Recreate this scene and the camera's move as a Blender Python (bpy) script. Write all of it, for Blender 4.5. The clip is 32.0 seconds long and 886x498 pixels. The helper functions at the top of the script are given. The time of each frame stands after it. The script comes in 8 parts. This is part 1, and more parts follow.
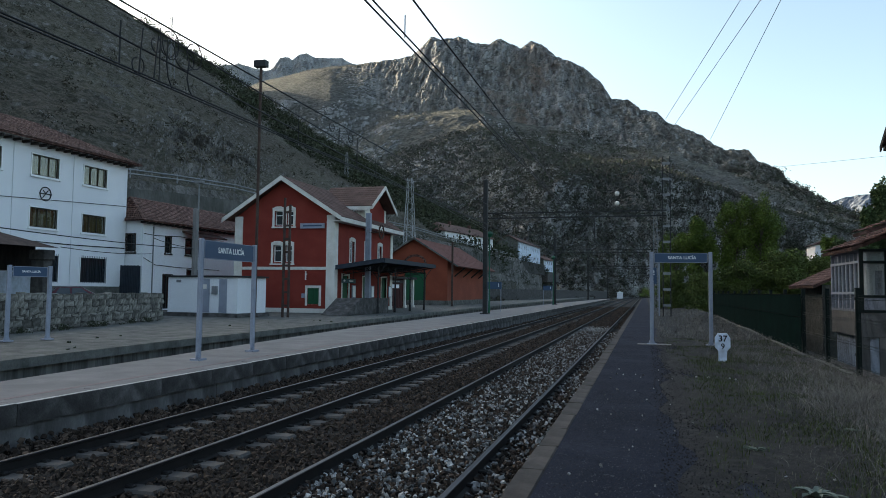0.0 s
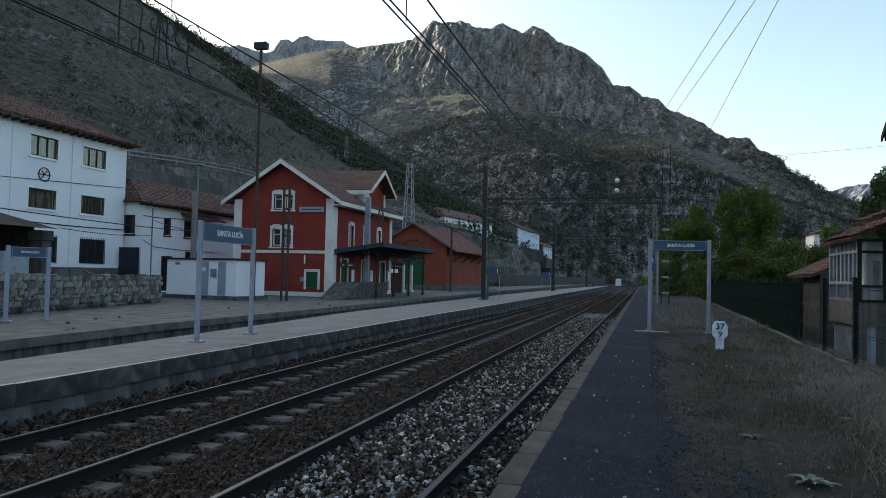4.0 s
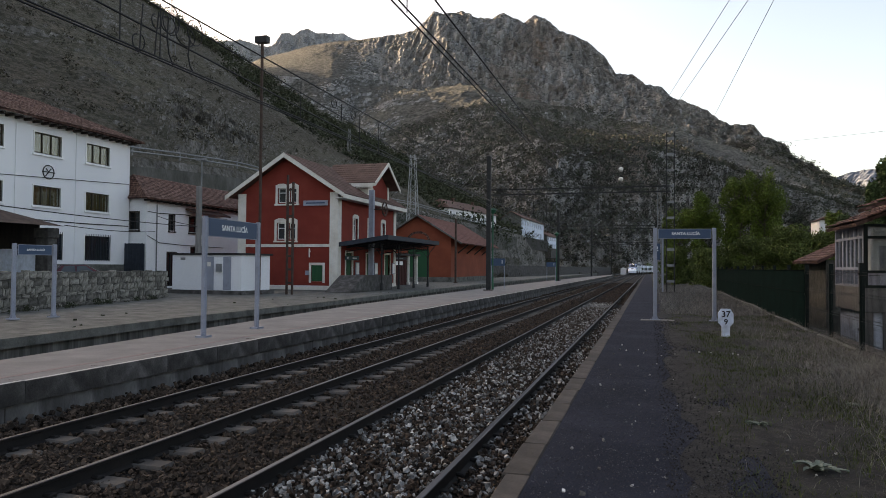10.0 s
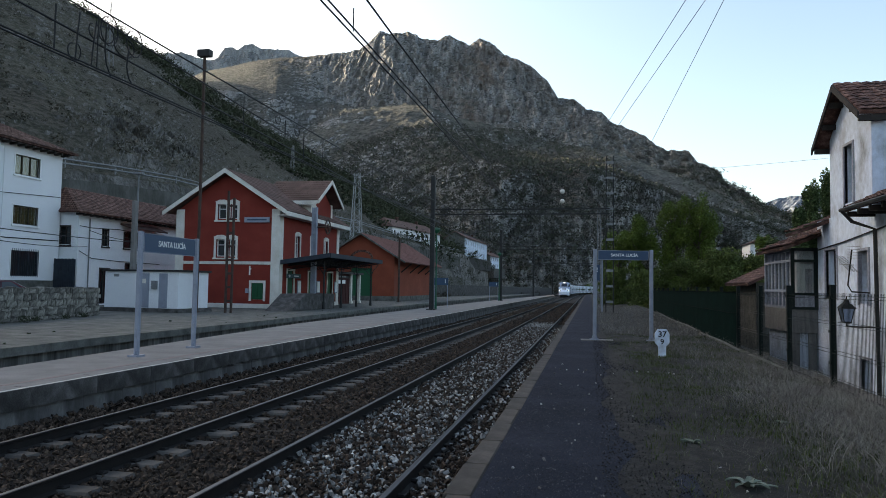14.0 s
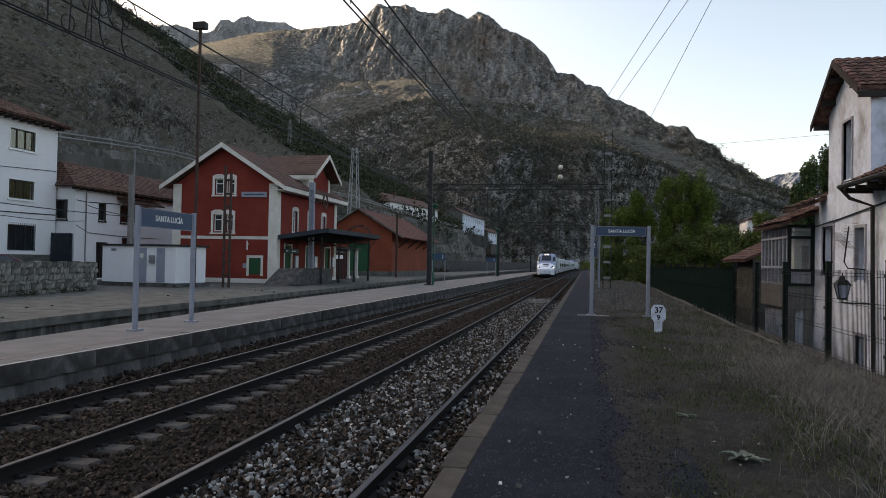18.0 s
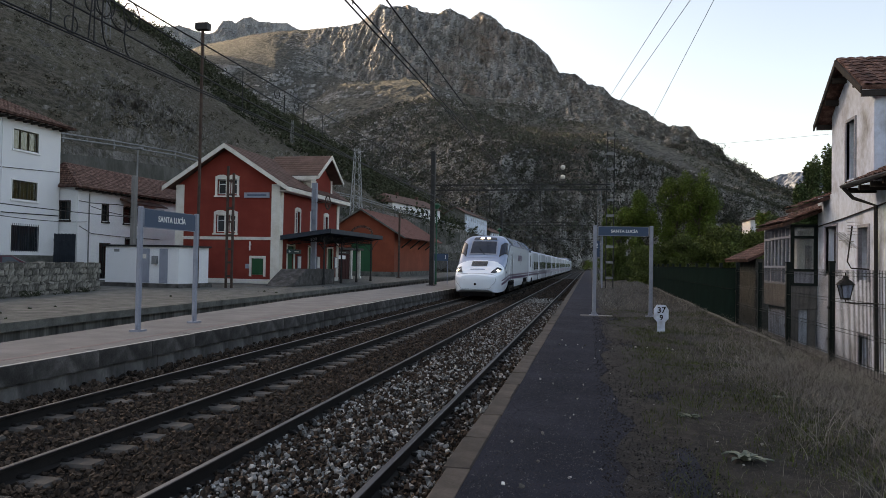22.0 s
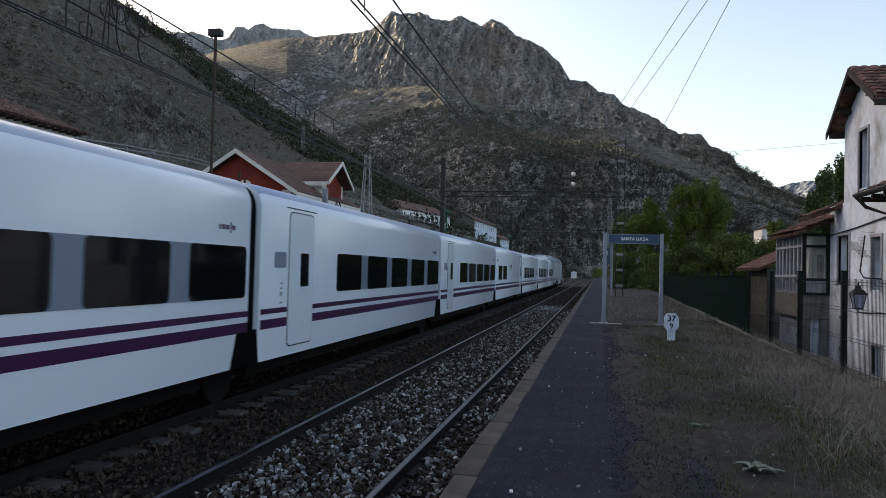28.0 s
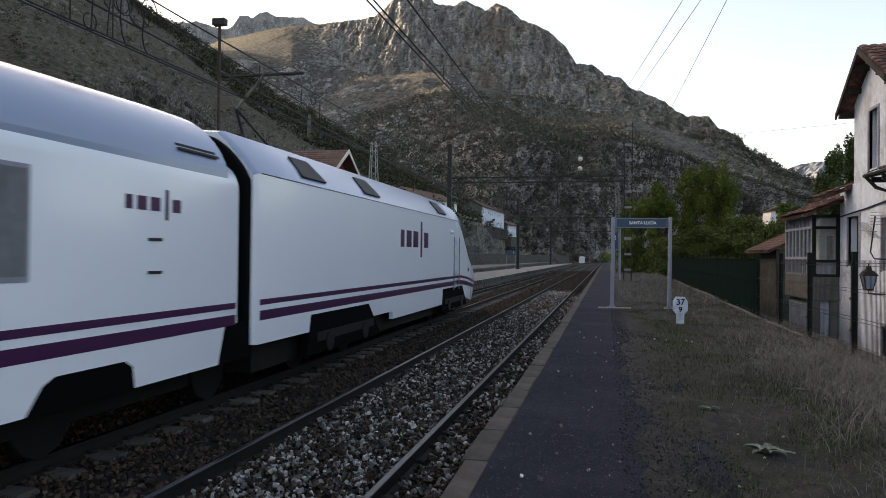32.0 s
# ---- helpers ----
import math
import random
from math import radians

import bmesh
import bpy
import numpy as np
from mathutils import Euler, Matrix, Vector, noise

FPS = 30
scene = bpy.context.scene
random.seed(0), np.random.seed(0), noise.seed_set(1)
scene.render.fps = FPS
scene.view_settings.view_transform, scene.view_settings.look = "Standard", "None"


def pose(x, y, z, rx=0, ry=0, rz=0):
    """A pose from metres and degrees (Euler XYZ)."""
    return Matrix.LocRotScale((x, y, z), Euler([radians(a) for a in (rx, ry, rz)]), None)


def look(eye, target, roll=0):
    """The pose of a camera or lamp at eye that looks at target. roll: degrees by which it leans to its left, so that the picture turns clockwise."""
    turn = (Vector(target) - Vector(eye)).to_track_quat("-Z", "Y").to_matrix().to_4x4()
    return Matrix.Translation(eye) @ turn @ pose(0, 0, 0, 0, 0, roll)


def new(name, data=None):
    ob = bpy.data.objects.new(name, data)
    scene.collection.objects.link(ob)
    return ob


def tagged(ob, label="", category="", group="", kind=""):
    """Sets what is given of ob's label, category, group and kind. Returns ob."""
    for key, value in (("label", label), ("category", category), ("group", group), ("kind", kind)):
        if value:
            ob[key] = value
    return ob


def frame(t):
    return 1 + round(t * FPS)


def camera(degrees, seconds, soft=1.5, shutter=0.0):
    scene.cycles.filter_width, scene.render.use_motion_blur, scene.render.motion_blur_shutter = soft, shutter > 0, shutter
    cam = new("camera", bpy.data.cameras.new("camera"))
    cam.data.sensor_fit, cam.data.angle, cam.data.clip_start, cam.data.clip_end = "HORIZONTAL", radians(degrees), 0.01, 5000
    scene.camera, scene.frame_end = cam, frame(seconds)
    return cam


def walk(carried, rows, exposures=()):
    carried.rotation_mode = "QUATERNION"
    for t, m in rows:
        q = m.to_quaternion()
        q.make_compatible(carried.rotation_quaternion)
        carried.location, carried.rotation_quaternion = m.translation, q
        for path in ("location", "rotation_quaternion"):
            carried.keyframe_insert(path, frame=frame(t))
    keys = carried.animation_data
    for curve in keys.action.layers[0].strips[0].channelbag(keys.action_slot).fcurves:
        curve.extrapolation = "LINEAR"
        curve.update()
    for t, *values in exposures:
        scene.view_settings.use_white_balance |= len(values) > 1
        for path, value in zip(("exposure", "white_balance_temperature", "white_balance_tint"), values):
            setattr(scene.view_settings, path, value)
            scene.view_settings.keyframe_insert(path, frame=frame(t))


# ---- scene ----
EYE = (0.0, 0.0, 1.6)
# seconds, yaw, pitch, roll of the hand-held camera, which stays on its spot
TURNS = [
    (0.0, 15.92, 3.35, -0.63),
    (0.5, 16.34, 3.00, -0.48),
    (1.0, 16.53, 3.28, -0.91),
    (1.5, 16.65, 2.99, -1.03),
    (2.0, 16.60, 3.17, -0.85),
    (2.5, 16.53, 2.94, -0.88),
    (3.0, 16.55, 2.88, -1.12),
    (3.5, 16.14, 2.42, -1.19),
    (5.5, 15.58, 1.93, -1.31),
    (6.0, 15.61, 1.63, -1.59),
    (6.5, 14.47, 0.99, -2.07),
    (7.0, 15.90, 1.01, -2.20),
    (7.5, 15.82, 1.13, -1.92),
    (8.0, 16.04, 1.09, -1.92),
    (8.5, 16.20, 1.35, -1.96),
    (9.0, 16.28, 1.54, -1.10),
    (9.5, 16.50, 1.46, -0.46),
    (10.0, 16.20, 1.47, -0.43),
    (10.5, 16.12, 1.18, -0.58),
    (11.0, 16.04, 1.68, -0.61),
    (11.5, 15.91, 2.25, -0.77),
    (12.0, 15.26, 2.33, -1.16),
    (12.5, 13.60, 2.85, -1.12),
    (13.0, 12.02, 2.84, -0.92),
    (13.5, 11.20, 3.05, -1.04),
    (14.0, 11.62, 3.07, -0.90),
    (14.5, 11.54, 2.42, -1.02),
    (16.5, 11.64, 1.83, -1.03),
    (17.0, 11.57, 1.73, -1.07),
    (17.5, 11.51, 1.44, -1.30),
    (18.0, 11.42, 1.09, -1.07),
    (18.5, 11.63, 1.29, -1.02),
    (19.0, 11.72, 0.96, -1.17),
    (19.5, 11.57, 1.08, -1.10),
    (20.0, 11.71, 1.13, -0.81),
    (20.5, 11.80, 1.04, -0.46),
    (21.0, 11.55, 1.17, -0.68),
    (21.5, 11.55, 1.18, -0.82),
    (22.0, 11.62, 1.11, -1.00),
    (22.5, 11.93, 1.17, -0.98),
    (23.0, 12.01, 1.10, -0.92),
    (23.5, 12.33, 1.08, -0.92),
    (24.0, 12.47, 1.58, -0.78),
    (24.5, 12.54, 1.71, -0.84),
    (25.0, 12.51, 1.58, -0.70),
    (25.5, 12.35, 1.25, -0.93),
    (27.5, 12.36, 1.48, -1.21),
    (28.0, 12.38, 1.61, -1.44),
    (28.5, 12.39, 1.53, -1.48),
    (29.0, 12.26, 1.60, -1.50),
    (29.5, 12.14, 1.34, -1.50),
    (30.0, 12.15, 1.12, -1.42),
    (30.5, 12.35, 0.77, -1.20),
    (31.0, 12.09, 0.03, -1.02),
    (31.5, 12.45, 0.19, -0.82),
    (32.0, 13.01, 0.52, -0.66),
]
cam = camera(64.0, 32.0, soft=0.75, shutter=0.12)
walk(cam, [(t, pose(*EYE, 90 + p, r, y)) for t, y, p, r in TURNS],
     exposures=[(0, 1.42, 7000, 2), (4, 1.40, 7000, 2), (6, 1.30, 8200, 12), (6.7, 1.52, 8600, 14), (10, 1.57, 8800, 15), (12, 1.48, 8500, 14), (13, 1.49, 7700, 10), (14.3, 1.44, 7100, 5),
                (17, 1.24, 7700, 10), (18.5, 1.45, 8600, 14), (23, 1.54, 8600, 14), (23.8, 1.58, 7800, 11), (25.3, 1.58, 7400, 10), (28, 1.42, 7800, 11), (29, 1.47, 7700, 11), (30, 1.32, 8000, 12), (31, 1.30, 8300, 13), (32, 1.64, 8700, 14)])

# ---- light ----
SUN_EL, SUN_AZ = 20.6, -71.0     # behind the hills to the west of the line
world = bpy.data.worlds.new("sky")
scene.world = world
world.use_nodes = True
wn = world.node_tree
sky = wn.nodes.new("ShaderNodeTexSky")
sky.sky_type = "NISHITA"
sky.sun_disc = False
sky.sun_elevation = radians(SUN_EL)
sky.sun_rotation = radians(SUN_AZ)
sky.air_density, sky.dust_density, sky.ozone_density = 0.85, 2.6, 0.6
wn.links.new(sky.outputs[0], wn.nodes["Background"].inputs[0])
wn.nodes["Background"].inputs[1].default_value = 0.15
sun_data = bpy.data.lights.new("sun", "SUN")
sun_data.energy, sun_data.angle, sun_data.color = 3.8, radians(0.5), (1.0, 0.88, 0.72)
sun = new("sun", sun_data)
_a, _e = radians(SUN_AZ), radians(SUN_EL)
sun.matrix_basis = look((0, 0, 60), (-math.sin(_a) * math.cos(_e) * 50, -math.cos(_a) * math.cos(_e) * 50, 60 - math.sin(_e) * 50))


# ---- materials ----
def material(name, base, rough=0.8, metal=0.0, spec=0.3):
    m = bpy.data.materials.new(name)
    m.use_nodes = True
    b = m.node_tree.nodes["Principled BSDF"]
    b.inputs["Base Color"].default_value = (*base, 1)
    b.inputs["Roughness"].default_value = rough
    b.inputs["Metallic"].default_value = metal
    b.inputs["Specular IOR Level"].default_value = spec
    return m


def _noise(nt, scale, detail=5.0, rough=0.6, stretch=None, kind="Object"):
    n = nt.nodes
    tc = n.new("ShaderNodeTexCoord")
    mp = n.new("ShaderNodeMapping")
    if stretch:
        mp.inputs["Scale"].default_value = stretch
    nt.links.new(tc.outputs[kind], mp.inputs[0])
    z = n.new("ShaderNodeTexNoise")
    z.inputs["Scale"].default_value, z.inputs["Detail"].default_value, z.inputs["Roughness"].default_value = scale, detail, rough
    nt.links.new(mp.outputs[0], z.inputs["Vector"])
    return z.outputs["Fac"]


def _ramp(nt, fac, stops):
    r = nt.nodes.new("ShaderNodeValToRGB")
    e = r.color_ramp.elements
    while len(e) < len(stops):
        e.new(0.5)
    for el, (p, c) in zip(e, stops):
        el.position, el.color = p, (*c, 1)
    nt.links.new(fac, r.inputs[0])
    return r.outputs[0]


def _mix(nt, fac, a, b, mode="MIX"):
    x = nt.nodes.new("ShaderNodeMix")
    x.data_type, x.blend_type = "RGBA", mode
    if hasattr(fac, "links"):
        nt.links.new(fac, x.inputs[0])
    else:
        x.inputs[0].default_value = fac
    for s, v in ((x.inputs[6], a), (x.inputs[7], b)):
        if hasattr(v, "links"):
            nt.links.new(v, s)
        else:
            s.default_value = (*v, 1)
    return x.outputs[2]


def _bump(nt, fac, strength, dist=0.02):
    b = nt.nodes.new("ShaderNodeBump")
    b.inputs["Strength"].default_value, b.inputs["Distance"].default_value = strength, dist
    nt.links.new(fac, b.inputs["Height"])
    nt.links.new(b.outputs[0], nt.nodes["Principled BSDF"].inputs["Normal"])


def rough_stuff(name, c0, c1, c2, scale=3.0, fine=40.0, rough=0.85, bump=0.4, dist=0.01, stretch=None, metal=0.0, spec=0.3, island=0.0, obj=0.0):
    """Two scales of colour, with grain: the weathered surface of most things here."""
    m = material(name, c1, rough, metal, spec)
    nt = m.node_tree
    big = _noise(nt, scale, 6, 0.65, stretch)
    col = _ramp(nt, big, [(0.3, c0), (0.5, c1), (0.7, c2)])
    small = _noise(nt, fine, 3, 0.6, stretch)
    col = _mix(nt, 0.35, col, _ramp(nt, small, [(0.3, (0.35, 0.35, 0.35)), (0.7, (1.0, 1.0, 1.0))]), "MULTIPLY")
    if island or obj:
        src = nt.nodes.new("ShaderNodeNewGeometry").outputs["Random Per Island"] if island else nt.nodes.new("ShaderNodeObjectInfo").outputs["Random"]
        k = island or obj
        col = _mix(nt, 1.0, col, _ramp(nt, src, [(0.0, (1 - k, 1 - k, 1 - k)), (1.0, (1 + k * 0.5, 1 + k * 0.5, 1 + k * 0.5))]), "MULTIPLY")
    nt.links.new(col, nt.nodes["Principled BSDF"].inputs["Base Color"])
    if bump:
        _bump(nt, small, bump, dist)
    return m


M_ASPHALT = rough_stuff("asphalt", (0.009145, 0.01192, 0.02173), (0.01524, 0.01882, 0.03227), (0.02804, 0.03261, 0.05005), 0.9, 110, 0.92, 1.0, 0.012, spec=0.15)
M_COPING = rough_stuff("coping_stone", (0.034, 0.029, 0.025), (0.065, 0.056, 0.049), (0.10, 0.087, 0.076), 3.5, 60, 0.9, 0.4, 0.006, obj=0.25)
M_ISLAND = rough_stuff("platform_concrete", (0.145, 0.138, 0.134), (0.195, 0.185, 0.179), (0.245, 0.233, 0.225), 1.1, 40, 0.9, 0.3, 0.004)
M_EDGE = rough_stuff("platform_edge_paint", (0.40, 0.38, 0.36), (0.55, 0.53, 0.50), (0.66, 0.64, 0.61), 3, 50, 0.85, 0.2, 0.003)
M_PWALL = rough_stuff("platform_wall_concrete", (0.030, 0.028, 0.0265), (0.075, 0.070, 0.066), (0.155, 0.146, 0.138), 2.4, 34, 0.92, 0.7, 0.014, obj=0.4)
M_OLDPLAT = rough_stuff("cracked_concrete", (0.05, 0.052, 0.046), (0.118, 0.118, 0.106), (0.185, 0.184, 0.168), 1.6, 22, 0.92, 0.8, 0.015)
M_STAINED = rough_stuff("water_stained_concrete", (0.018, 0.018, 0.017), (0.10, 0.10, 0.095), (0.24, 0.235, 0.225), 2.6, 20, 0.92, 0.5, 0.01, (1, 1, 0.10))
M_LOWWALL = rough_stuff("pale_foot_wall", (0.04, 0.038, 0.037), (0.105, 0.10, 0.097), (0.20, 0.195, 0.188), 1.8, 16, 0.92, 0.7, 0.02, (1, 1, 0.5))
M_FADED = rough_stuff("worn_red_line", (0.19, 0.165, 0.16), (0.225, 0.175, 0.17), (0.26, 0.185, 0.178), 5, 50, 0.9, 0.2, 0.003)
# Bed near black: shade in the gaps between stones put into its colour.
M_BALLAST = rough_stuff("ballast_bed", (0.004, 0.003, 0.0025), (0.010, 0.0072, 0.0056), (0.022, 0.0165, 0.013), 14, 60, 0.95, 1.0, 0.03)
M_STONE_RUST = rough_stuff("rusty_ballast", (0.022, 0.0135, 0.009), (0.056, 0.037, 0.026), (0.125, 0.092, 0.07), 6, 60, 0.92, 0.2, 0.004, island=0.8)
M_STONE_WHITE = rough_stuff("pale_ballast", (0.07, 0.067, 0.062), (0.30, 0.292, 0.28), (0.68, 0.665, 0.64), 8, 60, 0.9, 0.2, 0.004, island=0.85)
M_RAIL = rough_stuff("rail_side_rust", (0.005, 0.0042, 0.004), (0.009, 0.0072, 0.0066), (0.016, 0.012, 0.0105), 4, 60, 0.75, 0.3, 0.003)
M_RAILTOP = material("rail_polished_head", (0.034, 0.037, 0.050), 0.30, 1.0)
M_SLEEPER = rough_stuff("concrete_sleeper", (0.062, 0.055, 0.049), (0.092, 0.083, 0.075), (0.125, 0.115, 0.106), 3, 50, 0.92, 0.3, 0.005, obj=0.3)
M_EARTH = rough_stuff("dry_grassy_earth", (0.006, 0.006, 0.0062), (0.0155, 0.0147, 0.0138), (0.045, 0.041, 0.037), 5.0, 55, 0.95, 0.8, 0.015)
M_PIT = rough_stuff("overgrown_siding_bed", (0.024, 0.024, 0.0132), (0.042, 0.0372, 0.027), (0.066, 0.06, 0.048), 2, 30, 0.95, 0.8, 0.03)
M_RED = rough_stuff("oxide_red_plaster", (0.18, 0.026, 0.018), (0.215, 0.032, 0.022), (0.25, 0.045, 0.03), 0.6, 30, 0.9, 0.15, 0.004)
M_ORANGE = rough_stuff("brick_orange_plaster", (0.205, 0.050, 0.027), (0.245, 0.060, 0.032), (0.285, 0.074, 0.040), 0.6, 30, 0.9, 0.15, 0.004)
M_CREAM = rough_stuff("cream_trim", (0.60, 0.55, 0.48), (0.70, 0.66, 0.60), (0.76, 0.72, 0.67), 1.5, 30, 0.8, 0.1, 0.002)
M_WHITE = rough_stuff("white_house_plaster", (0.74, 0.74, 0.76), (0.80, 0.80, 0.82), (0.84, 0.84, 0.85), 0.35, 25, 0.9, 0.15, 0.004)
M_OLDWHITE = rough_stuff("peeling_white_plaster", (0.30, 0.305, 0.325), (0.66, 0.73, 0.85), (0.74, 0.81, 0.93), 0.9, 7, 0.92, 0.5, 0.012, (1, 1, 0.8))
M_TILE = rough_stuff("old_clay_tile", (0.028, 0.018, 0.016), (0.10, 0.048, 0.038), (0.29, 0.18, 0.15), 3.6, 11, 0.92, 0.5, 0.02, island=0.45)
M_ROOFBROWN = rough_stuff("brown_roof_tile", (0.085, 0.05, 0.042), (0.135, 0.078, 0.064), (0.19, 0.115, 0.095), 1.2, 22, 0.85, 0.3, 0.01, island=0.3)
M_SHELTERROOF = rough_stuff("sooty_shelter_tile", (0.028, 0.019, 0.016), (0.055, 0.034, 0.028), (0.09, 0.06, 0.05), 2.2, 12, 0.92, 0.5, 0.02)
M_SHEDROOF = rough_stuff("shed_roof_tile", (0.12, 0.05, 0.04), (0.17, 0.07, 0.055), (0.22, 0.095, 0.075), 1.2, 22, 0.85, 0.3, 0.01, island=0.25)
M_RUBBLE = rough_stuff("rubble_stone", (0.09, 0.083, 0.072), (0.205, 0.192, 0.168), (0.36, 0.337, 0.297), 2.6, 24, 0.92, 0.6, 0.02, obj=0.6)
M_RETAIN = rough_stuff("mossy_retaining_concrete", (0.04, 0.04, 0.034), (0.085, 0.084, 0.076), (0.15, 0.147, 0.137), 0.5, 6, 0.92, 0.5, 0.02, (1, 1, 0.5))
M_MORTAR = rough_stuff("old_mortar", (0.03, 0.028, 0.025), (0.07, 0.065, 0.057), (0.12, 0.112, 0.10), 3, 40, 0.95, 0.5, 0.01)
M_GREYPAINT = rough_stuff("blue_grey_paint", (0.24, 0.255, 0.31), (0.28, 0.30, 0.36), (0.32, 0.34, 0.40), 3, 40, 0.55, 0.05, 0.002)
M_SIGN = material("sign_blue", (0.035, 0.068, 0.125), 0.4)
M_WHITEPAINT = material("white_paint", (0.78, 0.78, 0.77), 0.5)
M_DARK = rough_stuff("dark_steel", (0.012, 0.012, 0.013), (0.02, 0.02, 0.021), (0.032, 0.03, 0.03), 3, 40, 0.6, 0.1, 0.002)
M_BLACK = material("black_gap", (0.004, 0.004, 0.0045), 0.9, 0.0, 0.05)
M_RUSTPOST = rough_stuff("rusty_post", (0.04, 0.025, 0.02), (0.065, 0.04, 0.032), (0.09, 0.06, 0.045), 3, 40, 0.85, 0.3, 0.004)
M_GALV = rough_stuff("galvanised_steel", (0.16, 0.165, 0.17), (0.22, 0.225, 0.23), (0.29, 0.29, 0.30), 3, 50, 0.6, 0.1, 0.002, metal=0.3)
M_GREEN = material("green_paint", (0.012, 0.09, 0.05), 0.5)
M_FENCEGREEN = material("dark_green_fence_paint", (0.0035, 0.0085, 0.0075), 0.5, 0.0, 0.2)
M_MESH = rough_stuff("green_shade_net", (0.0006, 0.0062, 0.0052), (0.0010, 0.0095, 0.008), (0.0018, 0.0135, 0.0115), 2, 80, 0.95, 0.2, 0.003, spec=0.04)
M_TEAL = material("blue_green_sign_enamel", (0.03, 0.075, 0.09), 0.4)
M_BOOTH = rough_stuff("dark_red_boards", (0.035, 0.008, 0.007), (0.05, 0.011, 0.009), (0.07, 0.016, 0.013), 2, 30, 0.8, 0.2, 0.004, (1, 4, 0.2))
M_SHUTTER = material("green_shutter", (0.01, 0.075, 0.032), 0.55)
M_GLASS = material("dark_window_glass", (0.02, 0.023, 0.025), 0.08, 0.0, 0.6)
M_WOOD = rough_stuff("dark_wood", (0.018, 0.015, 0.014), (0.034, 0.028, 0.025), (0.058, 0.047, 0.04), 3, 40, 0.8, 0.3, 0.004, (1, 1, 0.2))
M_BLIND = rough_stuff("ochre_curtain", (0.10, 0.08, 0.035), (0.17, 0.14, 0.065), (0.25, 0.21, 0.11), 5, 40, 0.9, 0.0, 0.002, (6, 6, 0.3))
M_CANOPY = material("navy_canopy_paint", (0.012, 0.015, 0.028), 0.85, 0.0, 0.1)
M_GATE = rough_stuff("blue_black_gate_paint", (0.015, 0.02, 0.03), (0.022, 0.03, 0.043), (0.03, 0.04, 0.055), 3, 40, 0.6, 0.1, 0.002)
M_SASH = rough_stuff("brown_sash_paint", (0.04, 0.032, 0.022), (0.055, 0.044, 0.03), (0.07, 0.057, 0.04), 3, 40, 0.6, 0.1, 0.002)
M_CARRED = material("dark_red_car_paint", (0.05, 0.006, 0.008), 0.18, 0.0, 0.6)
M_CLEAR = bpy.data.materials.new("clear_window_glass")
M_CLEAR.use_nodes = True
_n = M_CLEAR.node_tree.nodes
_mix_glass, _gloss, _clear = _n.new("ShaderNodeMixShader"), _n.new("ShaderNodeBsdfGlossy"), _n.new("ShaderNodeBsdfTransparent")
_gloss.inputs["Roughness"].default_value = 0.03
_clear.inputs["Color"].default_value = (0.8, 0.82, 0.8, 1)
_mix_glass.inputs[0].default_value = 0.10
for _i, _s in ((1, _clear), (2, _gloss)):
    M_CLEAR.node_tree.links.new(_s.outputs[0], _mix_glass.inputs[_i])
M_CLEAR.node_tree.links.new(_mix_glass.outputs[0], _n["Material Output"].inputs["Surface"])
M_GRAVEL = rough_stuff("edge_gravel", (0.014, 0.0138, 0.015), (0.03, 0.029, 0.031), (0.07, 0.068, 0.072), 8, 60, 0.92, 0.1, 0.002, island=0.8)
M_GRIT = rough_stuff("asphalt_grit", (0.02, 0.021, 0.028), (0.055, 0.058, 0.07), (0.14, 0.145, 0.16), 8, 60, 0.9, 0.1, 0.002, island=0.6)
M_WIRE = material("wire", (0.02, 0.02, 0.022), 0.6, 0.5)
M_TRAIN = material("white_train_paint", (0.77, 0.82, 0.89), 0.16, 0.0, 0.5)
# Silver grey, lightened and blued in part for the sky it reflects.
M_TRAINGREY = material("silver_grey_train_paint", (0.25, 0.315, 0.44), 0.2, 0.15, 0.5)
M_PURPLE = material("purple_stripe", (0.055, 0.012, 0.06), 0.35)
M_TRAINGLASS = material("tinted_train_glass", (0.006, 0.007, 0.008), 0.06, 0.0, 0.3)
# Bluish base stands in for sky reflected in the cab windows.
M_CABGLASS = material("cab_glass", (0.014, 0.02, 0.034), 0.05, 0.0, 0.55)
# Roof grey, with the blue of the reflected sky put into its colour.
M_TRAINROOF = material("sky_tinted_grey_paint", (0.30, 0.37, 0.50), 0.3, 0.0, 0.5)
M_BANDGREY = material("grey_window_band", (0.20, 0.235, 0.31), 0.3)
# Rubber, and also flat plates that stand for the shade in recesses.
M_RUBBER_SHADE = material("black_rubber_and_recess_shade", (0.004, 0.004, 0.0045), 0.9, 0.0, 0.03)
M_BOGIE = rough_stuff("black_bogie", (0.0022, 0.002, 0.002), (0.0042, 0.0038, 0.0036), (0.007, 0.006, 0.0056), 3, 30, 0.8, 0.2, 0.004)
M_LEAF = rough_stuff("spring_leaves", (0.058, 0.092, 0.010), (0.09, 0.135, 0.016), (0.13, 0.18, 0.028), 0.4, 9, 0.7, 0, 0.01, island=0.45)
M_LEAFDARK = rough_stuff("bush_leaves", (0.05, 0.072, 0.014), (0.078, 0.108, 0.022), (0.11, 0.145, 0.034), 0.4, 9, 0.75, 0, 0.01, island=0.45)
M_CONIFER = rough_stuff("dark_poplar_leaves", (0.04, 0.065, 0.022), (0.06, 0.095, 0.03), (0.09, 0.13, 0.045), 0.5, 9, 0.75, 0, 0.01, island=0.45)
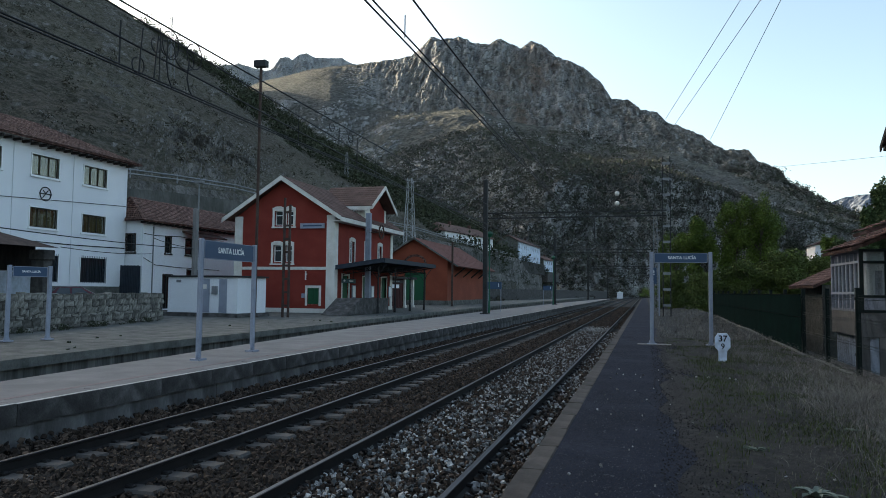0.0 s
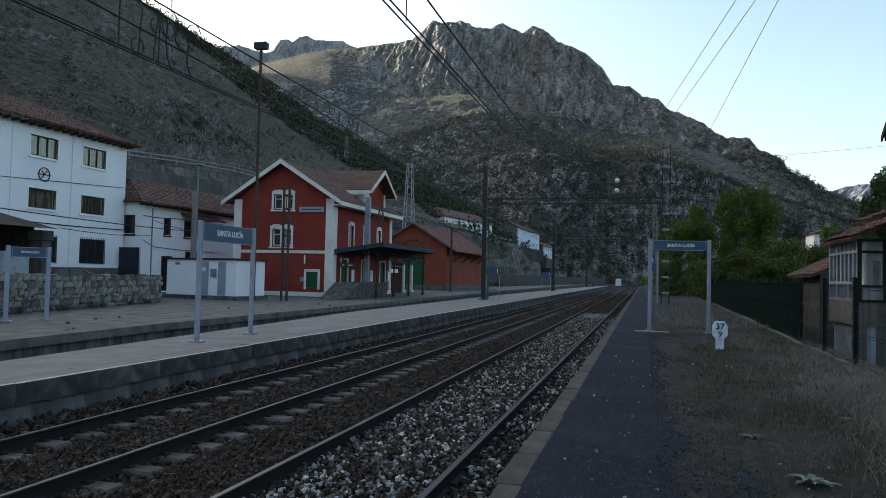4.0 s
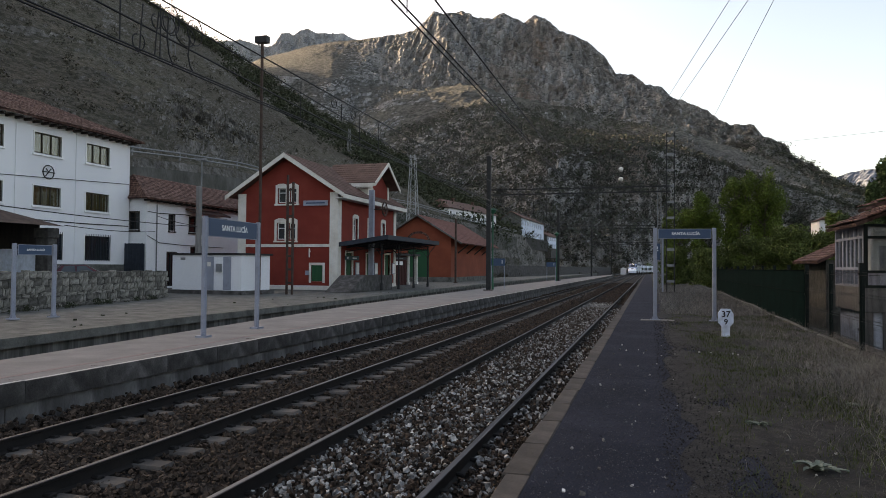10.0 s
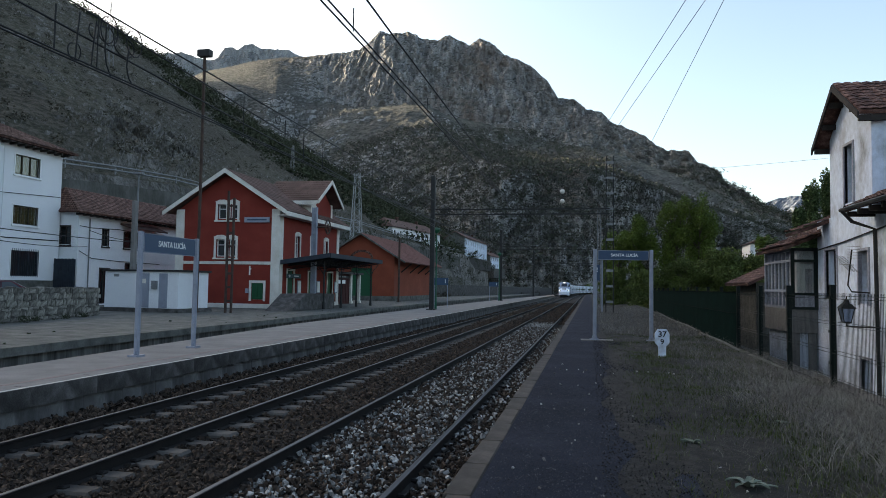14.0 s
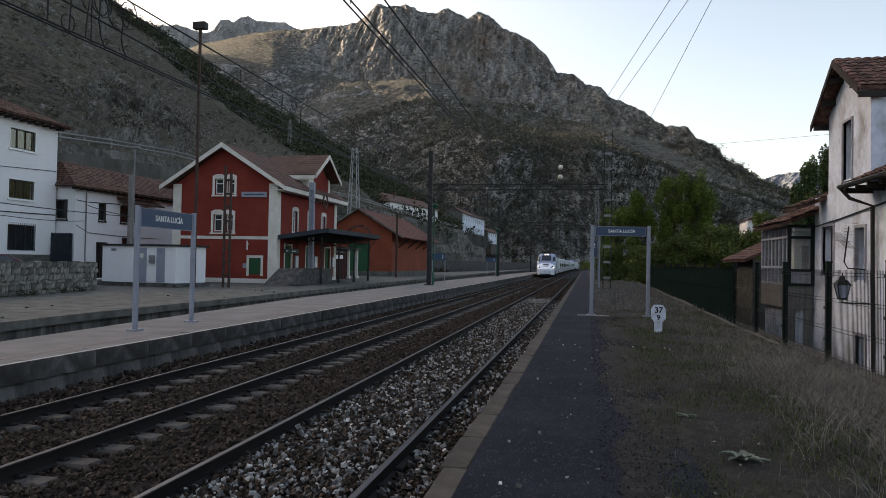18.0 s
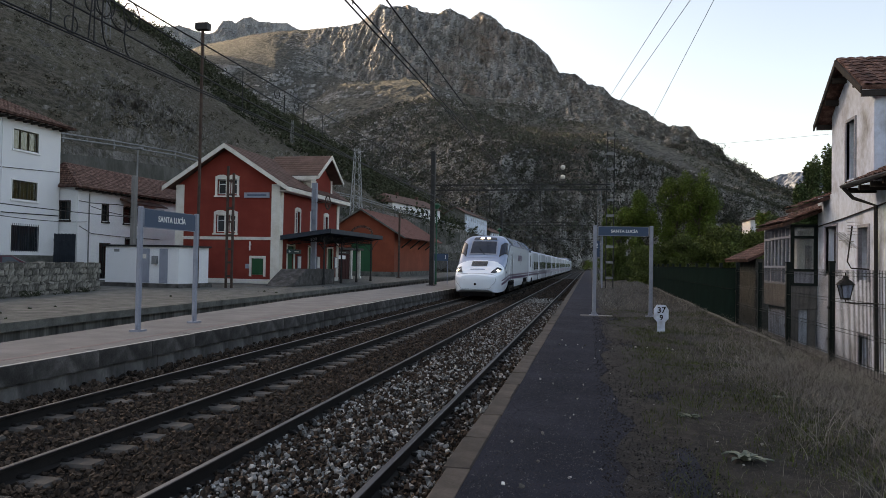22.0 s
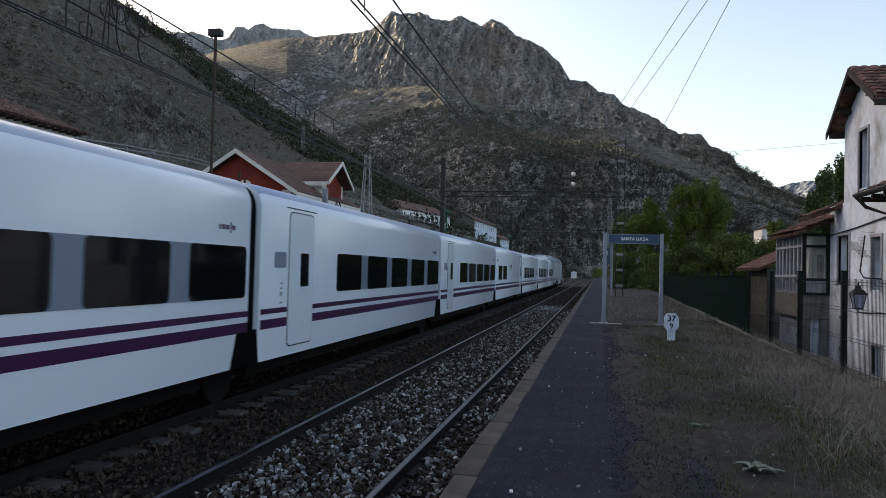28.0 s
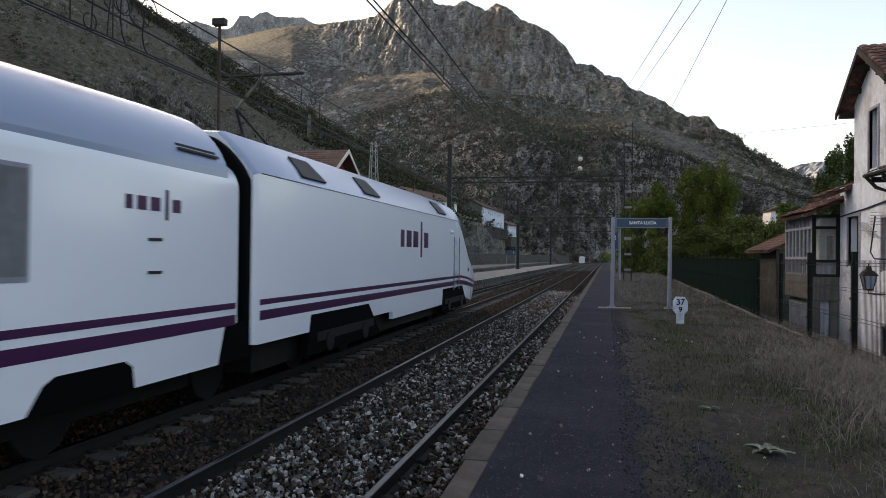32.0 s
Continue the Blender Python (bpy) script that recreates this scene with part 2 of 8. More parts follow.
M_BARK = rough_stuff("bark", (0.05, 0.042, 0.034), (0.085, 0.07, 0.056), (0.12, 0.10, 0.085), 4, 40, 0.9, 0.5, 0.01)
M_STRAW = rough_stuff("dry_grass", (0.11, 0.105, 0.093), (0.18, 0.172, 0.153), (0.27, 0.26, 0.235), 2, 30, 0.9, 0, 0.01, island=0.5)
M_GRASS = rough_stuff("green_grass", (0.032, 0.046, 0.011), (0.052, 0.072, 0.016), (0.078, 0.10, 0.026), 2, 30, 0.85, 0, 0.01, island=0.5)
M_LAMP = material("train_headlight", (1, 1, 1), 0.3)
_b = M_LAMP.node_tree.nodes["Principled BSDF"]
_b.inputs["Emission Color"].default_value, _b.inputs["Emission Strength"].default_value = (1, 0.86, 0.6, 1), 3.0


def hill_material(name, scrub, grass, rock, steep=(0.55, 0.75), unit=1.0, stain=0.0, east=0.0):
    """Scrub and grass on the gentler ground, bare rock where it is steep; unit: the size of its grain in metres;
    east: how much more scrub grows on the eastern slopes."""
    m = material(name, rock[1], 0.95, 0.0, 0.1)
    nt = m.node_tree
    geo = nt.nodes.new("ShaderNodeNewGeometry")
    sep = nt.nodes.new("ShaderNodeSeparateXYZ")
    nt.links.new(geo.outputs["True Normal"], sep.inputs[0])
    wide = _noise(nt, 0.012 / unit, 6, 0.65)
    patch = _noise(nt, 0.06 / unit, 8, 0.72)
    bush = _noise(nt, 0.42 / unit, 5, 0.7, (1, 1, 1.6))
    grain = _noise(nt, 1.6 / unit, 5, 0.75)
    streak = _noise(nt, 0.22 / unit, 8, 0.75, (1, 1, 0.22))
    add = nt.nodes.new("ShaderNodeMath")
    add.operation = "MULTIPLY_ADD"
    nt.links.new(patch, add.inputs[0])
    add.inputs[1].default_value, add.inputs[2].default_value = 1.1, -0.55
    tot = nt.nodes.new("ShaderNodeMath")
    nt.links.new(sep.outputs[2], tot.inputs[0])
    nt.links.new(add.outputs[0], tot.inputs[1])
    if east:
        pos = nt.nodes.new("ShaderNodeSeparateXYZ")
        nt.links.new(geo.outputs["Position"], pos.inputs[0])
        side = nt.nodes.new("ShaderNodeMapRange")
        nt.links.new(pos.outputs[0], side.inputs[0])
        for i, v in enumerate((-60.0, 60.0, 0.0, east)):
            side.inputs[i + 1].default_value = v
        more = nt.nodes.new("ShaderNodeMath")
        nt.links.new(tot.outputs[0], more.inputs[0])
        nt.links.new(side.outputs[0], more.inputs[1])
        tot = more
    mask = _ramp(nt, tot.outputs[0], [(steep[0], (0, 0, 0)), (steep[1], (1, 1, 1))])
    rockc = _ramp(nt, streak, [(0.36, rock[0]), (0.50, rock[1]), (0.64, rock[2])])
    if stain:
        rust = _ramp(nt, _noise(nt, 0.02 / unit, 5, 0.6, (1, 1, 0.5)), [(0.54, (0, 0, 0)), (0.72, (stain, stain, stain))])
        rockc = _mix(nt, rust, rockc, (0.30, 0.20, 0.145))
    ground = _mix(nt, _ramp(nt, wide, [(0.40, (0, 0, 0)), (0.60, (1, 1, 1))]), scrub[0], grass[0])
    bushes = _mix(nt, _ramp(nt, wide, [(0.44, (0, 0, 0)), (0.62, (1, 1, 1))]), scrub[1], grass[1])
    veg = _mix(nt, _ramp(nt, bush, [(0.44, (1, 1, 1)), (0.56, (0, 0, 0))]), ground, bushes)
    col = _mix(nt, mask, rockc, veg)
    col = _mix(nt, 0.75, col, _ramp(nt, grain, [(0.32, (0.25, 0.25, 0.26)), (0.52, (0.85, 0.85, 0.85)), (0.70, (1.0, 1.0, 1.0))]), "MULTIPLY")
    nt.links.new(col, nt.nodes["Principled BSDF"].inputs["Base Color"])
    mixh = nt.nodes.new("ShaderNodeMath")
    nt.links.new(streak, mixh.inputs[0])
    nt.links.new(bush, mixh.inputs[1])
    _bump(nt, mixh.outputs[0], 0.9, 2.2 * unit)
    return m


# Albedo of mountain and crags is raised to stand in for distance haze.
M_MOUNTAIN = hill_material("limestone_mountain", ((0.165, 0.162, 0.152), (0.072, 0.074, 0.066)), ((0.20, 0.196, 0.172), (0.098, 0.10, 0.084)),
                           ((0.20, 0.198, 0.202), (0.41, 0.40, 0.397), (0.62, 0.605, 0.595)), (0.36, 0.62), 1.6, 0.6, 0.22)
M_CRAG = hill_material("hazed_skyline_crag", ((0.26, 0.26, 0.24), (0.16, 0.165, 0.15)), ((0.30, 0.29, 0.25), (0.2, 0.2, 0.17)),
                       ((0.26, 0.26, 0.27), (0.42, 0.42, 0.42), (0.58, 0.57, 0.56)), (0.52, 0.78), 2.0)
M_HILL = hill_material("grassy_hillside", ((0.12, 0.108, 0.09), (0.06, 0.058, 0.043)), ((0.155, 0.145, 0.115), (0.085, 0.083, 0.06)),
                       ((0.10, 0.094, 0.088), (0.19, 0.178, 0.165), (0.34, 0.32, 0.30)), (0.42, 0.62), 0.42)
M_OLDTRIM = rough_stuff("faded_lilac_window_paint", (0.26, 0.26, 0.30), (0.36, 0.36, 0.41), (0.46, 0.46, 0.50), 3, 30, 0.85, 0.2, 0.003)
# Blue is put into this far rock's colour against the warm sunlight.
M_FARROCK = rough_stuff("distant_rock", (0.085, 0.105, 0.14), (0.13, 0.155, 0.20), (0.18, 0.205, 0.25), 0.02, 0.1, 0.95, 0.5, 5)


# ---- building blocks ----
def bm_new():
    return bmesh.new()


def box(bm, x0, x1, y0, y1, z0, z1, m=None):
    c = [(x, y, z) for z in (z0, z1) for y in (y0, y1) for x in (x0, x1)]
    v = [bm.verts.new(m @ Vector(p) if m else p) for p in c]
    for f in ((0, 2, 3, 1), (4, 5, 7, 6), (0, 1, 5, 4), (2, 6, 7, 3), (0, 4, 6, 2), (1, 3, 7, 5)):
        bm.faces.new([v[i] for i in f])
    return v


def bevelled(bm, width, segments=1):
    bmesh.ops.bevel(bm, geom=bm.edges[:], offset=width, segments=segments, affect="EDGES", clamp_overlap=True)
    return bm


def rod(bm, a, b, r0, r1=None, seg=8, cap=True):
    a, b = Vector(a), Vector(b)
    r1 = r0 if r1 is None else r1
    d = (b - a).normalized()
    u = d.orthogonal().normalized()
    w = d.cross(u)
    rings = []
    for p, r in ((a, r0), (b, r1)):
        rings.append([bm.verts.new(p + (u * math.cos(k * math.tau / seg) + w * math.sin(k * math.tau / seg)) * r) for k in range(seg)])
    for k in range(seg):
        bm.faces.new((rings[0][k], rings[0][(k + 1) % seg], rings[1][(k + 1) % seg], rings[1][k]))
    if cap:
        bm.faces.new(rings[0][::-1])
        bm.faces.new(rings[1])


def tube(bm, pts, r, seg=6):
    pts = [Vector(q) for q in pts]
    rings = []
    for k, q in enumerate(pts):
        d = (pts[min(k + 1, len(pts) - 1)] - pts[max(k - 1, 0)]).normalized()
        u = d.cross(Vector((0.31, 0.17, 0.93))).normalized()
        w = d.cross(u)
        rings.append([bm.verts.new(q + (u * math.cos(j * math.tau / seg) + w * math.sin(j * math.tau / seg)) * r) for j in range(seg)])
    for a, b in zip(rings, rings[1:]):
        for j in range(seg):
            bm.faces.new((a[j], a[(j + 1) % seg], b[(j + 1) % seg], b[j]))
    bm.faces.new(rings[0][::-1])
    bm.faces.new(rings[-1])


def prism(bm, poly, axis, a, b, m=None):
    """A polygon, given in the two axes left over, drawn out along axis from a to b."""
    def at(p, t):
        q = {"x": (t, *p), "y": (p[0], t, p[1]), "z": (*p, t)}[axis]
        return m @ Vector(q) if m else q
    v0, v1 = [bm.verts.new(at(p, a)) for p in poly], [bm.verts.new(at(p, b)) for p in poly]
    n = len(poly)
    for k in range(n):
        bm.faces.new((v0[k], v0[(k + 1) % n], v1[(k + 1) % n], v1[k]))
    bm.faces.new(v0[::-1])
    bm.faces.new(v1)
    return bm


def finish(ob, bm, mat, smooth=False):
    bmesh.ops.recalc_face_normals(bm, faces=bm.faces[:])
    bm.to_mesh(ob.data)
    bm.free()
    ob.data.materials.append(mat)
    if smooth:
        for p in ob.data.polygons:
            p.use_smooth = True
    return ob


def part(name, bm, mat, parent=None, label="", smooth=False):
    ob = finish(new(name, bpy.data.meshes.new(name)), bm, mat, smooth)
    if parent:
        ob.parent = parent
    if label:
        ob["label"] = label
    return ob


def structure(name, bm, mat, label="", smooth=False):
    return tagged(part(name, bm, mat, None, "", smooth), label, "", "", "structure")


def thing(name, label, category, m=None, group=""):
    ob = tagged(new(name), label, category, group)
    ob.empty_display_size = 0.2
    if m:
        ob.matrix_basis = m
    return ob


def shared(name, mesh, parent, m=None):
    """One more object on a mesh that alike pieces share."""
    ob = new(name, mesh)
    ob.parent = parent
    if m:
        ob.matrix_basis = m
    return ob


def piece(name, bm, mat):
    me = bpy.data.meshes.new(name)
    bmesh.ops.recalc_face_normals(bm, faces=bm.faces[:])
    bm.to_mesh(me)
    bm.free()
    me.materials.append(mat)
    return me


def wall_mesh(bm, m, width, height, thick, holes=(), gable=0.0):
    """A wall in its own frame (x along, z up, y into it) with real openings; gable: the height of a triangle on top."""
    us = sorted({0.0, width, *([width / 2] if gable else []), *[h[0] for h in holes], *[h[1] for h in holes]})
    zs = sorted({0.0, height, *[z for h in holes for z in h[2:4] if z < height]})
    for u0, u1 in zip(us, us[1:]):
        here = [h for h in holes if h[0] < (u0 + u1) / 2 < h[1]]
        for z0, z1 in zip(zs, zs[1:]):
            if not any(h[2] < (z0 + z1) / 2 < h[3] for h in here):
                box(bm, u0, u1, 0, thick, z0, z1, m)
        if gable:
            low = max([height] + [h[3] for h in here])
            t0, t1 = [height + gable * (1 - abs(2 * u / width - 1)) for u in (u0, u1)]
            prism(bm, [(u0, low), (u1, low)] + ([(u1, t1)] if t1 > low + 1e-3 else []) + ([(u0, t0)] if t0 > low + 1e-3 else []), "y", 0, thick, m)
    bmesh.ops.remove_doubles(bm, verts=bm.verts[:], dist=1e-4)
    seen = {}
    for f in bm.faces:
        seen.setdefault(frozenset(f.verts), []).append(f)
    bmesh.ops.delete(bm, geom=[f for fs in seen.values() if len(fs) > 1 for f in fs], context="FACES")


def from_arrays(name, verts, faces, mat, smooth=False):
    me = bpy.data.meshes.new(name)
    me.from_pydata([tuple(v) for v in verts], [], [tuple(int(i) for i in f) for f in faces])
    me.materials.append(mat)
    me.polygons.foreach_set("use_smooth", [smooth] * len(me.polygons))
    return new(name, me)


def lettering(name, body, size, mat, parent, m, extrude=0.002):
    cu = bpy.data.curves.new(name, "FONT")
    cu.body, cu.size, cu.align_x, cu.align_y, cu.extrude, cu.offset = body, size, "CENTER", "CENTER", extrude, size * 0.016
    cu.materials.append(mat)
    tmp = new(name + "_curve", cu)
    me = bpy.data.meshes.new_from_object(tmp.evaluated_get(bpy.context.evaluated_depsgraph_get()))
    bpy.data.objects.remove(tmp)
    ob = new(name, me)
    ob.parent = parent
    ob.matrix_basis = m
    return ob


# ---- ground, platforms and tracks ----
RAIL_Z, BED_Z = -0.42, -0.62
TRACKS = {"near": -2.805, "far": -6.30}
BEND_Y, BEND_R, FAR_END = 234.0, 504.0, 640.0     # straight to BEND_Y, then round to the east


def on_line(x, d):
    """Place and heading (degrees) at the running length d, on the line that lies at x on the straight."""
    if d <= BEND_Y:
        return x, d, 0.0
    a = (d - BEND_Y) / BEND_R
    return BEND_R - (BEND_R - x) * math.cos(a), BEND_Y + (BEND_R - x) * math.sin(a), -math.degrees(a)


def along_line(bm, poly, d0, d1, step=8.0):
    """A section (x, z), drawn out along the line from d0 to d1."""
    ds = [d0] + ([BEND_Y + k * step for k in range(int((d1 - BEND_Y) / step) + 1)] if d1 > BEND_Y else []) + [d1]
    rings = []
    for d in ds:
        rings.append([bm.verts.new((*on_line(x, d)[:2], z)) for x, z in poly])
    n = len(poly)
    for p, q in zip(rings, rings[1:]):
        for k in range(n):
            bm.faces.new((p[k], p[(k + 1) % n], q[(k + 1) % n], q[k]))
    bm.faces.new(rings[0][::-1])
    bm.faces.new(rings[-1])


def ribbon(bm, left, right, z, thick):
    """One slab between two lines of (x, y), z the height of its top."""
    rows = []
    for (a, c), (b, d) in zip(zip(left, right), zip(left[1:], right[1:])):
        n = max(1, int((d[1] - c[1]) / 4))
        for k in range(n):
            t = k / n
            rows.append(((a[0] + (b[0] - a[0]) * t, a[1] + (b[1] - a[1]) * t), (c[0] + (d[0] - c[0]) * t, c[1] + (d[1] - c[1]) * t)))
    rows.append((left[-1], right[-1]))
    rings = [[bm.verts.new((*a, z - thick)), bm.verts.new((*c, z - thick)), bm.verts.new((*c, z)), bm.verts.new((*a, z))] for a, c in rows]
    for r, q in zip(rings, rings[1:]):
        for k in range(4):
            bm.faces.new((r[k], r[(k + 1) % 4], q[(k + 1) % 4], q[k]))
    bm.faces.new(rings[0][::-1])
    bm.faces.new(rings[-1])


bm = bm_new()
box(bm, -3000, 3000, -3000, 3000, -3.0, -1.6)
structure("ground", bm, M_EARTH, "dry earth of the valley floor")

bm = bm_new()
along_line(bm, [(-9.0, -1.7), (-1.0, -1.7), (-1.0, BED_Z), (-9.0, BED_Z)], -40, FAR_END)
structure("ballast_bed", bm, M_BALLAST, "rust-stained gravel bed under two tracks, darkened as stone-gap shade")

# the low platform on which the camera stands
bm = bm_new()
box(bm, -0.875, 0.9, -40, 226, -1.7, 0.0)
structure("platform", bm, M_ASPHALT, "low dark asphalt platform")
bm = bm_new()
box(bm, -1.07, -0.88, -40, 226, -1.7, -0.16)
structure("platform_foundation", bm, M_PWALL, "rough concrete footing of the platform edge")

# the verge beside it, uneven, with a rise towards the far end
vx, vy = np.meshgrid(np.linspace(0.4, 4.3, 40), np.concatenate([np.linspace(-40, 2, 12), np.linspace(3, 60, 170), np.linspace(64, 226, 30)]))


def verge_z(x, y):
    s = min(max((y - 14) / 30, 0), 1) * min(max((x - 2.0) / 2.2, 0), 1) * 0.32
    e = min(max((x - 0.4) / 0.5, 0.0), 1.0)
    return 0.005 + e * (s - 0.03 * (x - 0.4) + 0.06 * noise.noise((x * 0.9, y * 0.6, 3.1)) + 0.03 * noise.noise((x * 3, y * 3, 7.7)) + 0.03)


vz = np.vectorize(verge_z)(vx, vy)
vx[:, 0] += np.array([0.22 * noise.noise((0.3, q * 0.9, 1.0)) + 0.12 * noise.noise((0.3, q * 3.1, 2.0)) + 0.05 * noise.noise((0.3, q * 9.1, 2.0)) - 0.06 for q in vy[:, 0]])
nr, nc = vx.shape
idx = np.arange(nr * nc).reshape(nr, nc)
quads = np.stack([idx[:-1, :-1], idx[:-1, 1:], idx[1:, 1:], idx[1:, :-1]], -1).reshape(-1, 4)
tagged(from_arrays("verge", np.stack([vx, vy, vz], -1).reshape(-1, 3), quads, M_EARTH, True), "earth verge with dry winter grass", "", "", "structure")
bm = bm_new()
box(bm, 4.3, 4.62, -40, 226, -1.7, -0.05)
structure("fence_footing", bm, M_PWALL, "grey concrete footing of the fence")

# island platform and the old platform behind the siding
ISL_BACK = [(-9.6, -40), (-10.1, 4), (-10.37, 9.3), (-10.84, 15.7), (-11.8, 27.8), (-12.3, 55), (-11.9, 98), (-10.6, 150), (-9.2, 178)]
ISL_FRONT = [(-8.2, y) for _, y in ISL_BACK]
bm = bm_new()
ribbon(bm, ISL_BACK, [(x - 0.25, y) for x, y in ISL_FRONT], 0.0, 1.75)
structure("island_platform", bm, M_ISLAND, "pale concrete island platform")
OLD_EDGE = [(-11.5, -40), (-12.3, 2), (-13.2, 11.8), (-13.75, 18), (-14.0, 28), (-14.5, 39), (-15.4, 62), (-16.4, 110), (-16.4, 240)]
bm = bm_new()
ribbon(bm, [(-90, y) for _, y in OLD_EDGE], [(x - 0.35, y) for x, y in OLD_EDGE], -0.02, 1.6)
structure("station_yard", bm, M_OLDPLAT, "cracked grey concrete yard of the old platform")
bm = bm_new()
ribbon(bm, [(x - 0.35, y) for x, y in OLD_EDGE], OLD_EDGE, 0.0, 0.22)
structure("old_platform_edge", bm, M_OLDPLAT, "weathered concrete edge slab of the old platform")
bm = bm_new()
ribbon(bm, [(x - 0.5, y) for x, y in OLD_EDGE], [(x - 0.18, y) for x, y in OLD_EDGE], -0.225, 1.4)
structure("old_platform_wall", bm, M_STAINED, "water-stained wall under the old platform edge")
bm = bm_new()
ribbon(bm, OLD_EDGE[:-1] + [(-16.4, 178)], ISL_BACK, -0.92, 0.7)
structure("siding_bed", bm, M_PIT, "overgrown bed of a disused siding")

# rails: a real section, drawn out along the line
RAIL_SECTION = [(-0.07, -0.172), (0.07, -0.172), (0.07, -0.158), (0.012, -0.138), (0.009, -0.04), (0.035, -0.028), (0.036, -0.004),
                (-0.036, -0.004), (-0.035, -0.028), (-0.009, -0.04), (-0.012, -0.138), (-0.07, -0.158)]


def rail_line(track, x):
    bm = bm_new()
    along_line(bm, [(x + u, RAIL_Z + w) for u, w in RAIL_SECTION], -30, FAR_END)
    r = part("rail", bm, M_RAIL, track)
    bm = bm_new()
    along_line(bm, [(x - 0.03, RAIL_Z - 0.004), (x + 0.03, RAIL_Z - 0.004), (x + 0.024, RAIL_Z), (x - 0.024, RAIL_Z)], -30, FAR_END)
    part("running_surface", bm, M_RAILTOP, r, "polished rail head")


tracks = {}
for key, lab in (("near", "railway track half buried in pale ballast beside the low platform"), ("far", "railway track on concrete blocks in rusty ballast")):
    tr = tracks[key] = tagged(new("railway_track"), lab, "railway track", "running lines", "structure")
    for s in (-0.87, 0.87):
        rail_line(tr, TRACKS[key] + s)
tr = tracks["siding"] = tagged(new("railway_track"), "rusty disused siding between two platforms", "railway track", "", "structure")
for s in (-0.87, 0.87):
    bm = bm_new()
    pts = [((a[0] + b[0]) / 2 + s, (a[1] + b[1]) / 2) for a, b in zip(OLD_EDGE[:-1], ISL_BACK[:-1])]
    for (xa, ya), (xb, yb) in zip(pts, pts[1:]):
        m = Matrix.Translation((xa, ya, -0.76)) @ Matrix.Rotation(-math.atan2(xb - xa, yb - ya), 4, "Z")
        box(bm, -0.036, 0.036, 0, math.hypot(xb - xa, yb - ya), -0.15, 0, m)
    part("rail", bm, M_RAIL, tr)


# ---- hills ----
_PERM = np.random.default_rng(3).permutation(256)
_GRAD = np.random.default_rng(5).normal(size=(256, 3))
_GRAD /= np.linalg.norm(_GRAD, axis=1)[:, None]


def swirl(p):
    """Smooth gradient noise at many points at once, about -0.7 to 0.7."""
    i = np.floor(p).astype(int)
    f = p - i
    u = f * f * f * (f * (f * 6 - 15) + 10)
    out = np.zeros(len(p))
    for dx in (0, 1):
        for dy in (0, 1):
            for dz in (0, 1):
                h = _PERM[(_PERM[(_PERM[(i[:, 0] + dx) & 255] + i[:, 1] + dy) & 255] + i[:, 2] + dz) & 255]
                g = _GRAD[h]
                d = g[:, 0] * (f[:, 0] - dx) + g[:, 1] * (f[:, 1] - dy) + g[:, 2] * (f[:, 2] - dz)
                out += d * (u[:, 0] if dx else 1 - u[:, 0]) * (u[:, 1] if dy else 1 - u[:, 1]) * (u[:, 2] if dz else 1 - u[:, 2])
    return out


def swirls(p, octaves, gain=0.5, ridged=False):
    out, amp = np.zeros(len(p)), 1.0
    for k in range(octaves):
        n = swirl(p * 2.07 ** k + k * 17.3)
        out += amp * ((0.28 - np.abs(n)) * 1.6 if ridged else n)
        amp *= gain
    return out


def hill_sheet(name, mat, label, lines, a, rows, shape):
    """A hillside lofted over the bearings a: each line gives (bearing, distance, height) of one contour, foot first.
    shape(x, y, z, band, v) gives the outward swelling of the ground in metres."""
    prof = []
    for ln in lines:
        ln = np.array(ln, float)
        prof.append((np.interp(a, ln[:, 0], ln[:, 1]), np.interp(a, ln[:, 0], ln[:, 2])))
    r, z, band = [], [], []
    for k in range(len(prof) - 1):
        steps = rows[k]
        for i in range(steps + (k == len(prof) - 2)):
            w = i / steps
            r.append((1 - w) * prof[k][0] + w * prof[k + 1][0])
            z.append((1 - w) * prof[k][1] + w * prof[k + 1][1])
            band.append(np.full(len(a), k + w))
    r, z, band = np.array(r), np.array(z), np.array(band)
    n, na = r.shape
    sn, cs = np.sin(np.radians(a))[None], np.cos(np.radians(a))[None]
    x, y = r * sn, r * cs
    d = shape(x.ravel(), y.ravel(), z.ravel(), band.ravel()).reshape(n, na)
    d *= np.minimum(1.0, np.arange(n) / (n - 1) * 14)[:, None]
    out = np.stack([x - sn * d, y - cs * d, z + d * 0.22], -1).reshape(-1, 3)
    idx = np.arange(n * na).reshape(n, na)
    q = np.stack([idx[:-1, :-1], idx[:-1, 1:], idx[1:, 1:], idx[1:, :-1]], -1).reshape(-1, 4)
    return tagged(from_arrays(name, out, q, mat, False), label, "", "", "structure")


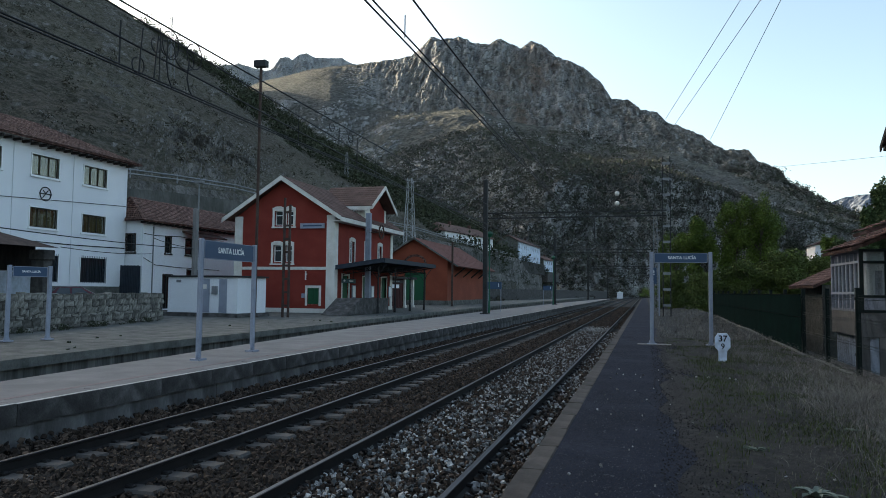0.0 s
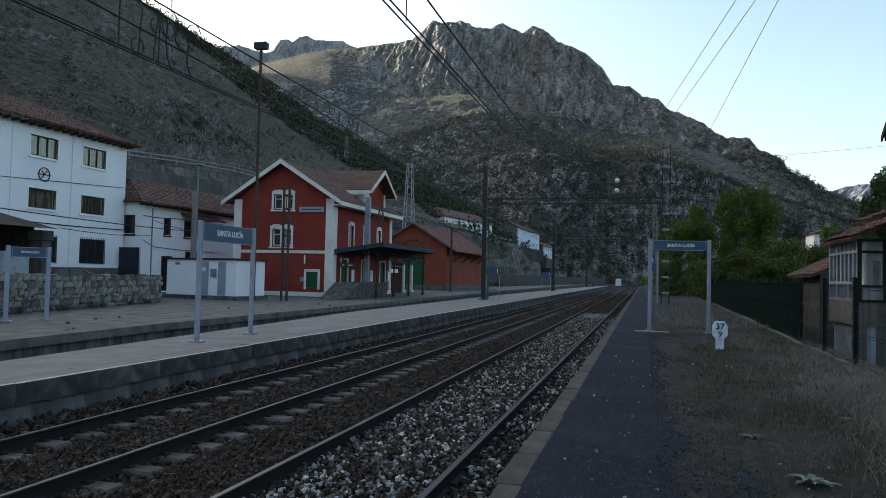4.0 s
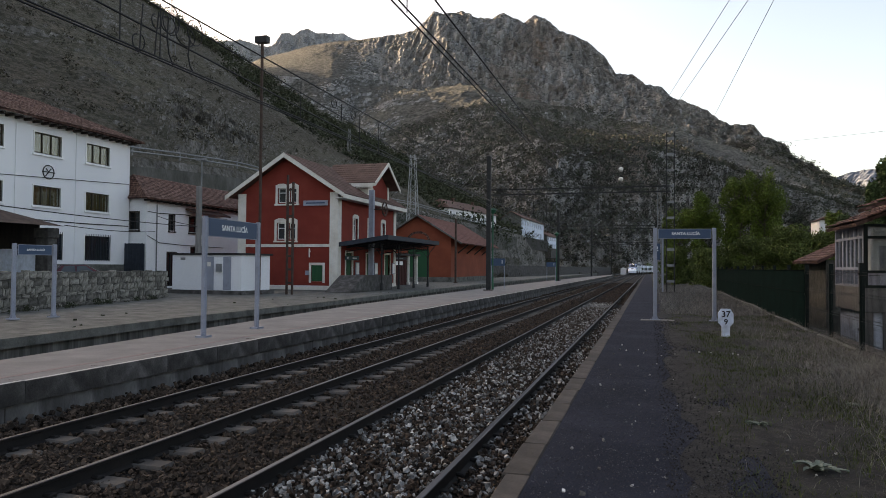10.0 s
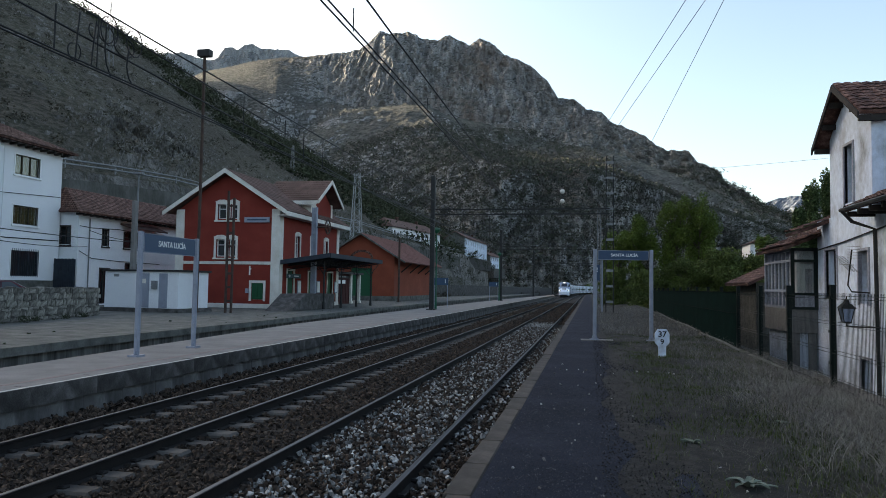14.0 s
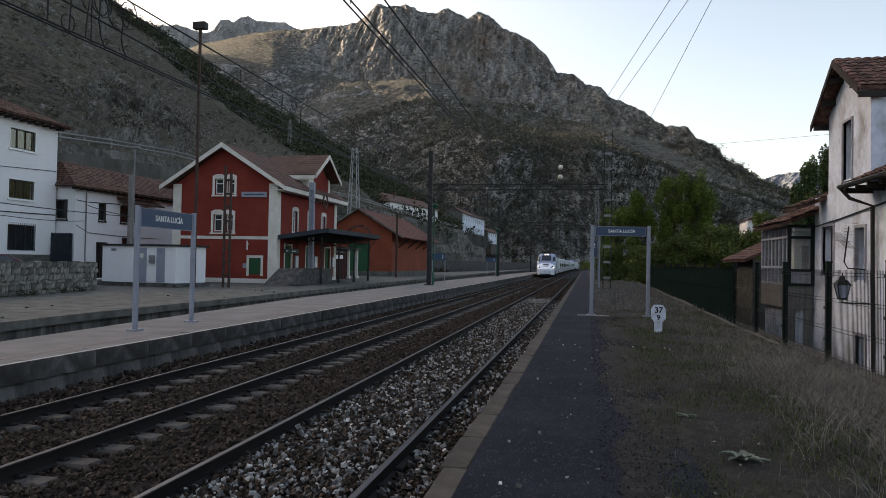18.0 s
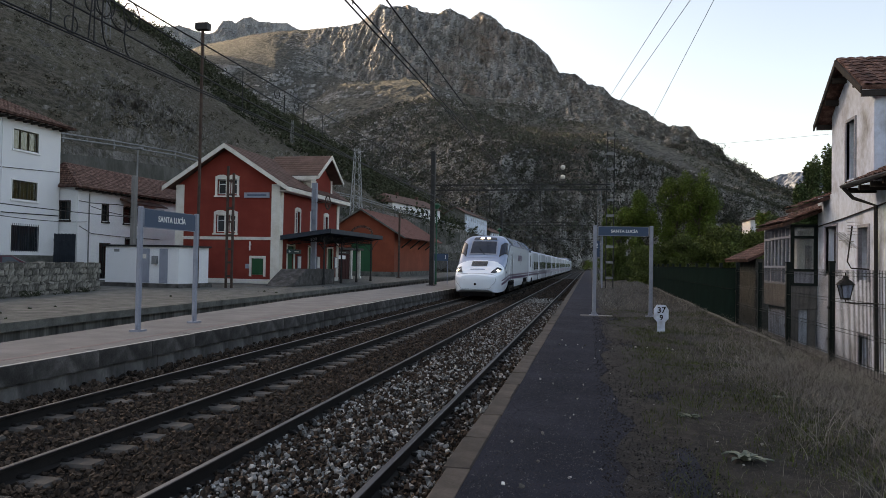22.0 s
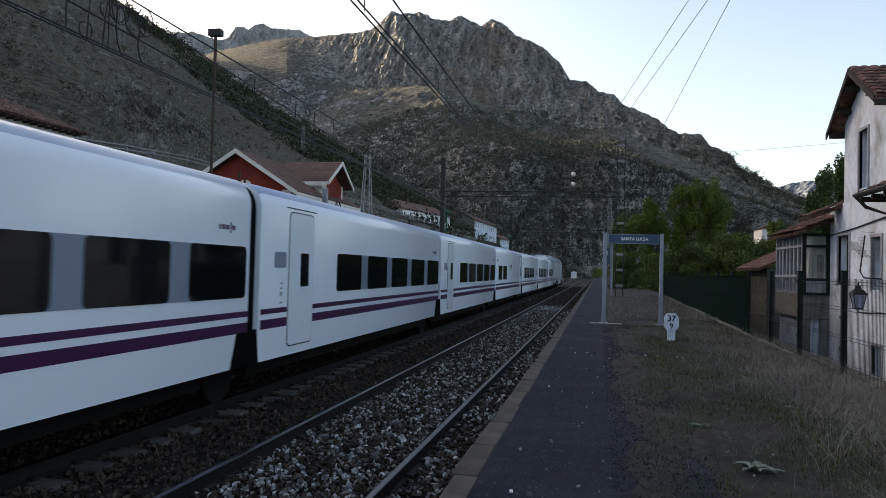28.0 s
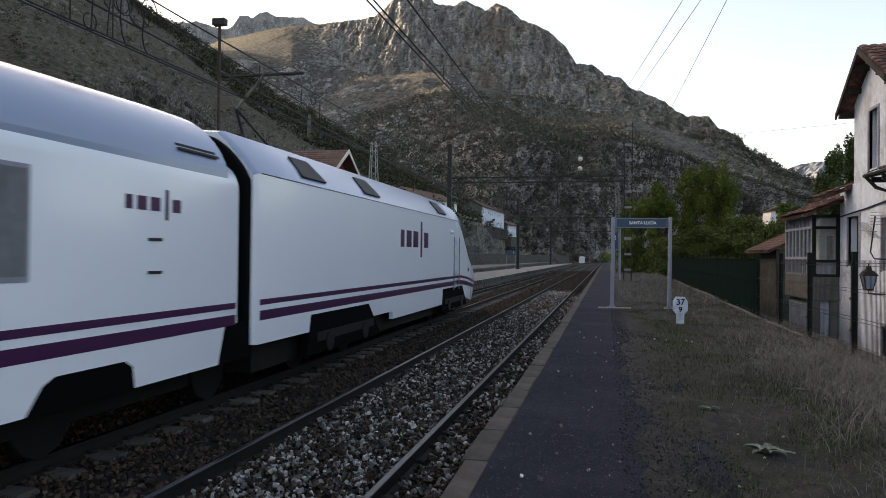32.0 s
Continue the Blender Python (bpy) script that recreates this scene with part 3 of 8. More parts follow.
# West of bearing -36 hidden by the hillside, raised to shade the slopes.
RIDGE = [(-75, 800, 300), (-58, 820, 325), (-45, 880, 325), (-38, 900, 292), (-36, 900, 262), (-34.2, 900, 240), (-32.4, 900, 244), (-30.7, 881, 254), (-28.9, 863, 257), (-27.1, 844, 261), (-25.3, 826, 261), (-23.5, 808, 259), (-20.8, 780, 255), (-18.8, 761, 254),
         (-17.8, 752, 264), (-17.1, 747, 271), (-16.2, 740, 266), (-14.8, 737, 269), (-13.8, 736, 262), (-12.4, 733, 259), (-11.5, 732, 263), (-10.4, 730, 257), (-9.8, 729, 252), (-8.9, 727, 260), (-8.1, 726, 255), (-6.9, 724, 241)]
RIDGE_EAST = [(-6.0, 722, 236), (-4.7, 720, 226), (-3.4, 712, 209), (-2.5, 708, 190), (-1.2, 700, 186), (-0.3, 696, 174), (0.9, 688, 170), (1.6, 685, 160), (3.0, 676, 149), (4.4, 668, 139), (5.8, 660, 124),
              (7.5, 646, 121), (8.1, 642, 111), (9.6, 630, 102), (10.0, 626, 91), (11.1, 618, 83), (12.6, 604, 69), (14.5, 600, 58), (22.5, 600, 40), (40, 620, 40), (75, 640, 60)]
CLIFF = [(-75, 700, 240), (-45, 760, 262), (-38, 780, 230), (-32.3, 740, 193), (-28.9, 700, 186), (-25.3, 690, 181), (-21.6, 739, 193), (-18.8, 712, 179), (-16.1, 690, 177), (-13.3, 682, 177), (-11.5, 678, 165), (-8.7, 670, 157),
         (-6.0, 663, 149), (-3.4, 654, 136), (-0.8, 642, 128), (1.8, 630, 119), (4.4, 617, 106), (7.5, 598, 89), (9.6, 585, 75), (12.5, 565, 57), (18, 560, 40), (40, 560, 24), (75, 580, 30)]
BENCH = [(-75, 720, 160), (-38, 720, 175), (-32.3, 720, 178), (-27.0, 676, 166), (-23.4, 647, 144), (-21.1, 629, 146), (-19.3, 615, 150), (-16.1, 600, 150), (-12.8, 589, 146), (-10.1, 579, 130), (-6.9, 568, 117),
         (-3.4, 556, 106), (-0.8, 549, 101), (1.7, 542, 94), (5.8, 530, 75), (9.6, 515, 59), (12.4, 503, 47), (18, 500, 30), (40, 520, 16), (75, 540, 16)]
LEDGE = [(b, r - 8, z - 5.5 - 1.5 * math.sin(b * 1.3)) for b, r, z in BENCH]
MID = [(-75, 560, 100), (-38, 600, 118), (-32.2, 600, 116), (-25.1, 547, 92), (-20.6, 514, 79), (-16.0, 475, 72), (-11.4, 433, 75), (-8.7, 413, 75), (-6.0, 400, 67), (-3.4, 400, 66), (-0.8, 402, 68), (1.7, 420, 66),
       (5.8, 460, 60), (9.6, 480, 50), (12.4, 490, 42), (18, 490, 24), (40, 500, 10), (75, 500, 8)]
FOOT = [(-75, 380, 30), (-38, 380, 30), (-20, 380, 20), (-14, 360, 6), (-10, 345, 1), (-6, 340, -1.2), (-2, 346, -1.4), (0, 358, -1.5), (1.5, 392, -1.5), (4, 440, -1.6), (8, 470, -1.6), (14, 480, -1.6), (40, 480, -1.6), (75, 480, -1.6)]
BACK = [(-75, 1300, 120), (-10, 1200, 90), (10, 1100, 20), (75, 1100, 0)]


def mountain_shape(x, y, z, band):
    p = np.stack([x, y, z], -1)
    warp = swirls(p * 0.02, 3)[:, None] * np.array([6.0, 6.0, 3.0])
    q = p + warp
    # gullies and buttresses run down the slope; ledges cross the walls
    gully = swirls(q * np.array([0.014, 0.014, 0.004]), 4, 0.55, True)
    pillar = swirls(q * np.array([0.075, 0.075, 0.010]), 4, 0.6, True)
    strata = swirls(q * np.array([0.012, 0.012, 0.16]), 3, 0.5)
    knobs = swirls(q * 0.10, 4, 0.6, True)
    rock = np.clip((swirls(p * 0.011 + 40, 4) + 0.10) * 4, 0, 1)
    high = np.clip((band - 3.85) * 4, 0, 1) * (band < 5.05) * np.clip((np.degrees(np.arctan2(x, y)) + 27.0) / 7, 0, 1)
    low = np.clip(1.15 - band, 0, 1) * np.clip((x / y + 0.20) * 12, 0, 1)
    cliff = np.clip(high + 1.2 * low, 0, 1.2)
    meadow = np.clip((-20.5 - np.degrees(np.arctan2(x, y))) / 7, 0, 1) * np.clip((band - 3.9) * 5, 0, 1)
    d = gully * (8 + 9 * low) + cliff * (pillar * 9.0 + strata * 4.5 + knobs * 2.6) + (1 - np.minimum(cliff, 1)) * (rock * (knobs * 3.4 + pillar * 2.8) + swirls(p * 0.2, 3, 0.5) * 0.45) + cliff * swirls(p * 0.22, 3, 0.6) * 1.6
    return d * (1 - 0.93 * meadow) * np.where(band > 4.9, np.clip(1 - (band - 4.9) * 6, 0.4, 1), 1)


BEARINGS = np.concatenate([np.linspace(-72, -46, 60), np.linspace(-45.9, 22, 860), np.linspace(22.3, 60, 60)])
hill_sheet("mountain", M_MOUNTAIN, "grey limestone mountain with cliffs and thin scrub", [FOOT, MID, LEDGE, BENCH, CLIFF, RIDGE + RIDGE_EAST, BACK],
           BEARINGS, (85, 58, 6, 20, 84, 8), mountain_shape)
CRAGS = [(-40, 1050, 250), (-35.7, 1050, 285), (-34.7, 1050, 300), (-34.1, 1050, 315), (-33.6, 1050, 321), (-32.4, 1050, 323), (-31.1, 1050, 318), (-30.0, 1050, 319), (-29.7, 1050, 324), (-29.3, 1050, 338), (-28.7, 1050, 340),
         (-28.3, 1050, 336), (-27.8, 1050, 344), (-27.2, 1050, 347), (-26.5, 1050, 341), (-24.4, 1050, 343), (-23.5, 1050, 337), (-20.8, 1050, 332), (-17, 1050, 300)]
hill_sheet("crag_ridge", M_CRAG, "skyline crags behind the mountain meadow, paled for haze", [[(b, 990, 200) for b, _, _ in CRAGS], CRAGS, [(b, 1150, 220) for b, _, _ in CRAGS]],
           np.linspace(-40, -17, 330), (60, 4), lambda x, y, z, band: swirls(np.stack([x, y, z], -1) * np.array([0.03, 0.03, 0.012]), 5, 0.6, True) * 14 * np.where(band > 0.9, 0.5, 1))
# Crest beyond bearing -52 is out of view, raised to block the sun.
H_RIDGE = [(-110, 190, 84), (-75, 186, 100), (-60, 186, 98), (-52, 192, 86), (-47.4, 205, 83), (-42.2, 220, 83), (-38.4, 240, 83), (-33.9, 265, 80), (-30.9, 290, 78),
           (-27, 315, 71), (-23.4, 335, 65), (-19.6, 355, 56), (-15.9, 370, 43), (-13, 385, 36), (-8, 400, 14)]
H_ROAD = [(-110, 70, 11.4), (-46, 66, 11.2), (-40, 72, 11.8), (-36.7, 78, 12.4), (-32.5, 86, 12.9), (-26.8, 100, 12.7), (-22.3, 120, 13.0), (-18.6, 140, 13.5), (-14, 180, 13.0), (-10, 230, 12.5), (-8, 280, 9)]
H_SHELF = [(b, r + 7, z + 0.1) for b, r, z in H_ROAD]
H_FOOT = [(b, r - 9, max(2.0, z - 8.0)) for b, r, z in H_ROAD]
H_TOE = [(b, max(45, r - 22), -0.6) for b, r, z in H_ROAD]
H_BACK = [(b, r + 160, z * 0.4) for b, r, z in H_RIDGE]


def hillside_shape(x, y, z, band):
    p = np.stack([x, y, z], -1)
    slope = np.clip((band - 4.0) * 20, 0, 1) * (band < 5.2)
    gully = swirls(p * np.array([0.022, 0.022, 0.008]), 4, 0.5, True)
    treads = swirls((p + swirls(p * 0.05, 2)[:, None] * 5) * np.array([0.05, 0.05, 0.55]), 3, 0.55)
    tufts = swirls(p * 0.55, 3, 0.6)
    out = np.exp(-((np.degrees(np.arctan2(x, y)) + 34.5) / 4.5) ** 2) * np.clip(1 - np.abs(z - 22) / 11, 0, 1)
    crag = swirls(p * np.array([0.16, 0.16, 0.07]), 4, 0.6, True)
    return slope * (gully * 3.0 + treads * 0.9 + tufts * 0.42 + out * crag * 4.2 + np.clip(swirls(p * 0.035 + 9, 3) - 0.12, 0, 1) * crag * 5) + (1 - slope) * tufts * 0.25


hill_sheet("hillside", M_HILL, "steep grassy hillside with brown scrub and bare rock", [H_TOE, H_FOOT, [(b, r - 1.5, z - 0.4) for b, r, z in H_ROAD], H_ROAD, H_SHELF, H_RIDGE, H_BACK],
           np.concatenate([np.linspace(-108, -52, 90), np.linspace(-51.9, -8, 560)]), (5, 6, 2, 4, 170, 8), hillside_shape)
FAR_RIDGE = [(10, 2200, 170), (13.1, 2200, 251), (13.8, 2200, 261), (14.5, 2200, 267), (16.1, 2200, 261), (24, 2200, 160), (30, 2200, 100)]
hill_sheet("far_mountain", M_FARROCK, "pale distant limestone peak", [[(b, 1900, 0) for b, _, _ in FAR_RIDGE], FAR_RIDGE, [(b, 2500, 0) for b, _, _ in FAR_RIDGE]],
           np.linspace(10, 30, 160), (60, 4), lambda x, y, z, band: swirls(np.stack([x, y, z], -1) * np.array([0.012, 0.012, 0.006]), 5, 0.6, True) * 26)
# the ground behind the camera rises too, so that the valley is closed
hill_sheet("valley_slope", M_HILL, "scrub-covered slope across the valley", [[(60, 120, -1.6), (252, 120, -1.6)], [(60, 420, 34), (252, 420, 40)], [(60, 620, 30), (252, 620, 30)]],
           np.linspace(60, 252, 140), (28, 4), lambda x, y, z, band: swirls(np.stack([x, y, z], -1) * 0.02, 4, 0.55) * 7)


# ---- station building ----
def tiled_roof(parent, quad, mat, rows, cols, name="roof_slope", amp=0.03):
    """A roof slope with courses of barrel tiles: quad gives eave-left, eave-right, ridge-right, ridge-left."""
    e0, e1, r1, r0 = [Vector(p) for p in quad]
    nrm = (e1 - e0).cross(r0 - e0).normalized()
    if nrm.z < 0:
        nrm = -nrm
    verts, faces = [], []
    per = 4
    for j in range(rows):
        for side in (0, 1):
            w = (j + side) / rows
            a, b = e0.lerp(r0, w), e1.lerp(r1, w)
            lift = amp * (1.0 - side * 0.75)
            for i in range(cols * per + 1):
                u = i / (cols * per)
                h = lift + amp * 0.9 * abs(math.sin(math.pi * i / per)) + 0.006 * noise.noise((i // per * 1.7, j * 2.3, 0.5))
                verts.append(a.lerp(b, u) + nrm * h)
        base = j * 2 * (cols * per + 1)
        if j:
            low = base - (cols * per + 1)
            faces += [(low + i, low + i + 1, base + i + 1, base + i) for i in range(cols * per)]
        for i in range(cols * per):
            faces.append((base + i, base + i + 1, base + cols * per + 2 + i, base + cols * per + 1 + i))
    n0 = len(verts)
    verts += [e0, e1, r1, r0] + [p - nrm * 0.10 for p in (e0, e1, r1, r0)]
    faces += [(n0 + 4, n0 + 5, n0 + 6, n0 + 7), (n0, n0 + 1, n0 + 5, n0 + 4), (n0 + 1, n0 + 2, n0 + 6, n0 + 5), (n0 + 3, n0, n0 + 4, n0 + 7), (n0, n0 + 1, n0 + 2, n0 + 3)]
    ob = from_arrays(name, verts, faces, mat)
    ob.parent = parent
    return ob


def framed_window(parent, m, w, h, frame_mat, glass_mat, mullions=1, transom=False, surround=0.12, sill=True, curtain=None, depth=0.18, shutter=None, arched=False, sash=None):
    """A window in an opening of size w x h; m: its lower left corner on the wall face, x along, y into the wall."""
    bm = bm_new()
    if surround:
        s = surround
        for a, b, c, d in ((-s, 0, -s * 0.6, h + s), (w, w + s, -s * 0.6, h + s), (0, w, h, h + s)):
            box(bm, a, b, -0.035, 0.06, c, d, m)
        if arched:
            prism(bm, [(-s * 1.3, h + s), (w + s * 1.3, h + s), (w * 0.8, h + s + 0.14), (w * 0.2, h + s + 0.14)], "y", -0.05, 0.06, m)
    if not surround:
        box(bm, 0, w, depth - 0.03, depth + 0.01, 0, 0.05, m)
    win = part("window", bm, frame_mat, parent)
    bm = bm_new()
    f = 0.055
    for a, b, c, d in ((0, f, 0, h), (w - f, w, 0, h), (f, w - f, 0, f), (f, w - f, h - f, h)):
        box(bm, a, b, depth - 0.03, depth + 0.03, c, d, m)
    for k in range(mullions):
        x = w * (k + 1) / (mullions + 1)
        box(bm, x - 0.025, x + 0.025, depth - 0.025, depth + 0.025, f, h - f, m)
    if transom:
        box(bm, f, w - f, depth - 0.02, depth + 0.02, h * 0.68 - 0.02, h * 0.68 + 0.02, m)
    part("window_frame", bm, sash or (M_WHITEPAINT if frame_mat is M_CREAM else frame_mat), win)
    bm = bm_new()
    box(bm, f, w - f, depth + 0.031, depth + 0.04, f, h - f, m)
    part("pane", bm, glass_mat, win)
    if sill:
        bm = bm_new()
        box(bm, -surround - 0.05, w + surround + 0.05, -0.10, 0.05, -surround * 0.6 - 0.10, -surround * 0.6 - 0.003, m)
        part("sill", bm, frame_mat, win)
    if curtain:
        bm = bm_new()
        for k in range(14):
            x = f + (w - 2 * f) * k / 14
            box(bm, x, x + (w - 2 * f) / 15, depth + 0.055 + 0.02 * (k % 2), depth + 0.07 + 0.02 * (k % 2), f, h - f, m)
        part("curtain", bm, curtain, win)
    if shutter:
        bm = bm_new()
        for x0, x1 in ((0.01, w / 2 - 0.005), (w / 2 + 0.005, w - 0.01)):
            box(bm, x0, x1, 0.03, 0.07, 0.01, h - 0.01, m)
            for k in range(9):
                z = 0.08 + (h - 0.16) * k / 9
                box(bm, x0 + 0.05, x1 - 0.05, 0.015, 0.035, z, z + (h - 0.16) / 14, m)
        part("shutter", bm, shutter, win)
    return win


def side_frame(x, y, z, facing):
    """The frame of a wall: 'south' walls look down the line at the camera, 'east' walls look across the tracks, 'west' away from them."""
    turn = {"south": 0, "east": 90, "west": -90, "north": 180}[facing]
    return pose(x, y, z, 0, 0, turn)


def house(th, x0, x1, y0, y1, z0, z1, mat, south=(), east=(), west=(), gable=0.0, gable_on="south", thick=0.35):
    """Four walls with openings; holes in each wall's own frame. East wall runs from y0 to y1, west wall from y1 to y0."""
    for name, m, w, holes in (("south", side_frame(x0, y0, z0, "south"), x1 - x0, south), ("north", side_frame(x1, y1, z0, "north"), x1 - x0, ()),
                              ("east", side_frame(x1, y0 + thick, z0, "east"), y1 - y0 - 2 * thick, [(a - thick, b - thick, c, d) for a, b, c, d in east]),
                              ("west", side_frame(x0, y1 - thick, z0, "west"), y1 - y0 - 2 * thick, [(a - thick, b - thick, c, d) for a, b, c, d in west])):
        bm = bm_new()
        g = gable if (gable_on == "south" and name in ("south", "north")) or (gable_on == "east" and name in ("east", "west")) else 0
        wall_mesh(bm, m, w, z1 - z0, thick, holes, g)
        part("wall", bm, mat, th)
    bm = bm_new()
    box(bm, x0 + thick + 0.05, x1 - thick - 0.05, y0 + thick + 0.05, y1 - thick - 0.05, z0 + 0.02, z0 + 0.12)
    part("floor_slab", bm, M_BLACK, th, "dark interior floor")


SX0, SX1, SY0, SY1 = -27.55, -20.05, 43.6, 54.9
st = thing("station_building", "dark red plastered station with cream trim and brown tiled roof", "station", pose(0, 0, 0))
win_s = [(-24.55, 0.62, 5.95, 1.0), (-23.62, 0.5, 5.95, 1.0), (-24.6, 0.62, 3.42, 1.15), (-23.68, 0.5, 3.42, 1.15)]
holes = [(x - SX0, x - SX0 + w, z, z + h) for x, w, z, h in win_s] + [(-21.95 - SX0, -21.1 - SX0, 0.58, 1.68)]
east_w = [(2.65, 0.75, 3.5, 1.5), (5.4, 0.75, 3.5, 1.5), (8.1, 0.75, 3.5, 1.5)]
east_d = [(1.4, 1.1, 0.05, 2.5), (5.1, 1.1, 0.05, 2.5), (8.9, 1.1, 0.05, 2.5)]
house(st, SX0, SX1, SY0, SY1, 0.0, 6.55, M_RED, south=holes, east=[(y, y + w, z, z + h) for y, w, z, h in east_w + east_d], gable=2.55)
for (x, w, z, h) in win_s:
    framed_window(st, side_frame(x, SY0, z, "south"), w, h, M_CREAM, M_GLASS, 0, True, 0.16, True, arched=True)
framed_window(st, side_frame(-21.95, SY0, 0.58, "south"), 0.85, 1.1, M_CREAM, M_GLASS, 0, False, 0.16, False, shutter=M_SHUTTER)
for (y, w, z, h) in east_w:
    framed_window(st, side_frame(SX1, SY0 + y, z, "east"), w, h, M_CREAM, M_GLASS, 1, True, 0.15, True, arched=True)
for (y, w, z, h) in east_d:
    m = side_frame(SX1, SY0 + y, z, "east")
    bm = bm_new()
    for a, b, c, d in ((-0.14, 0, 0, h + 0.14), (w, w + 0.14, 0, h + 0.14), (0, w, h, h + 0.14)):
        box(bm, a, b, -0.035, 0.06, c, d, m)
    dr = part("door", bm, M_CREAM, st, "arched door surround with green leaves")
    bm = bm_new()
    for a, b in ((0.01, w / 2 - 0.005), (w / 2 + 0.005, w - 0.01)):
        box(bm, a, b, 0.10, 0.15, 0.01, h - 0.01, m)
        box(bm, a + 0.08, b - 0.08, 0.085, 0.11, 0.2, 0.9, m)
    part("door_leaf", bm, M_SHUTTER, dr, "dark green door leaf")
# corner pilasters, belt course and base
bm = bm_new()
for q in ((SX0 - 0.05, SX0 + 0.55, SY0 - 0.06, SY0 - 0.002), (SX1 - 0.55, SX1 + 0.05, SY0 - 0.06, SY0 - 0.002), (SX1 + 0.002, SX1 + 0.06, SY0 + 0.002, SY0 + 0.5), (SX1 + 0.002, SX1 + 0.06, SY1 - 0.5, SY1)):
    bm = bm_new()
    box(bm, *q, 0.3, 6.6)
    part("corner_pilaster", bm, M_CREAM, st)
bm = bm_new()
box(bm, SX0 + 0.56, SX1 - 0.56, SY0 - 0.05, SY0 - 0.002, 2.9, 3.1)
part("belt_course", bm, M_CREAM, st)
bm = bm_new()
box(bm, SX0 - 0.07, SX1 + 0.07, SY0 - 0.09, SY0 - 0.002, 0, 0.295)
box(bm, SX1 + 0.002, SX1 + 0.09, SY0, SY1, 0, 0.295)
part("base_course", bm, M_CREAM, st)
# roof
mid = (SX0 + SX1) / 2
OV, ridge_z, eave_z = 0.75, 9.28, 6.42
tiled_roof(st, [(SX1 + OV, SY0 - 0.65, eave_z), (SX1 + OV, SY1 + 0.65, eave_z), (mid, SY1 + 0.65, ridge_z), (mid, SY0 - 0.65, ridge_z)], M_ROOFBROWN, 15, 42)
tiled_roof(st, [(SX0 - OV, SY1 + 0.65, eave_z), (SX0 - OV, SY0 - 0.65, eave_z), (mid, SY0 - 0.65, ridge_z), (mid, SY1 + 0.65, ridge_z)], M_ROOFBROWN, 15, 42)
bm = bm_new()
for s in (-1, 1):
    xe = SX1 + OV if s > 0 else SX0 - OV
    for y in (SY0 - 0.66, SY1 + 0.60):
        bm = bm_new()
        prism(bm, [(mid, ridge_z + 0.02), (xe, eave_z + 0.02), (xe, eave_z - 0.27), (mid, ridge_z - 0.30)], "y", y, y + 0.06)
        part("bargeboard", bm, M_CREAM, st)
bm = bm_new()
box(bm, SX1 + OV - 0.05, SX1 + OV, SY0 - 0.6, SY1 + 0.6, eave_z - 0.30, eave_z - 0.02)
box(bm, SX1 + 0.06, SX1 + OV - 0.055, SY0 - 0.6, SY1 + 0.6, eave_z - 0.30, eave_z - 0.26)
part("eave_fascia", bm, M_CREAM, st)
# cross gable towards the tracks
DY0, DY1, DX = 48.2, 53.6, SX1
dm, dz0, dz1 = (DY0 + DY1) / 2, 7.75, 9.55
bm = bm_new()
wall_mesh(bm, side_frame(DX + 0.05, DY0 + 0.55, 6.3, "east"), DY1 - DY0 - 1.1, 1.35, 0.3, [(0.15, 0.85, 0.0, 1.0)], 1.35)
part("dormer_wall", bm, M_RED, st)
bm = bm_new()
for y in (DY0 + 0.52, DY1 - 0.82):
    bm = bm_new()
    box(bm, DX - 2.0, DX + 0.09, y, y + 0.3, 6.6, 7.9)
    part("dormer_pilaster", bm, M_CREAM, st)
framed_window(st, side_frame(DX + 0.05, DY0 + 0.7, 6.3, "east"), 0.7, 1.0, M_CREAM, M_GLASS, 0, True, 0.14, True, arched=True)
tiled_roof(st, [(DX + 0.85, DY0, dz0), (mid, DY0, dz0), (mid, dm, dz1), (DX + 0.85, dm, dz1)], M_ROOFBROWN, 9, 22, "dormer_roof")
tiled_roof(st, [(mid, DY1, dz0), (DX + 0.85, DY1, dz0), (DX + 0.85, dm, dz1), (mid, dm, dz1)], M_ROOFBROWN, 9, 22, "dormer_roof")
bm = bm_new()
for ya in (DY0, DY1):
    prism(bm, [(dm, dz1 + 0.04), (ya, dz0 + 0.04), (ya, dz0 - 0.24), (dm, dz1 - 0.26)], "x", DX + 0.82, DX + 0.88)
box(bm, DX - 1.5, DX + 0.8, DY0 - 0.02, DY0 + 0.03, dz0 - 0.24, dz0 - 0.02)
part("dormer_bargeboard", bm, M_CREAM, st)
for k in range(11):
    bm = bm_new()
    x = DX + 0.7 - k * 0.2
    prism(bm, [(x, dz0 - 0.24), (x - 0.18, dz0 - 0.24), (x - 0.09, dz0 - 0.42)], "y", DY0 - 0.02, DY0 + 0.01)
    part("fretwork", bm, M_CREAM, st)
# blue name board on the gable
bm = bm_new()
box(bm, -22.55, -20.75, SY0 - 0.10, SY0 - 0.03, 5.70, 6.05)
nb = part("name_board", bm, M_GREYPAINT, st, "blue-grey enamel name board")
bm = bm_new()
box(bm, -22.35, -20.95, SY0 - 0.106, SY0 - 0.101, 5.83, 5.92)
part("faded_lettering", bm, M_SIGN, nb)
bm = bm_new()
rod(bm, (-22.05, SY0 - 0.12, 2.2), (-22.05, SY0 - 0.12, 2.8), 0.05)
box(bm, -22.10, -22.0, SY0 - 0.14, SY0 - 0.002, 2.55, 2.65)
part("wall_lamp", bm, M_CREAM, st)
bm = bm_new()
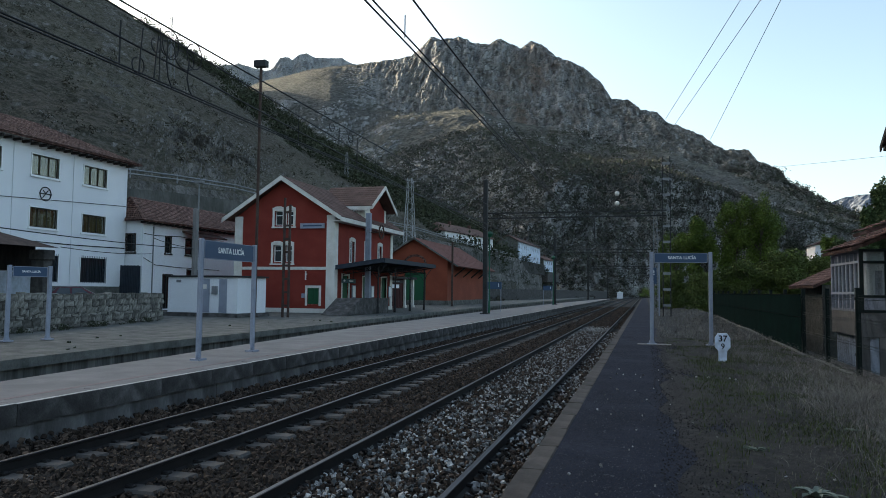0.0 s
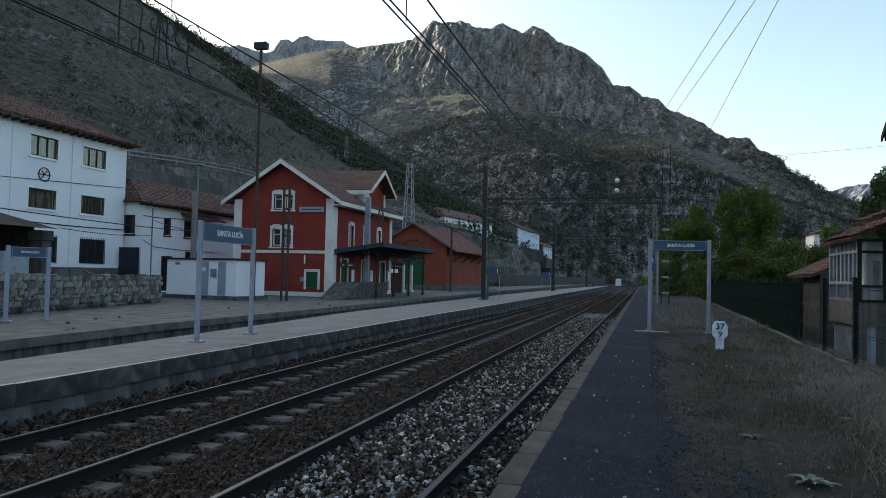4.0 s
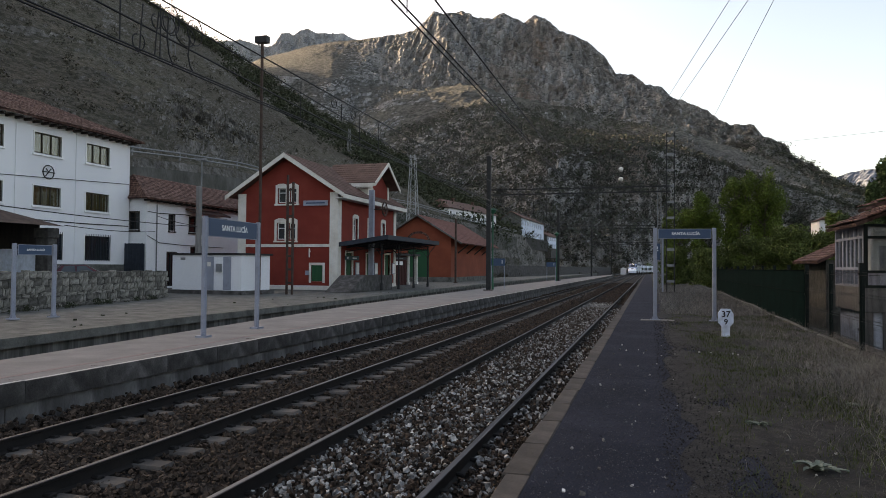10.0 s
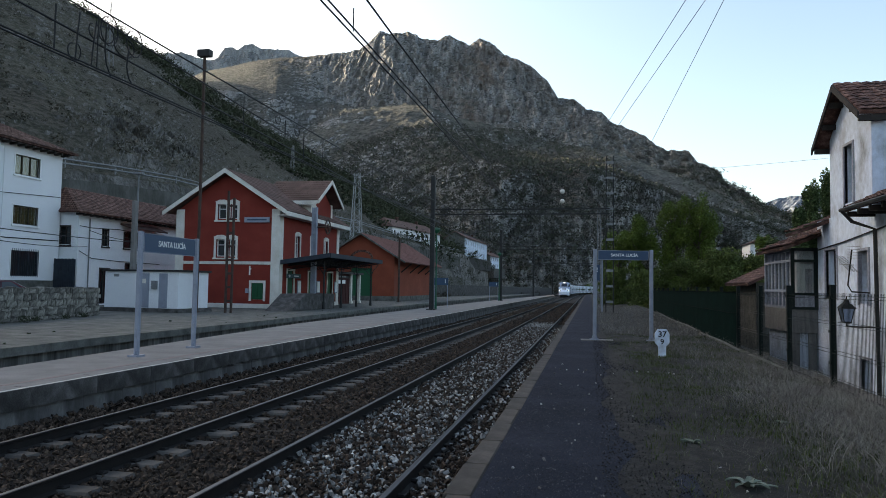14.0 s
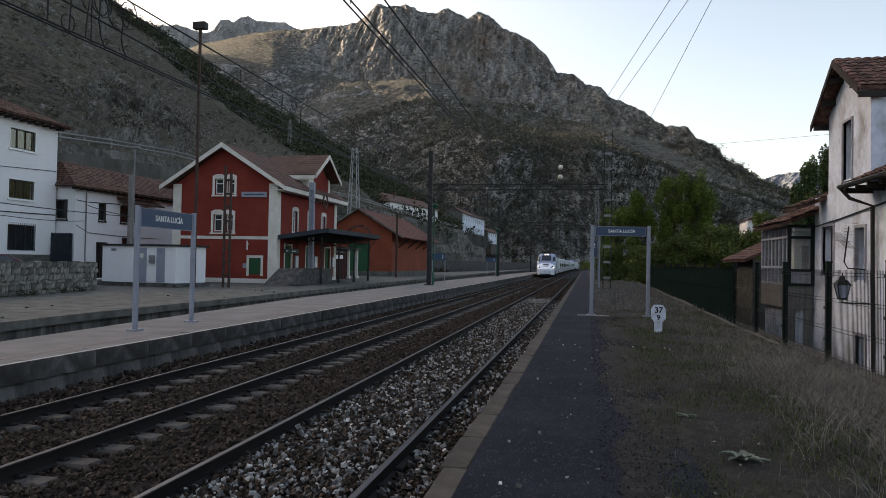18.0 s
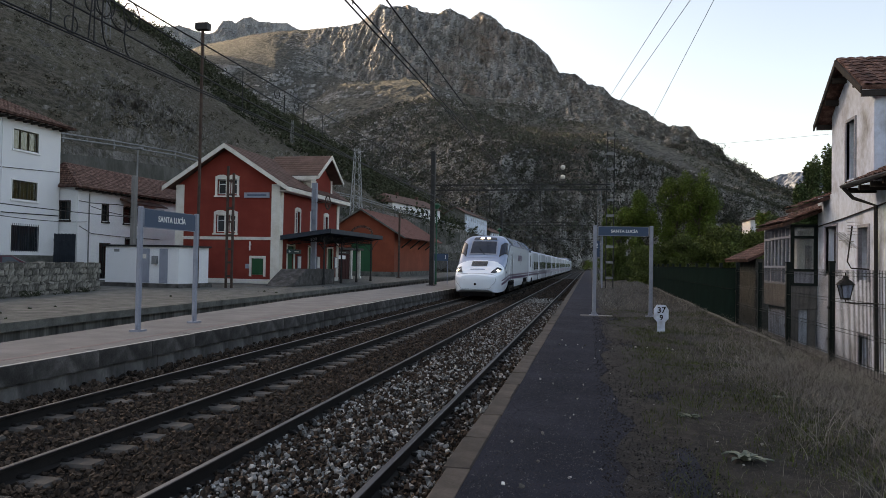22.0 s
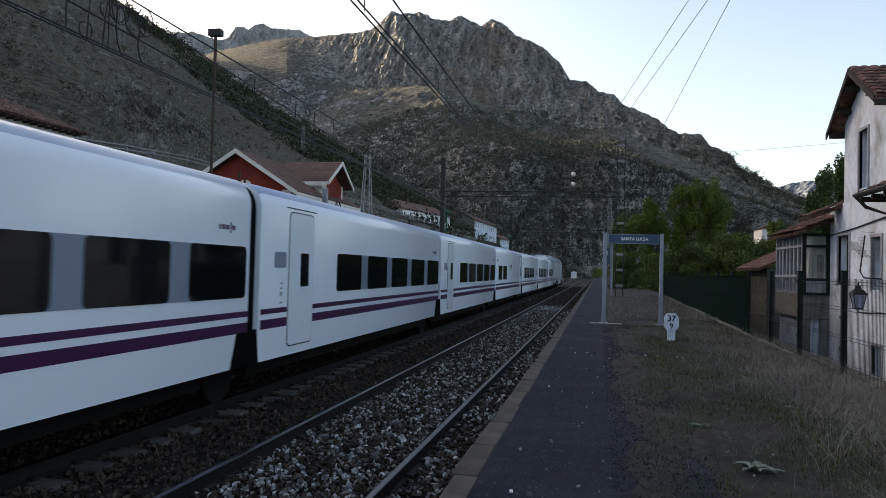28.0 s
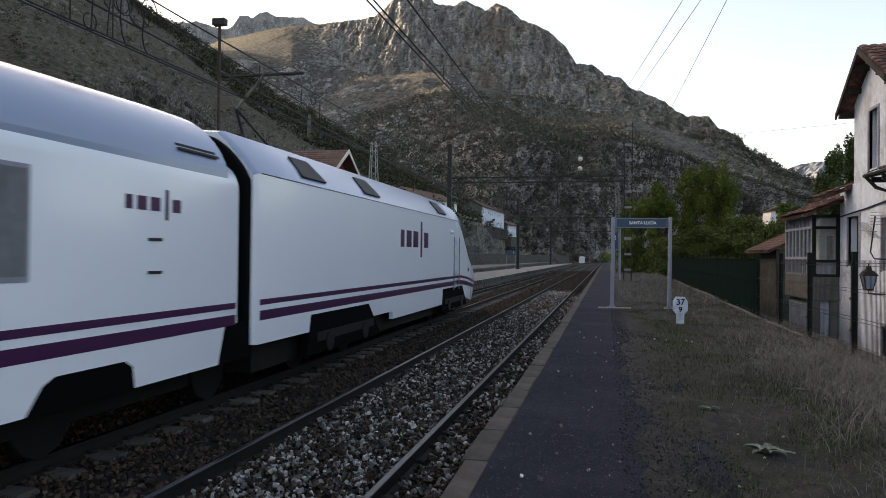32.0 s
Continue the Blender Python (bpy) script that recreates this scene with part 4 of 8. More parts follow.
box(bm, -22.35, -22.12, SY0 - 0.10, SY0 - 0.002, 1.0, 1.3)
part("meter_box", bm, M_GREYPAINT, st)

# platform canopy: a low hipped roof on iron brackets and posts
cp = thing("platform_canopy", "dark iron platform canopy against the red station wall", "canopy")
CX0, CX1, CY0, CY1 = SX1 + 0.05, -16.55, 43.75, 55.6
bm = bm_new()
prism(bm, [(CX0, 3.0), (CX1, 3.52), (CX1, 3.66), (CX0, 3.18)], "y", CY0, CY1)
part("canopy_roof", bm, M_CANOPY, cp)
bm = bm_new()
box(bm, CX1 + 0.002, CX1 + 0.06, CY0, CY1, 3.40, 3.70)
part("front_fascia", bm, M_GATE, cp)
bm = bm_new()
prism(bm, [(CX0, 2.92), (CX1, 3.42), (CX1, 3.70), (CX0, 3.22)], "y", CY0 - 0.06, CY0 - 0.004)
part("end_fascia", bm, M_GATE, cp)
for y in (45.0, 48.4, 51.8, 55.4):
    bm = bm_new()
    rod(bm, (-17.4, y, 0.0), (-17.4, y, 3.32), 0.07, 0.05)
    rod(bm, (-17.4, y, 0.0), (-17.4, y, 0.5), 0.11, 0.08)
    part("post", bm, M_DARK, cp)
    bm = bm_new()
    tube(bm, [(-17.4, y, 2.3), (-17.75, y, 2.75), (-18.3, y, 3.08)], 0.03)
    tube(bm, [(-17.4, y, 2.3), (-17.2, y, 2.85), (-16.8, y, 3.3)], 0.03)
    tube(bm, [(CX0, y, 2.9), (CX1, y, 3.44)], 0.05)
    for i in range(6):
        x = CX0 + 0.2 + i * 0.42
        rod(bm, (x, y, 2.93 + i * 0.053), (x + 0.21, y, 2.66 + i * 0.06), 0.016, seg=4)
        rod(bm, (x + 0.21, y, 2.66 + i * 0.06), (x + 0.42, y, 2.98 + i * 0.053), 0.016, seg=4)
    tube(bm, [(CX0, y, 2.62), (-17.4, y, 3.0)], 0.025)
    part("bracket", bm, M_DARK, cp)
for k in range(23):
    bm = bm_new()
    y = CY0 + 0.3 + k * 0.5
    rod(bm, (-17.4, y, 3.3), (-17.4, y + 0.25, 2.95), 0.018, seg=4)
    rod(bm, (-17.4, y + 0.25, 2.95), (-17.4, y + 0.5, 3.3), 0.018, seg=4)
    part("lattice", bm, M_DARK, cp)
# white-striped booth and notice frames under the canopy
bo = thing("ticket_booth", "dark red wooden booth with white pillars under the canopy", "booth")
bm = bm_new()
box(bm, -24.2, -21.05, 55.0, 61.2, 0, 2.6)
part("body", bm, M_BOOTH, bo, "dark red boarded walls")
for k in range(15):
    bm = bm_new()
    y = 55.15 + k * 0.41
    box(bm, -21.049, -21.025, y, y + 0.05, 0.1, 2.2)
    part("batten", bm, M_BOOTH, bo)
for y in (60.85, 63.2):
    bm = bm_new()
    box(bm, -21.16, -20.88, y - 0.14, y + 0.14, 0, 2.6)
    box(bm, -21.22, -20.82, y - 0.2, y + 0.2, 0, 0.22)
    part("pillar", bm, M_CREAM, bo)
bm = bm_new()
box(bm, -24.4, -20.7, 54.95, 63.6, 2.6, 2.78)
part("roof", bm, M_DARK, bo)
bm = bm_new()
box(bm, -21.02, -20.97, 56.6, 60.4, 2.24, 2.46)
board = part("name_board", bm, M_DARK, bo)
for y, w in ((57.3, 0.5), (57.95, 0.9), (59.0, 0.45)):
    bm = bm_new()
    box(bm, -20.968, -20.962, y, y + w, 2.31, 2.39)
    part("writing_bar", bm, M_GALV, board)
bm = bm_new()
box(bm, -21.02, -20.98, 57.5, 59.4, 1.76, 2.08)
part("notice", bm, M_WHITEPAINT, bo)
bm = bm_new()
box(bm, -24.0, -22.3, 61.3, 61.36, 0.0, 2.1)
part("door", bm, M_SHUTTER, bo, "green wooden door")
ex = thing("exit_sign", "small blue-green direction sign hanging under the canopy", "sign")
bm = bm_new()
box(bm, -19.93, -19.87, 44.6, 46.95, 2.04, 2.34)
bevelled(bm, 0.01)
part("board", bm, M_TEAL, ex)
bm = bm_new()
prism(bm, [(44.78, 2.19), (44.98, 2.29), (44.98, 2.22), (45.15, 2.22), (45.15, 2.16), (44.98, 2.16), (44.98, 2.09)], "x", -19.868, -19.862)
part("arrow", bm, M_WHITEPAINT, ex)
bm = bm_new()
box(bm, -19.868, -19.862, 45.75, 46.5, 2.15, 2.23)
part("writing_bar", bm, M_WHITEPAINT, ex)
for y in (44.9, 46.6):
    bm = bm_new()
    rod(bm, (-19.9, y, 2.34), (-19.9, y, 2.98), 0.015, seg=6)
    part("hanger", bm, M_DARK, ex)
for y in (46.6, 50.2, 54.0):
    nf = thing("notice_frame", "framed timetable notice on the station wall", "notice board", None, "station notices")
    bm = bm_new()
    box(bm, SX1 + 0.03, SX1 + 0.09, y, y + 0.6, 1.0, 1.9)
    part("frame", bm, M_GREYPAINT, nf)
    bm = bm_new()
    box(bm, SX1 + 0.091, SX1 + 0.098, y + 0.06, y + 0.54, 1.06, 1.84)
    part("sheet", bm, M_WHITEPAINT, nf)

# goods shed
GX0, GX1, GY0, GY1 = -28.4, -20.9, 75.0, 93.5
sh = thing("goods_shed", "orange plastered goods shed with a red-brown tiled roof", "shed")
house(sh, GX0, GX1, GY0, GY1, 0.0, 5.1, M_ORANGE, south=[(2.5, 5.0, 0.3, 3.6)], gable=2.2)
gm = (GX0 + GX1) / 2
tiled_roof(sh, [(GX1 + 1.4, GY0 - 0.7, 4.25), (GX1 + 1.4, GY1 + 0.7, 4.25), (gm, GY1 + 0.7, 7.42), (gm, GY0 - 0.7, 7.42)], M_SHEDROOF, 16, 50)
tiled_roof(sh, [(GX0 - 1.4, GY1 + 0.7, 4.25), (GX0 - 1.4, GY0 - 0.7, 4.25), (gm, GY0 - 0.7, 7.42), (gm, GY1 + 0.7, 7.42)], M_SHEDROOF, 16, 50)
bm = bm_new()
for s in (-1, 1):
    xe = GX1 + 1.4 if s > 0 else GX0 - 1.4
    prism(bm, [(gm, 7.46), (xe, 4.29), (xe, 4.10), (gm, 7.25)], "y", GY0 - 0.74, GY0 - 0.69)
part("bargeboard", bm, M_OLDPLAT, sh)
bm = bm_new()
box(bm, GX0 - 0.1, GX1 + 0.1, GY0 - 0.12, GY0 - 0.002, -0.02, 0.5)
box(bm, GX1 + 0.002, GX1 + 0.12, GY0, GY1, -0.02, 0.5)
part("stone_base", bm, M_OLDPLAT, sh)
bm = bm_new()
box(bm, -25.85, -23.45, GY0 + 0.1, GY0 + 0.2, 0.3, 3.55)
part("door", bm, M_SHUTTER, sh, "green wooden goods door")
bm = bm_new()
for k in range(7):
    a0, a1 = math.pi * k / 7, math.pi * (k + 1) / 7
    prism(bm, [(gm + 1.35 * math.cos(a0), 4.6 + 1.0 * math.sin(a0)), (gm + 1.35 * math.cos(a1), 4.6 + 1.0 * math.sin(a1)),
               (gm + 1.1 * math.cos(a1), 4.6 + 0.75 * math.sin(a1)), (gm + 1.1 * math.cos(a0), 4.6 + 0.75 * math.sin(a0))], "y", GY0 - 0.05, GY0 - 0.002)
part("brick_arch", bm, M_TILE, sh)
for y in (78.0, 82.0, 86.0, 90.0):
    bm = bm_new()
    tube(bm, [(GX1, y, 3.2), (GX1 + 1.2, y, 4.2)], 0.08)
    part("bracket", bm, M_WOOD, sh)

# ---- white houses on the yard ----
hl = thing("white_house", "tall white plastered house with three window rows and clay tiles", "house")
HX, HY0, HY1 = -34.0, 14.0, 40.3
rows = [(8.05, 1.2, 1.98), (5.02, 1.14, 1.98), (1.87, 1.55, 2.2)]
ys = [16.6, 20.55, 24.5, 28.45, 32.45, 36.4]
hol = [(y - HY0, y - HY0 + w, z, z + h) for z, h, w in rows for y in ys]
house(hl, HX - 9, HX, HY0, HY1, 0.0, 10.0, M_WHITE, east=hol)
for z, h, w in rows:
    for y in ys:
        framed_window(hl, side_frame(HX, y, z, "east"), w, h, M_WHITEPAINT, M_CLEAR if z > 4 else M_GLASS, 2, False, 0.06, z > 4, curtain=M_BLIND if z > 4 else None, depth=0.10, sash=M_SASH if z > 4 else M_GATE)
        if z < 4:
            for k in range(15):
                bm = bm_new()
                box(bm, HX + 0.05, HX + 0.07, y + 0.05 + k * 0.148, y + 0.07 + k * 0.148, z - 0.05, z + h + 0.12)
                part("window_bar", bm, M_GATE, hl)
tiled_roof(hl, [(HX + 0.75, HY0 - 0.5, 9.98), (HX + 0.75, HY1 + 0.55, 9.98), (HX - 4.5, HY1 - 3.4, 12.3), (HX - 4.5, HY0 - 0.5, 12.3)], M_TILE, 16, 90)
tiled_roof(hl, [(HX + 0.75, HY1 + 0.55, 9.98), (HX - 9.7, HY1 + 0.55, 9.98), (HX - 4.52, HY1 - 3.4, 12.3), (HX - 4.48, HY1 - 3.4, 12.3)], M_TILE, 16, 36)
for k in range(44):
    bm = bm_new()
    y = HY0 + 0.3 + k * 0.6
    box(bm, HX + 0.002, HX + 0.6, y, y + 0.12, 9.72, 9.86)
    part("rafter_end", bm, M_WOOD, hl)
bm = bm_new()
for y in (31.2, 35.55):
    rod(bm, (HX + 0.04, y, 1.0), (HX + 0.04, y, 9.7), 0.025, seg=6)
part("downpipe", bm, M_WHITE, hl)
bm = bm_new()
tube(bm, [(HX + 0.03, y, 6.5 + (y - 30.1) * 0.056) for y in (14.5, 22, 30.1, 40.2)], 0.018)
tube(bm, [(HX + 0.03, y, 4.18 + 0.04 * math.sin(y * 1.9)) for y in (15, 20, 24, 27, 29.5, 31, 33, 36, 38, 40.2)], 0.03)
tube(bm, [(HX + 0.03, 32.0, 4.2), (HX + 0.04, 32.05, 3.3), (HX + 0.04, 31.8, 2.8), (HX + 0.04, 32.05, 2.75)], 0.022)
part("wall_cable", bm, M_WIRE, hl)
bm = bm_new()
box(bm, HX + 0.002, HX + 0.03, HY0, HY1, 0, 1.62)
part("base_course", bm, M_OLDPLAT, hl)
em = thing("wall_emblem", "round dark ironwork emblem on the white house wall", "emblem")
bm = bm_new()
for k in range(20):
    a0, a1 = math.tau * k / 20, math.tau * (k + 1) / 20
    tube(bm, [(HX + 0.04, 33.48 + 0.4 * math.cos(a0), 7.02 + 0.4 * math.sin(a0)), (HX + 0.04, 33.48 + 0.4 * math.cos(a1), 7.02 + 0.4 * math.sin(a1))], 0.03)
part("ring", bm, M_DARK, em)
bm = bm_new()
tube(bm, [(HX + 0.04, 33.02, 7.02), (HX + 0.04, 33.94, 7.02)], 0.03)
tube(bm, [(HX + 0.04, 33.28, 6.78), (HX + 0.04, 33.66, 7.24)], 0.03)
tube(bm, [(HX + 0.04, 33.3, 7.22), (HX + 0.04, 33.48, 7.05), (HX + 0.04, 33.66, 7.22)], 0.03)
part("strokes", bm, M_DARK, em)

h2 = thing("small_white_house", "two-storey white house with a sagging clay tile roof", "house")
BX, BY0, BY1 = -32.7, 40.45, 54.5
hol = [(2.35, 2.95, 4.05, 5.2), (4.65, 6.4, 4.05, 5.15), (2.2, 3.2, 0.1, 2.5), (4.9, 6.2, 1.6, 2.9)]
house(h2, BX - 7, BX, BY0, BY1, 0.0, 6.3, M_WHITE, east=hol, south=[(5.6, 6.4, 4.0, 5.2)])
for a, b, c, d in hol:
    framed_window(h2, side_frame(BX, BY0 + a, c, "east"), b - a, d - c, M_WOOD, M_GLASS, 1, d - c < 2, 0.06, c > 1, depth=0.1)
framed_window(h2, side_frame(BX - 7 + 5.6, BY0, 4.0, "south"), 0.8, 1.2, M_WOOD, M_GLASS, 1, True, 0.06, True, depth=0.1)
tiled_roof(h2, [(BX + 0.7, BY0 - 0.8, 6.1), (BX + 0.7, BY1 + 0.5, 6.2), (BX - 2.4, BY1 + 0.5, 8.0), (BX - 2.4, BY0 + 1.5, 8.0)], M_TILE, 14, 52)
tiled_roof(h2, [(BX - 7.5, BY1 + 0.5, 6.2), (BX - 7.5, BY0 + 3.0, 6.2), (BX - 2.4, BY0 + 1.5, 8.0), (BX - 2.4, BY1 + 0.5, 8.0)], M_TILE, 14, 52)
tiled_roof(h2, [(BX - 2.92, BY0 + 0.1, 6.2), (BX + 0.7, BY0 - 0.8, 6.1), (BX - 2.36, BY0 + 1.5, 8.0), (BX - 2.4, BY0 + 1.5, 8.0)], M_TILE, 12, 16)
for k in range(23):
    bm = bm_new()
    y = BY0 - 0.3 + k * 0.65
    box(bm, BX + 0.002, BX + 0.6, y, y + 0.11, 5.93, 6.07)
    part("rafter_end", bm, M_WOOD, h2)
bm = bm_new()
prism(bm, [(BX, 5.65), (BX + 0.95, 5.35), (BX + 0.95, 5.45), (BX, 5.8)], "y", BY0 + 4.2, BY0 + 8.6)
part("porch_roof", bm, M_TILE, h2)
bm = bm_new()
tube(bm, [(BX + 0.06, BY0 + 1.0, 0.0), (BX + 0.06, BY0 + 1.0, 5.8)], 0.045)
part("downpipe", bm, M_GALV, h2)
bm = bm_new()
tube(bm, [(BX + 0.03, BY0 + u, 5.25 - 0.06 * math.sin(u * 1.2)) for u in (0.1, 1.2, 2.4, 4.0, 5.5, 7.5, 9.5)], 0.026)
tube(bm, [(BX + 0.03, BY0 + 0.1, 3.6), (BX + 0.03, BY0 + 1.3, 3.15), (BX + 0.03, BY0 + 4.0, 3.05), (BX + 0.03, BY0 + 9.0, 3.0)], 0.022)
part("wall_cable", bm, M_WIRE, h2)
gt = thing("yard_gate", "dark corrugated yard gate between two white houses", "gate")
for k in range(12):
    bm = bm_new()
    box(bm, -33.72 + k * 0.13, -33.72 + k * 0.13 + 0.115, 39.6, 39.67, 0.1, 3.05 - 0.04 * (k % 2))
    part("board", bm, M_GATE, gt)
for z in (0.5, 1.6, 2.6):
    bm = bm_new()
    box(bm, -33.72, -32.16, 39.55, 39.598, z, z + 0.07)
    part("rail", bm, M_GATE, gt)

# open shelter roof in front of the tall house
sl = thing("yard_shelter", "dark hipped shelter roof on the yard", "shelter")
bm = bm_new()
rf = [bm.verts.new(p) for p in ((-29.6, 16, 3.55), (-25.2, 16, 3.3), (-25.2, 25.8, 3.3), (-29.6, 25.8, 3.55), (-28.6, 18.5, 4.6), (-28.6, 22.2, 4.6))]
for f in ((0, 1, 4), (1, 2, 5, 4), (2, 3, 5), (3, 0, 4, 5), (0, 3, 2, 1)):
    bm.faces.new([rf[i] for i in f])
part("roof", bm, M_SHELTERROOF, sl)
bm = bm_new()
box(bm, -29.2, -28.9, 16.5, 25.2, 0, 3.5)
part("back_wall", bm, M_OLDWHITE, sl)
for y in (17.0, 21.0):
    bm = bm_new()
    box(bm, -25.8, -25.55, y, y + 0.25, 0, 3.32)
    part("post", bm, M_WOOD, sl)
bm = bm_new()
box(bm, -28.89, -26.02, 25.1, 25.4, 0, 2.27)
part("end_wall", bm, M_OLDWHITE, sl, "flaking white end wall")
for k in range(11):
    bm = bm_new()
    x = -28.89 + k * 0.262
    box(bm, x, x + 0.25, 25.2, 25.24, 2.28, 3.5)
    part("board", bm, M_WOOD, sl)
bm = bm_new()
box(bm, -26.01, -25.3, 25.0, 25.5, 0, 2.75)
box(bm, -26.07, -25.24, 24.94, 25.56, 2.752, 3.2)
bevelled(bm, 0.03)
part("pillar", bm, M_PWALL, sl, "grey stone corner pillar")

# white equipment cabinet house
kb = thing("equipment_hut", "low white prefabricated equipment hut on a concrete plinth", "hut")
KM = pose(-26.6, 35.2, 0.2, 0, 0, -6)
bm = bm_new()
box(bm, 0, 4.9, 0, 2.6, 0, 2.0, KM)
part("body", bm, M_WHITE, kb)
bm = bm_new()
box(bm, -0.12, 5.02, -0.12, 2.72, 2.003, 2.10, KM)
part("roof_slab", bm, M_DARK, kb)
bm = bm_new()
box(bm, -0.15, 5.05, -0.2, 2.8, -0.22, -0.003, KM)
part("plinth", bm, M_PWALL, kb)
bm = bm_new()
box(bm, 2.35, 3.0, -0.03, -0.002, 0.02, 1.9, KM)
part("door", bm, M_GREYPAINT, kb)
bm = bm_new()
box(bm, 3.65, 4.2, -0.015, -0.002, 0.02, 1.9, KM)
part("panel", bm, M_GREYPAINT, kb)
bm = bm_new()
box(bm, 3.25, 3.55, -0.16, -0.002, 1.05, 1.5, KM)
part("meter_box", bm, M_GALV, kb)
bm = bm_new()
box(bm, 0.6, 0.95, -0.012, -0.002, 1.7, 1.85, KM)
part("vent", bm, M_GALV, kb)
bm = bm_new()
box(bm, 2.55, 2.8, -0.036, -0.031, 1.35, 1.6, KM)
part("warning_plate", bm, M_CREAM, kb)

# far row houses on the hillside
def row_house(a, b, width, z0, z1, rise, stories, spacing, mat, label, hip=0.0):
    """A long house from its near corner a to its far corner b, its back away from the line."""
    a, b = Vector((*a, 0)), Vector((*b, 0))
    L = (b - a).length
    ang = math.degrees(math.atan2(b.y - a.y, b.x - a.x))
    rh = thing("row_house", label, "house", pose(a.x, a.y, z0, 0, 0, ang), "row houses above the line")
    h = (z1 - z0) / stories
    n = int((L - 1.5) / spacing)
    hol = [(1.2 + k * spacing, 2.2 + k * spacing, s * h + h * 0.32, s * h + h * 0.76) for k in range(n) for s in range(stories)]
    H = z1 - z0
    for nm, m, w, ho, g in (("front", Matrix(), L, hol, 0), ("end", pose(0, width, 0, 0, 0, -90), width, [(width * 0.3, width * 0.3 + 0.9, H * 0.55, H * 0.8)], 0 if hip else rise),
                            ("back", pose(L, width, 0, 0, 0, 180), L, [], 0), ("end", pose(L, 0, 0, 0, 0, 90), width, [], 0 if hip else rise)):
        bm = bm_new()
        wall_mesh(bm, m, w, H, 0.3, ho, g)
        part("wall", bm, mat if nm == "front" else M_OLDPLAT if not hip else mat, rh)
    for p, q, c, d in hol:
        bm = bm_new()
        box(bm, p, q, 0.16, 0.2, c, d)
        w_ = part("window", bm, M_GLASS, rh)
        bm = bm_new()
        box(bm, p - 0.1, q + 0.1, -0.08, -0.003, c - 0.12, c - 0.01)
        part("sill", bm, M_CREAM, w_)
    mid_ = width / 2
    tiled_roof(rh, [(-0.5, -0.6, H - 0.1), (L + 0.5, -0.6, H - 0.1), (L + 0.5 - hip, mid_, H + rise), (-0.5 + hip, mid_, H + rise)], M_ROOFBROWN, 9, int(L * 1.4))
    tiled_roof(rh, [(L + 0.5, width + 0.6, H - 0.1), (-0.5, width + 0.6, H - 0.1), (-0.5 + hip, mid_, H + rise), (L + 0.5 - hip, mid_, H + rise)], M_ROOFBROWN, 9, int(L * 1.4))
    if hip:
        tiled_roof(rh, [(-0.5, width + 0.6, H - 0.1), (-0.5, -0.6, H - 0.1), (-0.5 + hip, mid_ - 0.02, H + rise), (-0.5 + hip, mid_ + 0.02, H + rise)], M_ROOFBROWN, 9, 12)
        bm = bm_new()
        box(bm, 1.5, 6.5, -1.3, -0.01, H * 0.28, H * 0.32)
        bl_ = part("balcony", bm, M_CREAM, rh)
        for k in range(13):
            bm = bm_new()
            box(bm, 1.52 + k * 0.4, 1.58 + k * 0.4, -1.28, -1.22, H * 0.33, H * 0.55)
            part("baluster", bm, M_CREAM, bl_)
        bm = bm_new()
        box(bm, 1.5, 6.5, -1.3, -1.2, H * 0.55, H * 0.58)
        part("handrail", bm, M_CREAM, bl_)
    for k in range(2):
        bm = bm_new()
        x = L * (0.3 + 0.4 * k)
        box(bm, x, x + 0.7, mid_ - 0.4, mid_ + 0.3, H + rise - 0.5, H + rise + 0.8)
        part("chimney", bm, M_TILE, rh)
    bm = bm_new()
    box(bm, -0.8, L + 0.8, -1.6, width, -4.0, -0.01)
    part("terrace_wall", bm, M_PWALL, rh, "dark stone terrace wall")


row_house((-49.0, 173.0), (-43.3, 205.0), 7.2, 13.0, 16.9, 2.5, 1, 3.6, M_WHITE, "long white house with a brown hipped roof above the line", 3.0)
row_house((-41.3, 237.6), (-39.5, 276.6), 7.3, 12.0, 18.5, 2.3, 2, 3.9, M_OLDWHITE, "white two-storey terrace with a grey gable above the line")
row_house((-39.0, 284.0), (-37.0, 302.0), 6.5, 9.5, 14.4, 1.9, 2, 3.6, M_OLDWHITE, "small pale house at the end of the row")

# parked car behind the stone wall
car = thing("parked_car", "dark red car parked behind the stone wall", "car", pose(-30.2, 31.6, 0.16, 0, 0, 50))
bm = bm_new()
loft_pts = [(-2.0, 0.35, 0.62), (-1.9, 0.25, 0.85), (-1.1, 0.2, 0.95), (-0.6, 0.2, 1.42), (0.5, 0.2, 1.46), (1.3, 0.2, 1.0), (1.9, 0.25, 0.92), (2.0, 0.35, 0.6)]
rings = []
for x, zb, zt in loft_pts:
    w = 0.82 if zt < 1.2 else 0.66
    rings.append([bm.verts.new(p) for p in ((x, -0.82, zb), (x, -0.84, min(zt, 0.8)), (x, -w, zt - 0.06), (x, -w + 0.12, zt), (x, w - 0.12, zt), (x, w, zt - 0.06), (x, 0.84, min(zt, 0.8)), (x, 0.82, zb))])
for p, q in zip(rings, rings[1:]):
    for k in range(8):
        bm.faces.new((p[k], p[(k + 1) % 8], q[(k + 1) % 8], q[k]))
bm.faces.new(rings[0][::-1])
bm.faces.new(rings[-1])
bmesh.ops.recalc_face_normals(bm, faces=bm.faces)
part("body", bm, M_CARRED, car, "", True)
